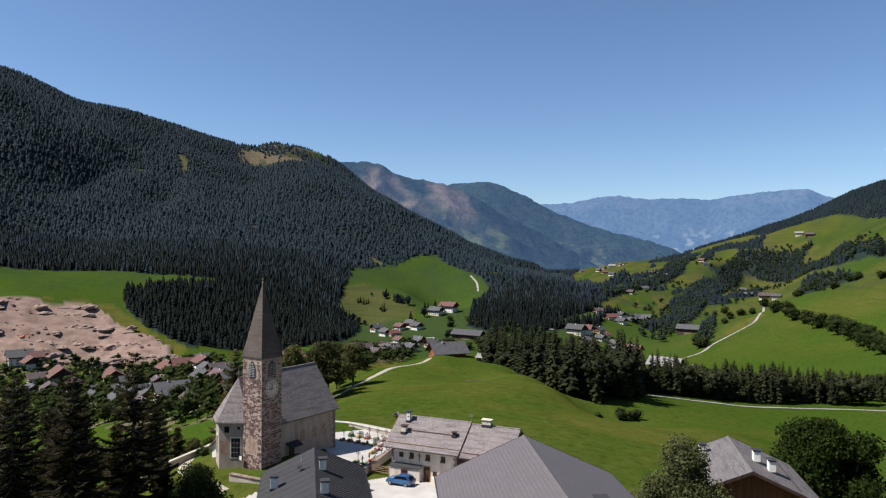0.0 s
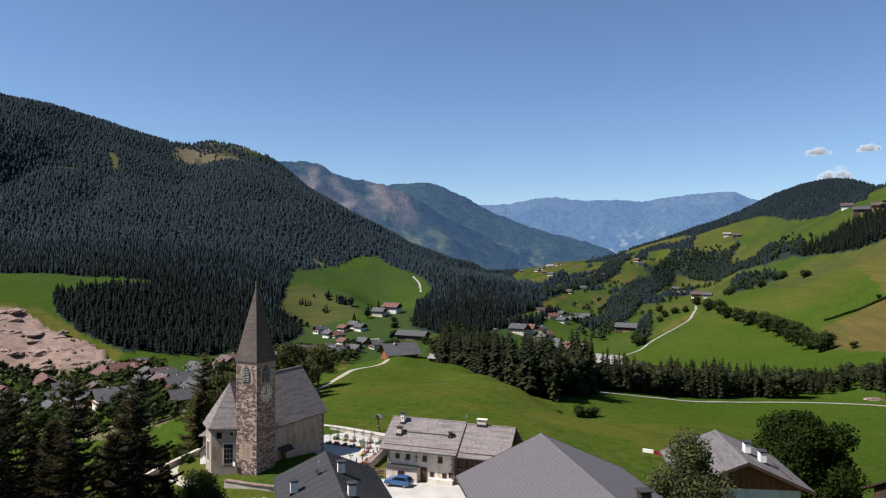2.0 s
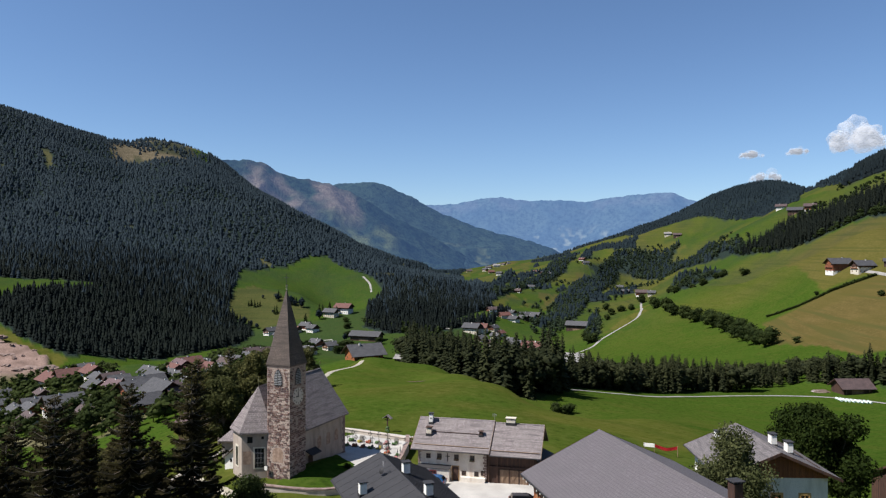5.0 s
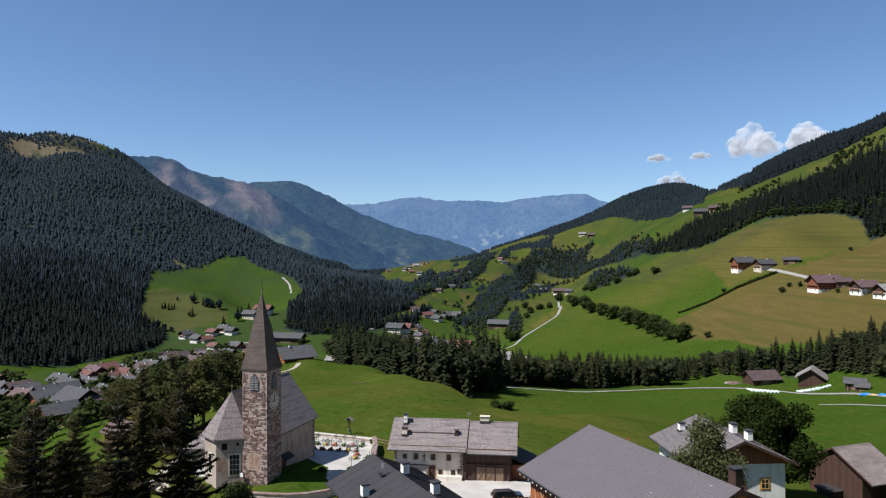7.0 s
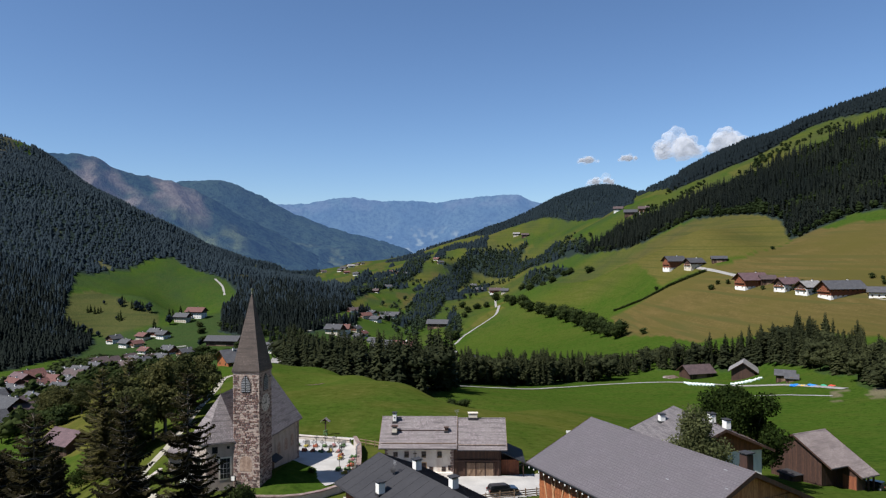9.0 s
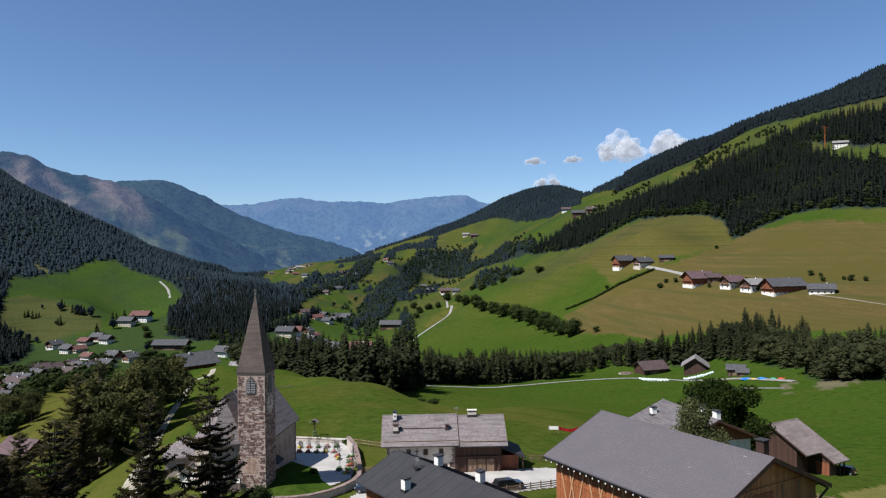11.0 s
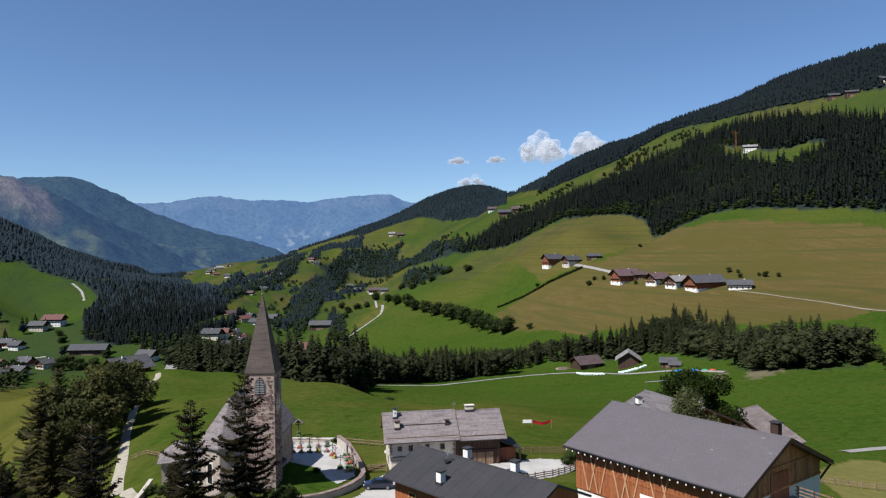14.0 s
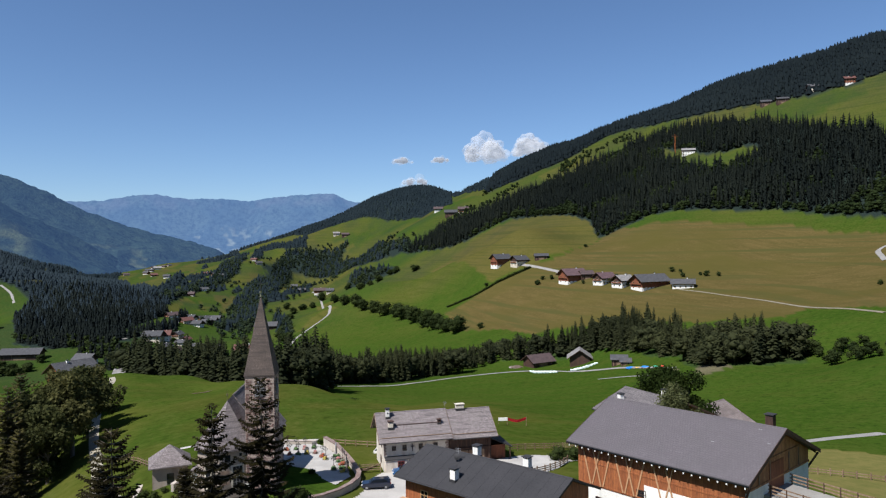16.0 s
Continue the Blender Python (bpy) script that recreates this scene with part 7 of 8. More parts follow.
VILLAGE = [
    (-353, 857, 16, 'red', 'white'),
    (-403, 907, 18, 'dark', 'white'),
    (-290, 737, 16, 'brown', 'white'),
    (-290, 799, 16, 'grey', 'white'),
    (-280, 573, 16, 'grey', 'white'),
    (-295, 642, 17, 'brown', 'white'),
    (-302, 703, 16, 'brown', 'white'),
    (-302, 722, 14, 'grey', 'white'),
    (-278, 652, 13, 'brown', 'wood'),
    (-256, 447, 15, 'red', 'wood'),
    (-266, 489, 16, 'red', 'white'),
    (-261, 505, 17, 'grey', 'white'),
    (-230, 447, 15, 'dark', 'white'),
    (-239, 421, 14, 'red', 'white'),
    (-242, 445, 13, 'grey', 'white'),
    (-265, 422, 20, 'purple', 'white'),
    (-253, 419, 15, 'red', 'white'),
    (-247, 386, 15, 'grey', 'white'),
    (-212, 340, 14, 'grey', 'white'),
    (-206, 300, 24, 'dark', 'white'),
    (-194, 297, 14, 'brown', 'white'),
    (-261, 395, 15, 'grey', 'white'),
    (-106, 164, 14, 'purple', 'barn'),
    (-449, 425, 22, 'red', 'white'),
    (-414, 406, 15, 'dark', 'white'),
    (-390, 431, 22, 'red', 'white'),
    (-360, 412, 18, 'red', 'white'),
    (-326, 397, 18, 'red', 'white'),
    (-421, 514, 15, 'grey', 'white'),
    (-279, 361, 15, 'grey', 'white'),
    (-236, 327, 24, 'dark', 'wood'),
    (-275, 395, 16, 'grey', 'white'),
    (-271, 419, 16, 'grey', 'white'),
    (-271, 445, 18, 'red', 'white'),
    (-200, 271, 18, 'dark', 'wood'),
    (-324, 317, 16, 'grey', 'white'),
    (-267, 294, 15, 'grey', 'white'),
    (-312, 316, 14, 'grey', 'wood'),
    (-556, 436, 18, 'red', 'white'),
    (-570, 426, 22, 'dark', 'white'),
    (-465, 440, 17, 'red', 'white'),
    (-358, 894, 17, 'red', 'white'),
    (-367, 860, 18, 'grey', 'white'),
    (-319, 799, 16, 'red', 'white'),
    (-330, 893, 17, 'dark', 'white'),
    (-276, 629, 15, 'brown', 'white'),
    (-277, 663, 15, 'brown', 'white'),
    (-272, 726, 17, 'grey', 'white'),
    (-287, 709, 14, 'grey', 'white'),
    (-259, 766, 17, 'grey', 'white'),
    (-285, 789, 16, 'grey', 'wood'),
    (-75, 866, 15, 'grey', 'white'),
    (-57, 891, 14, 'grey', 'white'),
    (-52, 911, 13, 'red', 'white'),
    (-36, 877, 14, 'grey', 'white'),
    (-61, 848, 14, 'brown', 'white'),
    (-40, 1015, 16, 'dark', 'white'),
    (-15, 1238, 18, 'grey', 'barn'),
    (-28, 1076, 16, 'grey', 'barn'),
    (-64, 932, 15, 'dark', 'white'),
    (-307, 378, 14, 'grey', 'white'),
    (-291, 371, 16, 'brown', 'white'),
    (-243, 353, 22, 'dark', 'white'),
    (-234, 316, 22, 'grey', 'wood'),
    (-248, 400, 15, 'brown', 'white'),
    (-266, 466, 16, 'grey', 'white'),
    (-276, 510, 16, 'dark', 'white'),
    (-252, 492, 14, 'grey', 'white'),
    (-278, 536, 14, 'purple', 'white'),
    (-292, 605, 17, 'brown', 'white'),
    (-304, 662, 15, 'dark', 'white'),
    (-410, 916, 14, 'grey', 'white'),
    (-347, 910, 17, 'grey', 'wood'),
    (-316, 741, 15, 'brown', 'white'),
    (-262, 407, 17, 'red', 'white'),
    (-270, 346, 15, 'purple', 'white'),
    (-214, 318, 16, 'brown', 'white'),
    (-228, 404, 14, 'dark', 'white'),
    (-236, 392, 16, 'grey', 'white'),
    (-247, 465, 17, 'brown', 'white'),
    (-258, 344, 16, 'grey', 'white'),
    (-470, 400, 16, 'red', 'white'),
    (-498, 410, 26, 'red', 'white'),
    (-276, 301, 22, 'grey', 'white'),
    (-552, 423, 18, 'red', 'white'),
    (-376, 358, 13, 'grey', 'wood'),
    (-449, 386, 15, 'dark', 'white'),
    (-239, 275, 13, 'brown', 'white'),
    (-469, 373, 18, 'brown', 'white'),
    (-516, 399, 16, 'brown', 'white'),
    (-326, 334, 14, 'grey', 'white'),
    (-288, 349, 16, 'dark', 'wood'),
    (-420, 377, 12, 'grey', 'white'),
    (-340, 360, 14, 'brown', 'white'),
    (-488, 371, 15, 'grey', 'white'),
    (-391, 345, 14, 'dark', 'white'),
    (-424, 353, 15, 'brown', 'white'),
    (-337, 314, 15, 'grey', 'wood'),
    (-285, 284, 13, 'brown', 'white'),
]
HEDGEROW_TREES = [(189, 1319), (198, 1228), (160, 879), (168, 845), (175, 812), (183, 788), (191, 765), (200, 741), (204, 716), (208, 679), (208, 640), (208, 601), (208, 565), (211, 540)]
SLOPE_TREES = [(120, 1359), (128, 1270), (114, 1198), (146, 1285), (161, 1274), (76, 884), (71, 804), (68, 852), (240, 1312), (259, 1322), (270, 1316), (267, 1216), (284, 1217), (308, 1223), (316, 1211), (340, 1148), (198, 948)]
FIELD_TREES = [(324, 575), (326, 567), (327, 530), (332, 512), (353, 486), (360, 448), (400, 463), (402, 455), (326, 666), (285, 653), (223, 511), (474, 726), (425, 670), (395, 441), (408, 431), (411, 427), (417, 422), (404, 246), (312, 571), (339, 547), (342, 455)]
LOW_HEDGE = [(248, 680), (255, 674), (263, 667), (270, 658), (278, 651), (287, 646), (297, 644), (305, 639), (314, 635), (324, 633), (333, 633)]
LANE_BUSHES = [(255, 166), (256, 160), (258, 152), (261, 145), (259, 139), (348, 470), (351, 466), (252, 172), (245, 128), (246, 124), (244, 115), (248, 116), (247, 137)]
BANK_TREES = [(-448, 1047), (-424, 1027), (-413, 1030), (-356, 1004), (-353, 1030), (-489, 1019), (-476, 1019), (-431, 994), (-363, 947), (-326, 996)]
KNOLL_BUSHES = [(30, 152), (36, 164), (39, 165), (41, 168)]
VALLEY_TREES = [(-250, 772), (-245, 785), (-238, 788), (-223, 763), (-212, 745), (-208, 758), (-262, 848), (-238, 738), (-206, 772), (-223, 742), (-203, 800), (-296, 944), (-280, 905), (-175, 278), (-166, 275), (-155, 266), (-155, 276), (-151, 250), (-194, 368), (-204, 411), (-213, 443), (-223, 482), (-232, 526), (-165, 252), (-176, 251), (-340, 723), (-301, 559), (-303, 579), (-268, 668)]

for hx, hy, hn, hroof, hstyle in VILLAGE:
    hn = hn * 0.9
    turn = random.Random(int(hx * 3 + hy)).choice((-38, -30, -22, 55, 62, -33))
    tone = {"red": "orange-red", "brown": "brown", "grey": "grey", "dark": "dark grey", "purple": "plum"}[hroof]
    small_house("village_house", hx, hy, turn, hn, hn * 0.8, 3.6 if hn < 15 else 5.4, hroof, hstyle,
                {"white": "white village house with a %s tiled roof", "wood": "village house of brown boards with a %s roof", "barn": "low wooden outbuilding with a %s roof"}[hstyle] % tone, "houses of the village")


# ---------------------------------------------------------------- single trees, hedges, bushes
def one_plant(name, x, y, h, shape, mat, label, category="tree", wide=1.0, turn=0.0, tint=0.3, group="", sink=0.0):
    sv, sf = shape
    c, s = math.cos(turn), math.sin(turn)
    v = np.stack([(sv[:, 0] * c - sv[:, 1] * s) * h * wide, (sv[:, 0] * s + sv[:, 1] * c) * h * wide, sv[:, 2] * h - 0.25 - sink * h], 1)
    key = np.full(len(v), tint)
    ob = mesh_np(name, v, sf, mat, {"tint": key})
    ob.location = (x, y, height(x, y))
    return tagged(ob, label, category, group)


def rows_of_plants():
    rng = random.Random(5)
    for line, low, high, wide, mat, label, group in (
            (HEDGEROW_TREES, 18, 27, 1.1, M_LEAF, "dark green broadleaf tree in a hedgerow", "trees of the hedgerow"),
            (SLOPE_TREES, 13, 20, 1.2, M_LEAF, "broadleaf tree on the sunny slope", "trees on the slope"),
            (FIELD_TREES, 5, 9, 1.2, M_LEAF, "small round tree at the hay field", "trees at the hay field"),
            (BANK_TREES, 12, 20, 1.05, M_LEAF, "dark tree on the steep pasture", "trees on the pasture"),
            (VALLEY_TREES, 10, 15, 1.35, M_LEAF, "broadleaf tree at the edge of the village", "trees by the village")):
        for x, y in line:
            for _ in range(3 if high > 15 else 2 if high > 10 else 1):
                one_plant("tree", x + rng.uniform(-4, 4), y + rng.uniform(-4, 4), rng.uniform(low, high), (SPRUCE_FINE[rng.randrange(5)] if "steep" in label else BROAD_FINE[rng.randrange(5)] if high > 15 else BROAD_MID[rng.randrange(4)]), mat, label, "tree", wide * rng.uniform(.9, 1.15), rng.uniform(0, 6), rng.uniform(0, .5), group, 0.2)
    line = np.array(LOW_HEDGE, float)
    run = np.r_[0, np.cumsum(np.hypot(*np.diff(line, axis=0).T))]
    s = np.arange(0, run[-1], 1.1)
    xy = np.stack([np.interp(s, run, line[:, 0]), np.interp(s, run, line[:, 1])], 1)
    plant("field_hedge", xy, BROAD_FAR, 2.6, 3.6, M_LEAF, RNG, "low dark field hedge beside the hay field", "hedge", squat=1.9)
    for x, y in LANE_BUSHES:
        for _ in range(3):
            one_plant("bush", x + rng.uniform(-6, 6), y + rng.uniform(-6, 6), rng.uniform(3, 8), BROAD_MID[rng.randrange(4)], M_LEAF, "bush at the edge of the green field", "bush", 1.4, rng.uniform(0, 6), rng.uniform(0, .5), "bushes at the field edge")
    for x, y in KNOLL_BUSHES:
        one_plant("bush", x, y, (4.5 if x < 32 else rng.uniform(6.0, 7.8)), BROAD_FINE[rng.randrange(5)], M_LEAF, "round bush on the grassy bank", "bush", 1.2, 1.0, 0.2, "bushes on the bank", 0.25)
    for x, y, h in ((-448, 1037, 20), (-416, 1021, 21), (-394, 1012, 22), (-408, 1018, 15), (-345, 963, 22), (-454, 947, 15), (-466, 950, 17), (-442, 944, 13), (-480, 1051, 9), (-438, 997, 8), (-258, 822, 13), (-250, 833, 15), (-245, 826, 12)):
        one_plant("tree", x, y, h, BROAD_FINE[rng.randrange(5)], M_HAZED_SPRUCE, "dark tree between the meadows above the village", "tree", 0.9, x, 0.2, "trees above the village", 0.15)
    for x, y in ((-214, 241), (-221, 250), (-208, 252), (-230, 262), (-238, 256), (-246, 268), (-222, 272), (-256, 284), (-248, 296), (-262, 276), (-244, 309), (-236, 290), (-228, 300), (-270, 262), (-282, 272), (-255, 322), (-240, 328), (-292, 262)):
        one_plant("tree", x, y, rng.uniform(11, 17), BROAD_FINE[rng.randrange(5)], M_LEAF, "dark green broadleaf tree on the bank below the church", "tree", rng.uniform(.95, 1.25), x, rng.uniform(0, .4), "trees on the bank", 0.12)
    # garden trees between the village houses
    xy = np.concatenate([scatter(VILLAGE_GROUND, 10.0, RNG), scatter(VILLAGE_LOW, 9.5, RNG)])
    xy = xy[np.array([min(math.hypot(x - h[0], y - h[1]) for h in VILLAGE) > 8 for x, y in xy])]
    xy = xy[~inside(xy[:, 0], xy[:, 1], CHURCH_MEADOW)]
    plant("garden_trees", xy, BROAD_FAR, 5, 13.5, M_LEAF, RNG, "garden trees and shrubs between the village houses", "trees", squat=1.25)


rows_of_plants()


for px, py, ph in ((46.0, 4.6, 3.2), (47.6, 5.8, 3.6), (49.2, 4.4, 3.0), (50.4, 6.2, 3.3), (-17.5, 8.5, 2.6), (-16.0, 7.0, 2.2), (-19.5, 6.0, 1.8), (-14.6, 8.4, 1.6), (-21.5, 9.0, 2.4)):
    one_plant("bush", px, py, ph, BROAD_FINE[int(ph * 10) % 5], M_LEAF, "green bush beside the yard" if px > 0 else "green bush beside the chapel", "bush", 1.3, px, 0.4, "bushes by the yard" if px > 0 else "bushes by the chapel", 0.2)


def big_broadleaf(name, x, y, h, wide, leaves, seed, mat, label, tall=1.0, droop=0.0, base=None, leaf=0.019):
    """A large tree: tapered trunk, forking limbs and a crown of many leaf clumps with gaps."""
    rng = np.random.default_rng(seed)
    z0 = height(x, y) if base is None else base
    o = thing(name, x, y, z0, 0, label, "tree")
    bm = rod((0, 0, -0.5), (0.1, 0.05, h * 0.45), h * 0.022, h * 0.014, 9)
    tips = []
    for i in range(11):
        a, el = i * 2.4 + rng.uniform(-.3, .3), rng.uniform(.35, 1.15)
        z = h * rng.uniform(.22, .45)
        ln = h * wide * rng.uniform(.38, .56)
        p = Vector((math.cos(a) * math.cos(el) * ln, math.sin(a) * math.cos(el) * ln, z + math.sin(el) * ln * tall))
        rod((0, 0, z), p, h * 0.009, h * 0.004, 6, bm)
        tips.append(p)
        for _ in range(2):
            q = p + Vector(rng.normal(size=3)) * h * 0.07
            rod(p * 0.7 + Vector((0, 0, z * 0.3)), q, h * 0.004, h * 0.002, 5, bm)
            tips.append(q)
    part("trunk", bm, M_BARK, o, "brown trunk and limbs")
    lobes = [(t.x, t.y, min(t.z, h * .9), h * wide * rng.uniform(.16, .27)) for t in tips]
    for i in range(18):
        a, q = rng.uniform(0, 6.28), rng.uniform(.05, .34)
        lobes.append((math.cos(a) * h * wide * q, math.sin(a) * h * wide * q, h * rng.uniform(.42, .9 - .35 * q), h * wide * rng.uniform(.16, .25)))
    cl = np.array(lobes)
    pick = rng.integers(0, len(cl), leaves)
    d = rng.normal(size=(leaves, 3))
    d /= np.linalg.norm(d, axis=1)[:, None]
    p = cl[pick, :3] + d * (cl[pick, 3] * rng.uniform(.45, 1.08, leaves))[:, None] * (1, 1, .8)
    p[:, 2] -= droop * rng.uniform(0, 1, leaves) ** 2 * h * .22
    nrm = d + rng.normal(size=(leaves, 3)) * .7
    nrm /= np.linalg.norm(nrm, axis=1)[:, None]
    s = np.cross(nrm, rng.normal(size=(leaves, 3)))
    s /= np.linalg.norm(s, axis=1)[:, None]
    u = np.cross(nrm, s)
    size = h * leaf * rng.uniform(.6, 1.5, leaves)[:, None]
    v = np.stack([p + s * size, p + u * size * .7, p - s * size, p - u * size * .7], 1).reshape(-1, 3)
    f = np.arange(leaves * 4).reshape(-1, 4)
    tint = np.repeat(np.clip(rng.normal(.3, .2, len(cl))[pick] * .7, 0, .65), 4)
    crown = mesh_np("crown", v, f, mat, {"tint": tint})
    crown.parent = o
    crown["label"] = "loose crown of many small leaves"
    return o


M_BIRCH = foliage("grey_green_leaves", (0.055, 0.062, 0.022), (0.150, 0.155, 0.065))
M_WALNUT = foliage("walnut_leaves", (0.015, 0.025, 0.0055), (0.050, 0.068, 0.0125))
M_GROVE_LEAF = foliage("olive_grove_leaves", (0.052, 0.054, 0.019), (0.160, 0.148, 0.052))
M_LARCH_LIGHT = foliage("light_larch_needles", (0.036, 0.041, 0.015), (0.105, 0.105, 0.035))
big_broadleaf("walnut_tree", 75.2, 15.2, 20.6, 0.56, 44000, 3, M_WALNUT, "large dark green broadleaf tree behind the guest house", 0.95, base=-8.5, leaf=0.0105)
big_broadleaf("birch_tree", 57.6, -10.2, 16.8, 0.44, 36000, 4, M_BIRCH, "grey-green birch with hanging twigs", 1.35, 1.1, base=-2.6, leaf=0.0085)
big_broadleaf("larch_tree", 24.3, 195.0, 22, 0.42, 12000, 41, M_LARCH, "tall larch standing alone at the edge of the knoll", 1.3, 0.5, leaf=0.014)
big_broadleaf("broadleaf_tree", 2.0, -17.0, 9.6, 0.72, 20000, 5, M_LEAF, "dark broadleaf tree below the church", 0.8, base=-3.6, leaf=0.015)
big_broadleaf("broadleaf_tree", 8.5, -20.5, 7.2, 0.7, 9000, 6, M_LEAF, "dark broadleaf shrub below the church", 0.8, base=-3.6, leaf=0.018)
def tall_spruce(x, y, top, foot, seed, label, wide=0.19, mat=None):
    """A free-standing spruce: straight trunk, whorls of drooping branches hung with sprays of needles."""
    rng = np.random.default_rng(seed)
    h = top - foot
    o = thing("spruce_tree", x, y, foot, 0, label, "tree")
    bm = rod((0, 0, -0.5), (0, 0, h * 0.97), h * 0.014, 0.03, 8)
    quads, tones = [], []
    z = h * 0.10
    while z < h * 0.985:
        t = z / h
        reach = h * wide * (1 - t) ** 0.72 * (0.55 + 0.45 * min(1, t / 0.25)) + 0.22
        k = int(rng.integers(5, 8))
        reach *= rng.uniform(.72, 1.15)
        a0 = rng.uniform(0, 6.28)
        for i in range(k):
            if rng.uniform() < 0.14:
                continue
            a = a0 + 6.283 * i / k + rng.uniform(-.35, .35)
            ln = reach * rng.uniform(.55, 1.18)
            sag = ln * rng.uniform(.22, .58) * (1 - 0.75 * t)
            lift = ln * (0.45 * t)
            zz = z + rng.uniform(-.2, .2)
            tone = float(np.clip(rng.normal(.28, .18), 0, .65))
            side = np.array((-math.sin(a), math.cos(a), 0))
            out = np.array((math.cos(a), math.sin(a), 0))
            pts = []
            m = max(3, int(ln / 0.22))
            for j in range(m + 1):
                s = j / m
                pts.append(out * ln * s + np.array((0, 0, zz - sag * math.sin(s * 1.9) + lift * s * s)))
            if ln > 0.7:
                rod(pts[0], pts[m // 2], 0.045, 0.03, 4, bm)
                rod(pts[m // 2], pts[-1], 0.03, 0.012, 4, bm)
            for j in range(1, m + 1):
                s = j / m
                p = pts[j]
                w = 0.27 + 0.50 * ln / (h * wide + .01) * (1 - 0.65 * s) * rng.uniform(.7, 1.3)
                for sg in (-1, 1):
                    tip = p + side * sg * w * 1.25 + out * w * rng.uniform(.35, .8) - np.array((0, 0, w * rng.uniform(.25, .7)))
                    base = p - out * w * .25
                    mid = (p + tip) / 2
                    wid = out * w * .46 + np.array((0, 0, w * .1))
                    quads.append((base, mid + wid, tip, mid - wid))
                    tones.append(tone)
                if rng.uniform() < .75:
                    drop = np.array((0, 0, -w * rng.uniform(.7, 1.5)))
                    wid = out * w * .3 + side * rng.uniform(-.15, .15) * w
                    quads.append((p - wid, p + wid, p + drop + wid * .35, p + drop - wid * .35))
                    tones.append(tone * .6)
            e = pts[-1]
            quads.append((e - side * .1, e + out * .3, e + side * .1, e - out * .12))
            tones.append(tone)
        z += h * (0.020 + 0.004 * min(1, t / .55)) * rng.uniform(.7, 1.35)
    part("trunk", bm, M_BARK, o, "straight grey-brown trunk with bare branch stubs")
    v = np.array(quads).reshape(-1, 3)
    f = np.arange(len(v)).reshape(-1, 4)
    crown = mesh_np("crown", v, f, mat or M_NEAR_SPRUCE, {"tint": np.repeat(np.array(tones), 4)})
    crown.parent = o
    crown["label"] = "drooping dark needle sprays with gaps"


M_NEAR_SPRUCE = foliage("near_spruce_needles", (0.0095, 0.0088, 0.0046), (0.042, 0.034, 0.0120))
M_GROVE_SPRUCE = foliage("grove_needles", (0.033, 0.031, 0.0140), (0.128, 0.110, 0.036))
for sx, sy, st, sf_, ss, sw in ((-2.5, -22.6, 20.2, -5.5, 1, .235), (-7.5, -26.7, 18.8, -6.0, 2, .235), (-16.6, -26.8, 17.4, -7.0, 3, .27), (-27.0, -22.0, 10.5, -8.0, 4, .27), (-12.0, -22.5, 7.0, -5.5, 5, .28), (-21.5, -31.5, 11.0, -6.5, 6, .25), (-10.5, -17.0, 9.5, -4.5, 7, .24), (-19.0, -18.0, 10.5, -6.5, 8, .25), (-30.0, -10.0, 9.0, -9.5, 9, .25), (-3.5, -16.5, 6.0, -3.0, 10, .27), (-36.0, 2.0, 5.0, -12.5, 11, .25), (-40, -6, 8.5, -13, 12, .26), (-38, -14, 10.5, -11.8, 13, .27), (-33, -3, 6.5, -10.6, 14, .27)):
    tall_spruce(sx, sy, st, sf_, ss, "tall dark spruce with drooping branches below the church", sw)
for gx, gy, gh, gw, gs in ((-39, 106, 19, .44, 11), (-40, 92, 21, .40, 12), (-46, 99, 21, .45, 13), (-42, 74, 22, .40, 14), (-50, 80, 22, .45, 15), (-47, 58, 22, .42, 16), (-51, 42, 10, .46, 18), (-62, 46, 18, .5, 19), (-45, 28, 17, .48, 20), (-58, 24, 17, .5, 21), (-48, 112, 18, .45, 22), (-52, 8, 15, .55, 23), (-66, 28, 16, .55, 24), (-48, -8, 13, .6, 26), (-36, -12, 11, .6, 27), (-170, 273, 19, .55, 29), (-161, 268, 21, .6, 31), (-154, 279, 18, .6, 32), (-148, 264, 15, .6, 34)):
    if gs in (11, 12, 13, 14, 17, 19, 21, 22, 23, 26, 29, 31, 32, 34):
        big_broadleaf("broadleaf_tree", gx, gy, gh * 0.9, gw * 1.05, 8500, gs, (M_LARCH_LIGHT, M_GROVE_LEAF)[gs % 2], "leafy tree of the grove below the church path", 1.1, leaf=0.0155)
    else:
        foot = height(gx, gy)
        tall_spruce(gx, gy, foot + gh * 1.08, foot - 0.3, gs, "tall spruce of the grove below the church path", 0.27 + 0.03 * (gs % 3), M_GROVE_SPRUCE)
for gx, gy, gh in ((-47, 70, 17), (-52, 66, 11), (-43, 50, 15), (-55, 38, 14), (-50, 30, 13)):
    tall_spruce(gx, gy, height(gx, gy) + gh, height(gx, gy) - 0.3, int(gh * 7 + gy), "spruce of the grove below the church path", 0.30, M_GROVE_SPRUCE)
for gx, gy, gh, gw, gs in ((-37, 83, 20, .46, 51), (-38, 71, 21, .42, 52), (-45, 65, 23, .46, 53), (-53, 50, 8, .55, 58), (-40, 57, 18, .45, 59)):
    big_broadleaf("broadleaf_tree", gx, gy, gh, gw, 7000, gs, (M_GROVE_LEAF, M_LARCH_LIGHT)[gs % 2], "dense leafy tree of the grove beside the gravel path", 1.15, leaf=0.0165)
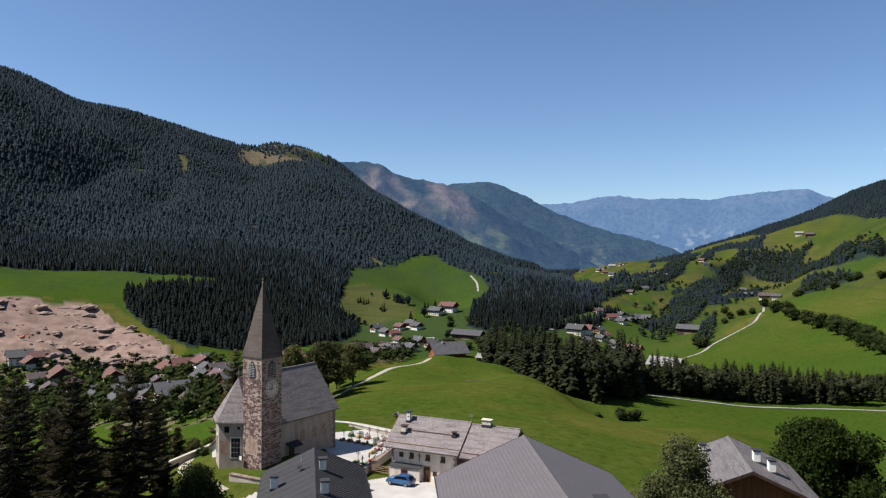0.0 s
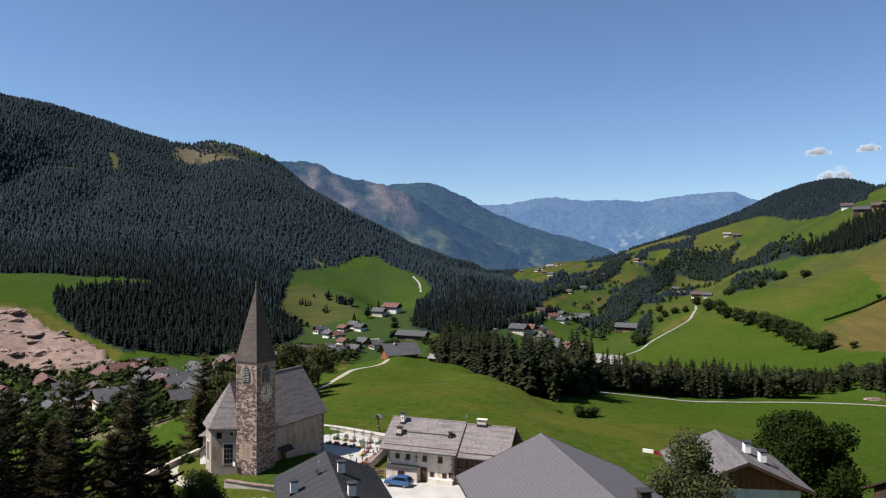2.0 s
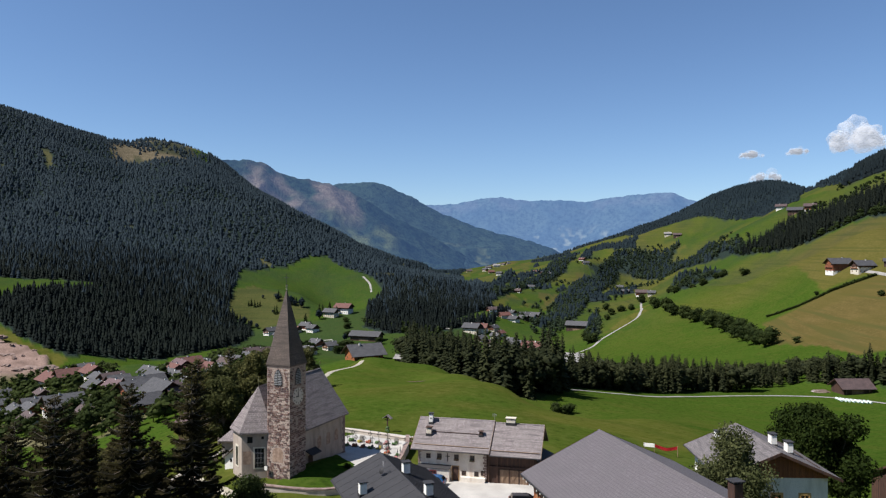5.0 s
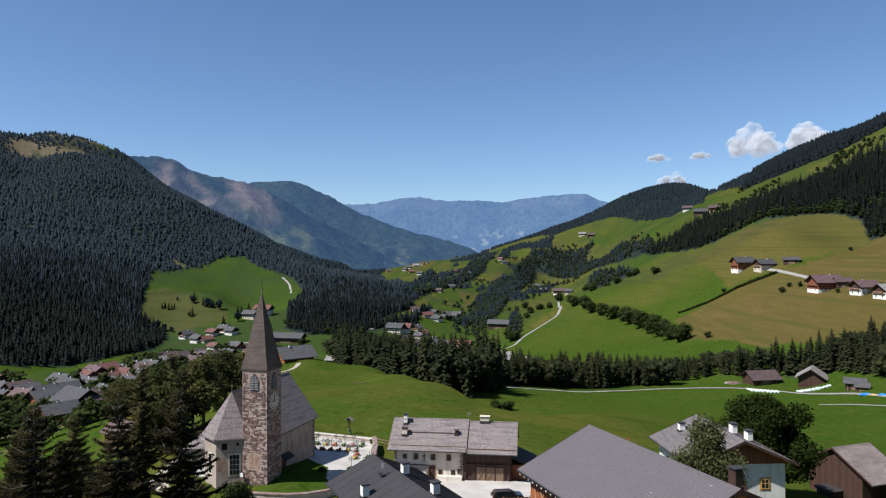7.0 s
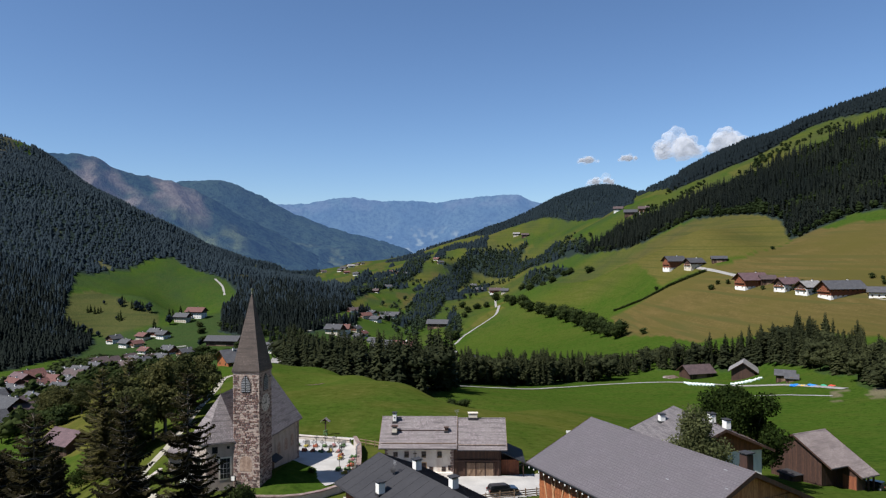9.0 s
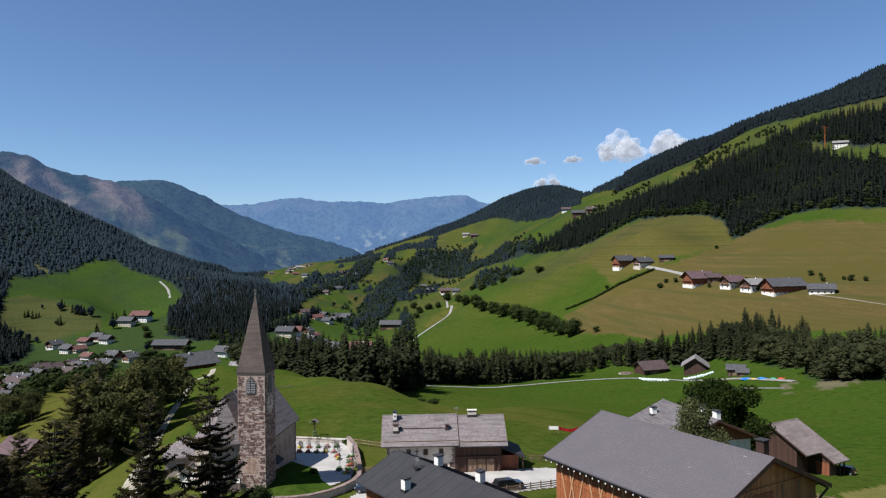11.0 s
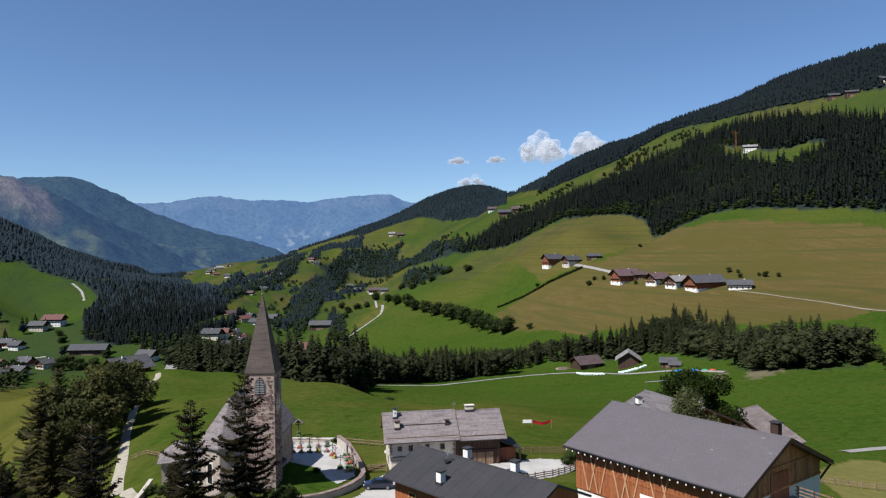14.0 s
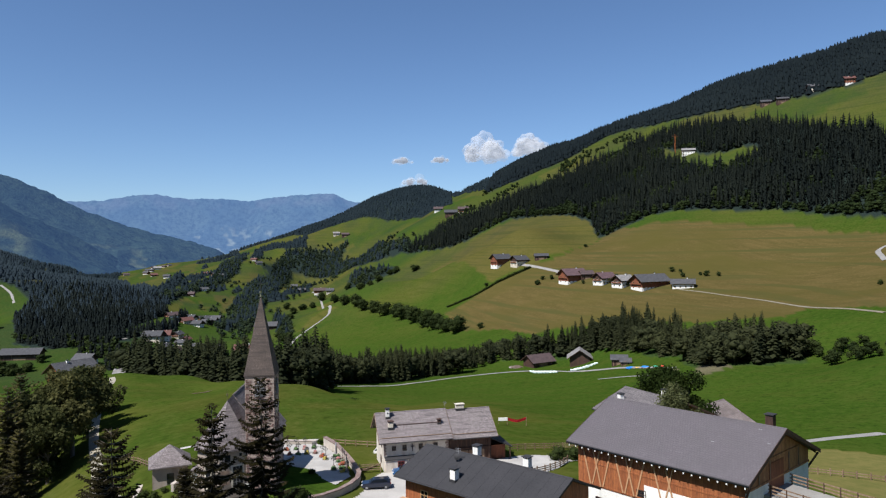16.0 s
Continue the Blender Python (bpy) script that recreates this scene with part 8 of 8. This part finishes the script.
for gx, gy, gh in ((-42, 66, 5), (-39, 56, 4.5), (-38, 84, 5), (-49, 52, 5)):
    big_broadleaf("bush", gx, gy, gh, 0.95, 3000, int(gy), M_WALNUT, "leafy bush at the foot of the grove", 0.8, leaf=0.028)



# ---------------------------------------------------------------- churchyard
def grave(x, y, yaw, kind, flowers, group="graves of the churchyard"):
    o = thing("grave", x, y, height(x, y) + 0.12, yaw, {0: "grave with a black iron cross and flowers", 1: "grave with a pale headstone and flowers"}[kind], "grave", group)
    border = bmesh.new()
    box(-0.5, 0.5, -1.5, -1.4, -0.1, 0.16, border)
    box(-0.5, 0.5, 0.0, 0.1, -0.1, 0.16, border)
    box(-0.5, -0.4, -1.4, 0.0, -0.1, 0.16, border)
    box(0.4, 0.5, -1.4, 0.0, -0.1, 0.16, border)
    part("border", border, M_ROAD, o)
    part("soil", box(-0.4, 0.4, -1.4, 0.0, -0.1, 0.1), M_SOIL, o)
    if kind == 0:
        part("stone_foot", box(-0.2, 0.2, -0.1, 0.15, 0, 0.5, bevel=0.03), M_CORNER, o)
        bm = rod((0, 0, 0.4), (0, 0, 2.1), 0.045, 0.04, 6)
        beam((-0.44, 0, 1.6), (0.44, 0, 1.6), 0.07, 0.06, bm)
        for sx in (-1, 1):
            beam((0, 0, 1.95), (sx * 0.4, 0, 1.62), 0.045, 0.04, bm)
            beam((0, 0, 1.25), (sx * 0.4, 0, 1.58), 0.045, 0.04, bm)
        part("iron_cross", bm, M_SEAM, o, "black wrought iron cross")
    else:
        part("headstone", prism([(-0.4, 0), (0.4, 0), (0.4, 0.85), (0.2, 1.1), (-0.2, 1.1), (-0.4, 0.85)], "y", 0.0, 0.18), M_ROAD, o)
    rng = random.Random(int(x * 31 + y * 17))
    bm = bmesh.new()
    for _ in range(7):
        r = rng.uniform(0.16, 0.3)
        bmesh.ops.create_icosphere(bm, subdivisions=1, radius=r, matrix=Matrix.Translation((rng.uniform(-.26, .26), rng.uniform(-1.15, -.2), 0.08 + r * rng.uniform(.3, 1.3))))
    for v in bm.verts:
        v.co += Vector((rng.uniform(-.07, .07), rng.uniform(-.07, .07), rng.uniform(-.06, .09)))
    part("flower_bed", bm, flowers, o)


M_SOIL = noisy("grave_soil", (0.05, 0.04, 0.03), (0.04, 0.07, 0.025), 0.95, 3, 16)
BLOOMS = [noisy("red_blooms", (0.42, 0.03, 0.03), (0.07, 0.12, 0.03), 0.8, 9, 30), noisy("yellow_blooms", (0.50, 0.32, 0.03), (0.07, 0.12, 0.03), 0.8, 9, 30),
          noisy("pink_blooms", (0.45, 0.13, 0.17), (0.07, 0.12, 0.03), 0.8, 9, 30), noisy("leafy_plants", (0.04, 0.09, 0.02), (0.08, 0.13, 0.04), 0.8, 9, 30)]
for i in range(6):
    grave(1.6 + 1.45 * i, 22.3 + 0.12 * i, -8, 1 if i == 4 else 0, BLOOMS[(3, 0, 0, 3, 1, 2)[i]])
for i in range(6):
    grave(1.2 + 1.6 * i, 26.6 + 0.1 * i, -8, 1 if i in (1, 5) else 0, BLOOMS[(3, 1, 0, 3, 2, 3)[i]])
for gx, gy, kind, tone in ((9.6, 19.6, 0, 0), (9.9, 17.4, 0, 1), (10.2, 10.6, 0, 3), (12.5, 18.2, 1, 3), (12.5, 16.3, 0, 2), (12.5, 14.4, 0, 3), (12.4, 12.4, 1, 0), (12.2, 10.4, 0, 3), (12.0, 8.4, 0, 1)):
    grave(gx, gy, -12 if gx < 11 else -84, kind, BLOOMS[tone])


def memorial_table(x, y):
    o = thing("stone_slab", x, y, height(x, y) + 0.1, -10, "grey upright memorial slab by the wall", "memorial")
    part("slab", box(-0.1, 0.1, -0.9, 0.9, 0, 1.6, bevel=0.03), M_LOUVRE, o)
    part("foot", box(-0.25, 0.25, -1.0, 1.0, -0.2, 0.12, bevel=0.03), M_ROAD, o)


memorial_table(12.2, 21.2)


def wayside_cross():
    x, y = 4.4, 39.3
    o = thing("wayside_cross", x, y, height(x, y), -12, "dark wooden wayside cross under a small gabled roof", "wayside cross")
    part("post", box(-0.11, 0.11, -0.09, 0.09, -0.4, 3.3, bevel=0.02), M_WOOD_DARK, o)
    part("cross_bar", box(-0.6, 0.6, -0.12, -0.03, 2.35, 2.5), M_WOOD_DARK, o)
    part("roof", prism([(-0.95, 2.75), (0, 3.45), (0.95, 2.75), (0.95, 2.65), (0, 3.33), (-0.95, 2.65)], "y", -0.45, 0.45), M_SHINGLE, o)
    part("back_board", prism([(-0.75, 2.75), (0.75, 2.75), (0, 3.3)], "y", 0.02, 0.06), M_WOOD_DARK, o)
    bm = bmesh.new()
    rng = random.Random(2)
    for _ in range(12):
        bmesh.ops.create_icosphere(bm, subdivisions=1, radius=rng.uniform(.12, .25), matrix=Matrix.Translation((rng.uniform(-.35, .35), rng.uniform(-.35, .2), rng.uniform(.1, 1.0))))
    part("climbing_plant", bm, BLOOMS[3], o)


wayside_cross()
build_road("church_lane", 1.7, [(-14, 38), (-8.5, 39.6), (-2.6, 40.4), (2.5, 40.2), (6.5, 39), (9.8, 36.6), (11.2, 33)], M_GRAVEL, 0.1, "pale gravel lane behind the churchyard wall")
for bx, by, bh, bw in ((6.3, 7.2, 1.7, 1.3), (10.9, 30.6, 1.2, 1.6)):
    one_plant("bush", bx, by, bh, BROAD_FINE[int(bx) % 5], M_WALNUT, "dark clipped shrub in the churchyard", "bush", bw, bx, 0.2, "shrubs of the churchyard", 0.15)
build_flat("lawn", [(-1, -3.2), (4, -3.2), (8, -1.4), (10.5, 1.2), (9, 2.2), (7.7, 4.2), (6.7, 9.8), (4.6, 11.6), (2.4, 14), (1.2, 2), (-1, -1)], M_GROUND, 0.17, "short grass round the foot of the church", "lawn", step=0.25)
build_road("church_path", 1.9, [(-2, -6.5), (-9, -5.4), (-15, -3), (-19.5, 3), (-20.5, 10), (-22, 16), (-24, 20)], M_PATH, 0.07, "gravel path round the church hill")


# ---------------------------------------------------------------- fences
def fence(line, label, posts=2.2, rails=(0.45, 0.95), high=1.15, mat=None):
    pts = [Vector((x, y)) for x, y in line]
    o = thing("fence", pts[0].x, pts[0].y, 0, 0, label, "fence")
    m = mat or M_WOOD_GREY
    last = None
    for a, b in zip(pts, pts[1:]):
        n = max(1, round((b - a).length / posts))
        for i in range(n + (1 if b is pts[-1] else 0)):
            p = a + (b - a) * i / n
            z = height(p.x, p.y)
            q = Vector((p.x - pts[0].x, p.y - pts[0].y, z))
            part("post", box(q.x - 0.07, q.x + 0.07, q.y - 0.07, q.y + 0.07, z - 0.4, z + high), m, o)
            if last is not None:
                for r in rails:
                    part("rail", beam(last + Vector((0, 0, r)), q + Vector((0, 0, r)), 0.06, 0.13), m, o)
            last = q
    return o


fence([(11.4, 29.5), (16.5, 25.5), (22, 21.5), (30, 18.5)], "weathered post and rail fence behind the churchyard")
fence([(38.5, 13), (45, 14.5), (53, 15.5), (58, 14)], "weathered wooden rail fence by the farmyard", 1.8, (0.35, 0.7, 1.05))
fence([(29.5, -6.6), (35.5, -5.0), (40.5, -2.8), (44.5, 0.0), (47.5, 3.2)], "weathered plank fence at the edge of the yard", 1.8, (0.3, 0.6, 0.9))
fence([(-27, 43), (-24, 42), (-21, 36), (-18, 27)], "old wooden rail fence beside the footpath", 2.0, (0.45, 0.9))
fence([(77, -6), (82, -9), (88, -13), (94, -18)], "wooden rail fence beside the guest house", 2.0, (0.4, 0.8))


def gate():
    o = thing("wooden_gate", 13.6, 7.6, height(14, 7.6) + 0.15, -8, "low wooden gate between churchyard wall and house", "gate")
    for x in (0.1, 3.4):
        part("post", box(x - 0.08, x + 0.08, -0.08, 0.08, -0.3, 1.3), M_WOOD_GREY, o)
    for z in (0.25, 0.55, 0.85, 1.1):
        part("board", box(0.2, 3.3, -0.03, 0.03, z, z + 0.1), M_WOOD_GREY, o)
    part("brace", beam((0.25, -0.05, 0.25), (3.25, -0.05, 1.15), 0.04, 0.1), M_WOOD_GREY, o)


gate()


def garden_bed():
    o = thing("garden_bed", 18.5, 19.0, height(18.5, 19) + 0.1, -25, "vegetable bed framed with pale boards", "garden bed")
    part("soil", box(0, 5, 0, 2.2, -0.3, 0.15), M_SOIL, o)
    for b in ((-0.1, 5.1, -0.1, 0.0), (-0.1, 5.1, 2.2, 2.3), (-0.1, 0.0, 0, 2.2), (5.0, 5.1, 0, 2.2)):
        part("board", box(*b, -0.3, 0.3), M_WHITE, o)
    rng = random.Random(4)
    bm = bmesh.new()
    for _ in range(40):
        bmesh.ops.create_icosphere(bm, subdivisions=1, radius=rng.uniform(.1, .25), matrix=Matrix.Translation((rng.uniform(.2, 4.8), rng.uniform(.2, 2), rng.uniform(.15, .4))))
    part("planting", bm, BLOOMS[3], o)


garden_bed()


def banner():
    x, y = 57.2, 51.3
    o = thing("banner", x, y, height(x, y), -14, "sagging red banner beside a white board on posts", "banner")
    part("board", box(-2.2, 0, -0.05, 0.05, 1.0, 1.75, bevel=0.01), M_WHITE, o)
    for px in (-2.1, -0.1, 4.4):
        part("post", box(px - 0.05, px + 0.05, -0.05, 0.05, -0.4, 1.8), M_WOOD_GREY, o)
    bm = bmesh.new()
    rows = []
    for i in range(13):
        t = i / 12
        sag = -0.45 * math.sin(math.pi * t)
        rows.append([bm.verts.new((0.05 + 4.3 * t, -0.06 + 0.12 * math.sin(9 * t), z + sag)) for z in (1.05, 1.7)])
    for a, b in zip(rows, rows[1:]):
        bm.faces.new((a[0], b[0], b[1], a[1]))
    bmesh.ops.solidify(bm, geom=list(bm.faces), thickness=0.02)
    part("cloth", bm, plain("red_cloth", (0.50, 0.012, 0.02), 0.7), o, "red cloth")


banner()


# ---------------------------------------------------------------- vehicles
def car(x, y, yaw, paint, label, estate=False, z=None):
    o = thing("car", x, y, (height(x, y) + 0.12) if z is None else z, yaw, label, "car")
    tail = -2.2 if estate else -1.98
    low = [(tail, 0.3), (2.0, 0.3), (2.06, 0.62), (1.9, 0.86), (0.98, 0.98), (tail + 0.1, 1.0), (tail - 0.03, 0.7)]
    bm = prism(low, "y", -0.85, 0.85)
    bmesh.ops.bevel(bm, geom=list(bm.edges), offset=0.07, segments=2, affect="EDGES")
    body = part("body", bm, paint, o)
    top = [(0.95, 0.97), (0.25, 1.42), (tail + (0.35 if estate else 0.75), 1.47), (tail + 0.1, 0.99)]
    bm = prism(top, "y", -0.74, 0.74)
    for v in bm.verts:
        if v.co.z > 1.3:
            v.co.y *= 0.84
    bmesh.ops.bevel(bm, geom=list(bm.edges), offset=0.05, segments=2, affect="EDGES")
    part("cabin", bm, paint, body)
    for s in (-1, 1):
        g = bmesh.new()
        a = [(0.78, 0.755, 1.02), (0.22, 0.665, 1.36), (tail + 0.75, 0.66, 1.40), (tail + 0.4, 0.755, 1.03)]
        vs = [g.verts.new((px, s * (py + 0.012), pz)) for px, py, pz in a]
        g.faces.new(vs if s < 0 else vs[::-1])
        bmesh.ops.solidify(g, geom=list(g.faces), thickness=0.02)
        part("side_window", g, M_GLASS, body)
    g = bmesh.new()
    vs = [g.verts.new(p) for p in ((0.93, -0.66, 1.03), (0.93, 0.66, 1.03), (0.33, 0.57, 1.41), (0.33, -0.57, 1.41))]
    g.faces.new(vs)
    bmesh.ops.solidify(g, geom=list(g.faces), thickness=-0.03)
    part("windscreen", g, M_GLASS, body)
    g = bmesh.new()
    vs = [g.verts.new(p) for p in ((tail + 0.1, 0.62, 1.05), (tail + 0.1, -0.62, 1.05), (tail + 0.42, -0.55, 1.4), (tail + 0.42, 0.55, 1.4))]
    g.faces.new(vs)
    bmesh.ops.solidify(g, geom=list(g.faces), thickness=-0.03)
    part("rear_window", g, M_GLASS, body)
    for px in (1.3, tail + 0.72):
        for s in (-1, 1):
            w = part("wheel", rod((px, s * 0.66, 0.31), (px, s * 0.88, 0.31), 0.31, 0.31, 16), M_TYRE, o)
            part("rim", rod((px, s * 0.87, 0.31), (px, s * 0.895, 0.31), 0.19, 0.17, 10), M_LOUVRE, w)
    for s in (-1, 1):
        part("headlight", box(1.86, 2.03, s * 0.66 - 0.14, s * 0.66 + 0.14, 0.66, 0.8, bevel=0.02), M_WHITE, body)
        part("tail_light", box(tail - 0.04, tail + 0.06, s * 0.7 - 0.1, s * 0.7 + 0.1, 0.72, 0.95), M_BRICK_RED, body)
        part("mirror", box(0.62, 0.76, s * 0.84 - 0.09, s * 0.84 + 0.09, 0.98, 1.1, bevel=0.02), paint, body)
    part("bumper_plate", box(2.02, 2.06, -0.26, 0.26, 0.42, 0.53), M_WHITE, body)
    part("bumper_plate", box(tail - 0.05, tail - 0.01, -0.26, 0.26, 0.5, 0.61), M_WHITE, body)


def car_paint(name, color):
    m, nt, b = material(name, 0.3)
    b.inputs["Base Color"].default_value = (*color, 1)
    b.inputs["Coat Weight"].default_value = 0.8
    b.inputs["Metallic"].default_value = 0.35
    return m


M_TYRE = plain("tyre_rubber", (0.02, 0.02, 0.021), 0.8)
car(20.2, 4.0, 172, car_paint("mid_blue_paint", (0.03, 0.11, 0.27)), "blue small hatchback parked in the gravel yard")
car(14.7, 0.2, 168, car_paint("navy_paint", (0.008, 0.013, 0.032)), "dark blue estate car parked at the churchyard wall", True)
car(34.2, -3.6, 12, car_paint("black_paint", (0.012, 0.012, 0.014)), "black car parked by the yard fence", True)
car(101.5, 19.0, 130, car_paint("black_paint", (0.012, 0.012, 0.014)), "black car parked beside the timber hut", True)


# ---------------------------------------------------------------- round the lower farm
def bale(x, y, mat, group):
    z = height(x, y)
    bm = rod((0, -0.6, 0.6), (0, 0.6, 0.6), 0.62, 0.62, 14)
    bmesh.ops.bevel(bm, geom=[e for e in bm.edges], offset=0.08, segments=1, affect="EDGES")
    ob = part("wrapped_bale", bm, mat, None)
    ob.matrix_world = pose(x, y, z, 0, 0, random.uniform(-30, 60))
    tagged(ob, "hay bale wrapped in pale green film", "bale", group)


M_FILM = plain("pale_film", (0.62, 0.70, 0.64), 0.35)
random.seed(3)
for bx, by, bn in ((185, 308, 26), (207, 296, 22)):
    for i in range(bn):
        bale(bx + (i % 8) * 1.7 + random.uniform(-.3, .3), by - (i % 8) * 1.0 + (i // 8) * 2.2 + random.uniform(-.3, .3), M_FILM, "wrapped bales by the lower farm")


def tarp_heap(x, y, color, name, label, size):
    rng = random.Random(int(x * 7 + y))
    bm = bmesh.new()
    bmesh.ops.create_icosphere(bm, subdivisions=3, radius=1.0)
    for v in bm.verts:
        v.co *= 1 + 0.22 * noise.noise(v.co * 2.1 + Vector((x, y, 0)))
        v.co.z = max(v.co.z, -0.2) * (0.42 + 0.3 * noise.noise(v.co * 1.3 + Vector((y, x, 3))))
        v.co.x *= 1.6
    bmesh.ops.scale(bm, vec=(size, size, size), verts=bm.verts)
    ob = part("tarpaulin", bm, plain(name, color, 0.45), None)
    ob.matrix_world = pose(x, y, height(x, y), 0, 0, rng.uniform(-60, 30))
    tagged(ob, label, "heap")


tarp_heap(209, 236, (0.03, 0.19, 0.55), "blue_tarp", "heap under a bright blue tarpaulin", 1.9)
tarp_heap(209.5, 229, (0.55, 0.36, 0.05), "yellow_tarp", "small heap with a yellow cover", 1.1)
tarp_heap(210.5, 223, (0.03, 0.19, 0.55), "blue_tarp", "heap under a bright blue tarpaulin", 1.7)
tarp_heap(211.5, 216, (0.05, 0.30, 0.16), "green_tarp", "heap with a green cover", 1.1)
tarp_heap(212.5, 211, (0.48, 0.06, 0.03), "red_tarp", "red machine cover by the field", 1.2)
tarp_heap(185, 338, (0.13, 0.09, 0.065), "earth_heap", "heap of earth and timber beside the lane", 3.2)
build_flat("earth_patch", [(-16.5, 147.5), (-15, 150), (-12.6, 149.4), (-11, 150.4), (-9.6, 148.6), (-11.4, 146.8), (-13.8, 147.6)], noisy("bare_earth", (0.085, 0.042, 0.024), (0.060, 0.050, 0.020), 0.95, 0.6, 5), 0.12, "patch of bare brown earth in the meadow", "earth", step=0.7)


def crane(x, y):
    o = thing("crane", x, y, height(x, y), 20, "small orange building crane in a forest clearing", "crane")
    m = plain("crane_orange", (0.42, 0.13, 0.03), 0.5)
    bm = bmesh.new()
    for a, c in ((-.6, -.6), (.6, -.6), (.6, .6), (-.6, .6)):
        beam((a, c, -1), (a, c, 30), 0.25, 0.25, bm)
    for k in range(12):
        s = 1 if k % 2 else -1
        beam((-.6 * s, -.6, k * 2.5), (.6 * s, -.6, k * 2.5 + 2.5), 0.15, 0.15, bm)
        beam((.6, -.6 * s, k * 2.5), (.6, .6 * s, k * 2.5 + 2.5), 0.15, 0.15, bm)
    part("mast", bm, m, o)
    bm = beam((-9, 0, 30), (9, 0, 31.5), 0.7, 0.5)
    beam((0, 0, 30), (0, 0, 34), 0.4, 0.4, bm)
    beam((0, 0, 34), (8, 0, 31.5), 0.12, 0.12, bm)
    beam((0, 0, 34), (-8, 0, 30.2), 0.12, 0.12, bm)
    part("jib", bm, m, o)


crane(CRANE_SPOT[0], CRANE_SPOT[1])


def excavator(x, y, yaw):
    base = height(x, y) + float(pit(np.array([x]), np.array([y]), np.array([height(x, y)]))[0])
    o = thing("excavator", x, y, base, yaw, "orange tracked excavator working in the gravel pit", "excavator")
    for side in (-1, 1):
        part("track", prism([(-2.0, 0.2), (-1.7, 0.0), (1.7, 0.0), (2.0, 0.2), (2.0, 0.7), (1.7, 0.95), (-1.7, 0.95), (-2.0, 0.7)], "y", side * 1.3 - 0.3, side * 1.3 + 0.3), M_SEAM, o)
    part("body", box(-2.2, 1.0, -1.4, 1.4, 1.1, 2.5, bevel=0.12), M_DIGGER, o)
    cab = part("cab", box(0.2, 1.7, 0.1, 1.4, 1.3, 3.2, bevel=0.1), M_DIGGER, o)
    part("cab_window", box(1.69, 1.73, 0.25, 1.25, 2.0, 3.0), M_GLASS, cab)
    part("boom", beam((1.0, -0.4, 2.0), (4.2, -0.4, 5.0), 0.45, 0.6, beam((4.2, -0.4, 5.0), (6.4, -0.4, 4.4), 0.4, 0.5)), M_DIGGER, o)
    part("dipper", beam((6.3, -0.4, 4.5), (7.2, -0.4, 1.6), 0.35, 0.4), M_DIGGER, o)
    part("bucket", prism([(6.8, 1.7), (7.5, 1.6), (7.4, 0.6), (6.7, 0.3), (6.3, 0.9)], "y", -1.0, 0.2), M_SEAM, o)


M_DIGGER = plain("orange_machine_paint", (0.55, 0.12, 0.02), 0.45)
excavator(-596, 451, 20)


# ---------------------------------------------------------------- clouds
def cloud(az, el, wide, high, seed, label):
    """A small fair-weather cloud far beyond the ridge."""
    r = 4650
    a = math.radians(az)
    rng = random.Random(seed)
    bm = bmesh.new()
    for i in range(34):
        q = rng.uniform(-.8, .8)
        rad = high * rng.uniform(.16, .36) * (1.1 - 0.7 * abs(q))
        m = Matrix.Translation((q * wide / 2, rng.uniform(-.15, .15) * wide, rad * .6 + rng.uniform(0, .5) * high * (1 - q * q)))
        bmesh.ops.create_icosphere(bm, subdivisions=3, radius=rad, matrix=m)
    for v in bm.verts:
        n = noise.fractal(v.co * 0.02 + Vector((seed, 0, 0)), 1.0, 2.0, 4)
        v.co += v.normal * n * high * 0.16
    for f in bm.faces:
        f.smooth = True
    ob = part("cloud", bm, M_CLOUD if high > 100 else M_CLOUD_THIN, None)
    ob.matrix_world = pose(POLE_X + r * math.sin(a), POLE_Y + r * math.cos(a), 33 + r * math.tan(math.radians(el)), 0, 0, -az)
    tagged(ob, label, "cloud", "clouds over the ridge")


M_CLOUD = bpy.data.materials.new("cloud_white")
M_CLOUD.use_nodes = True
cloud_nodes = M_CLOUD.node_tree.nodes["Principled BSDF"]
cloud_nodes.inputs["Base Color"].default_value = (0.36, 0.35, 0.34, 1)
# slight emission brightens the clouds in place of light scattered inside them
cloud_nodes.inputs["Emission Color"].default_value = (0.86, 0.90, 1.0, 1)
cloud_nodes.inputs["Emission Strength"].default_value = 0.30
cloud_nodes.inputs["Roughness"].default_value = 1.0
cloud_nodes.inputs["Alpha"].default_value = 0.22
cloud_nodes.inputs["Subsurface Weight"].default_value = 0.0
M_CLOUD_THIN = M_CLOUD.copy()
M_CLOUD_THIN.name = "thin_cloud_white"
M_CLOUD_THIN.node_tree.nodes["Principled BSDF"].inputs["Alpha"].default_value = 0.12
cloud(21.04, 7.16, 311, 195, 860, "small white fair-weather cloud over the ridge")
cloud(24.65, 7.52, 273, 156, 938, "small white fair-weather cloud over the ridge")
cloud(14.15, 7.04, 175, 55, 712, "small white fair-weather cloud over the ridge")
cloud(17.31, 7.10, 156, 51, 780, "small white fair-weather cloud over the ridge")
cloud(15.24, 5.19, 241, 78, 736, "small white fair-weather cloud over the ridge")
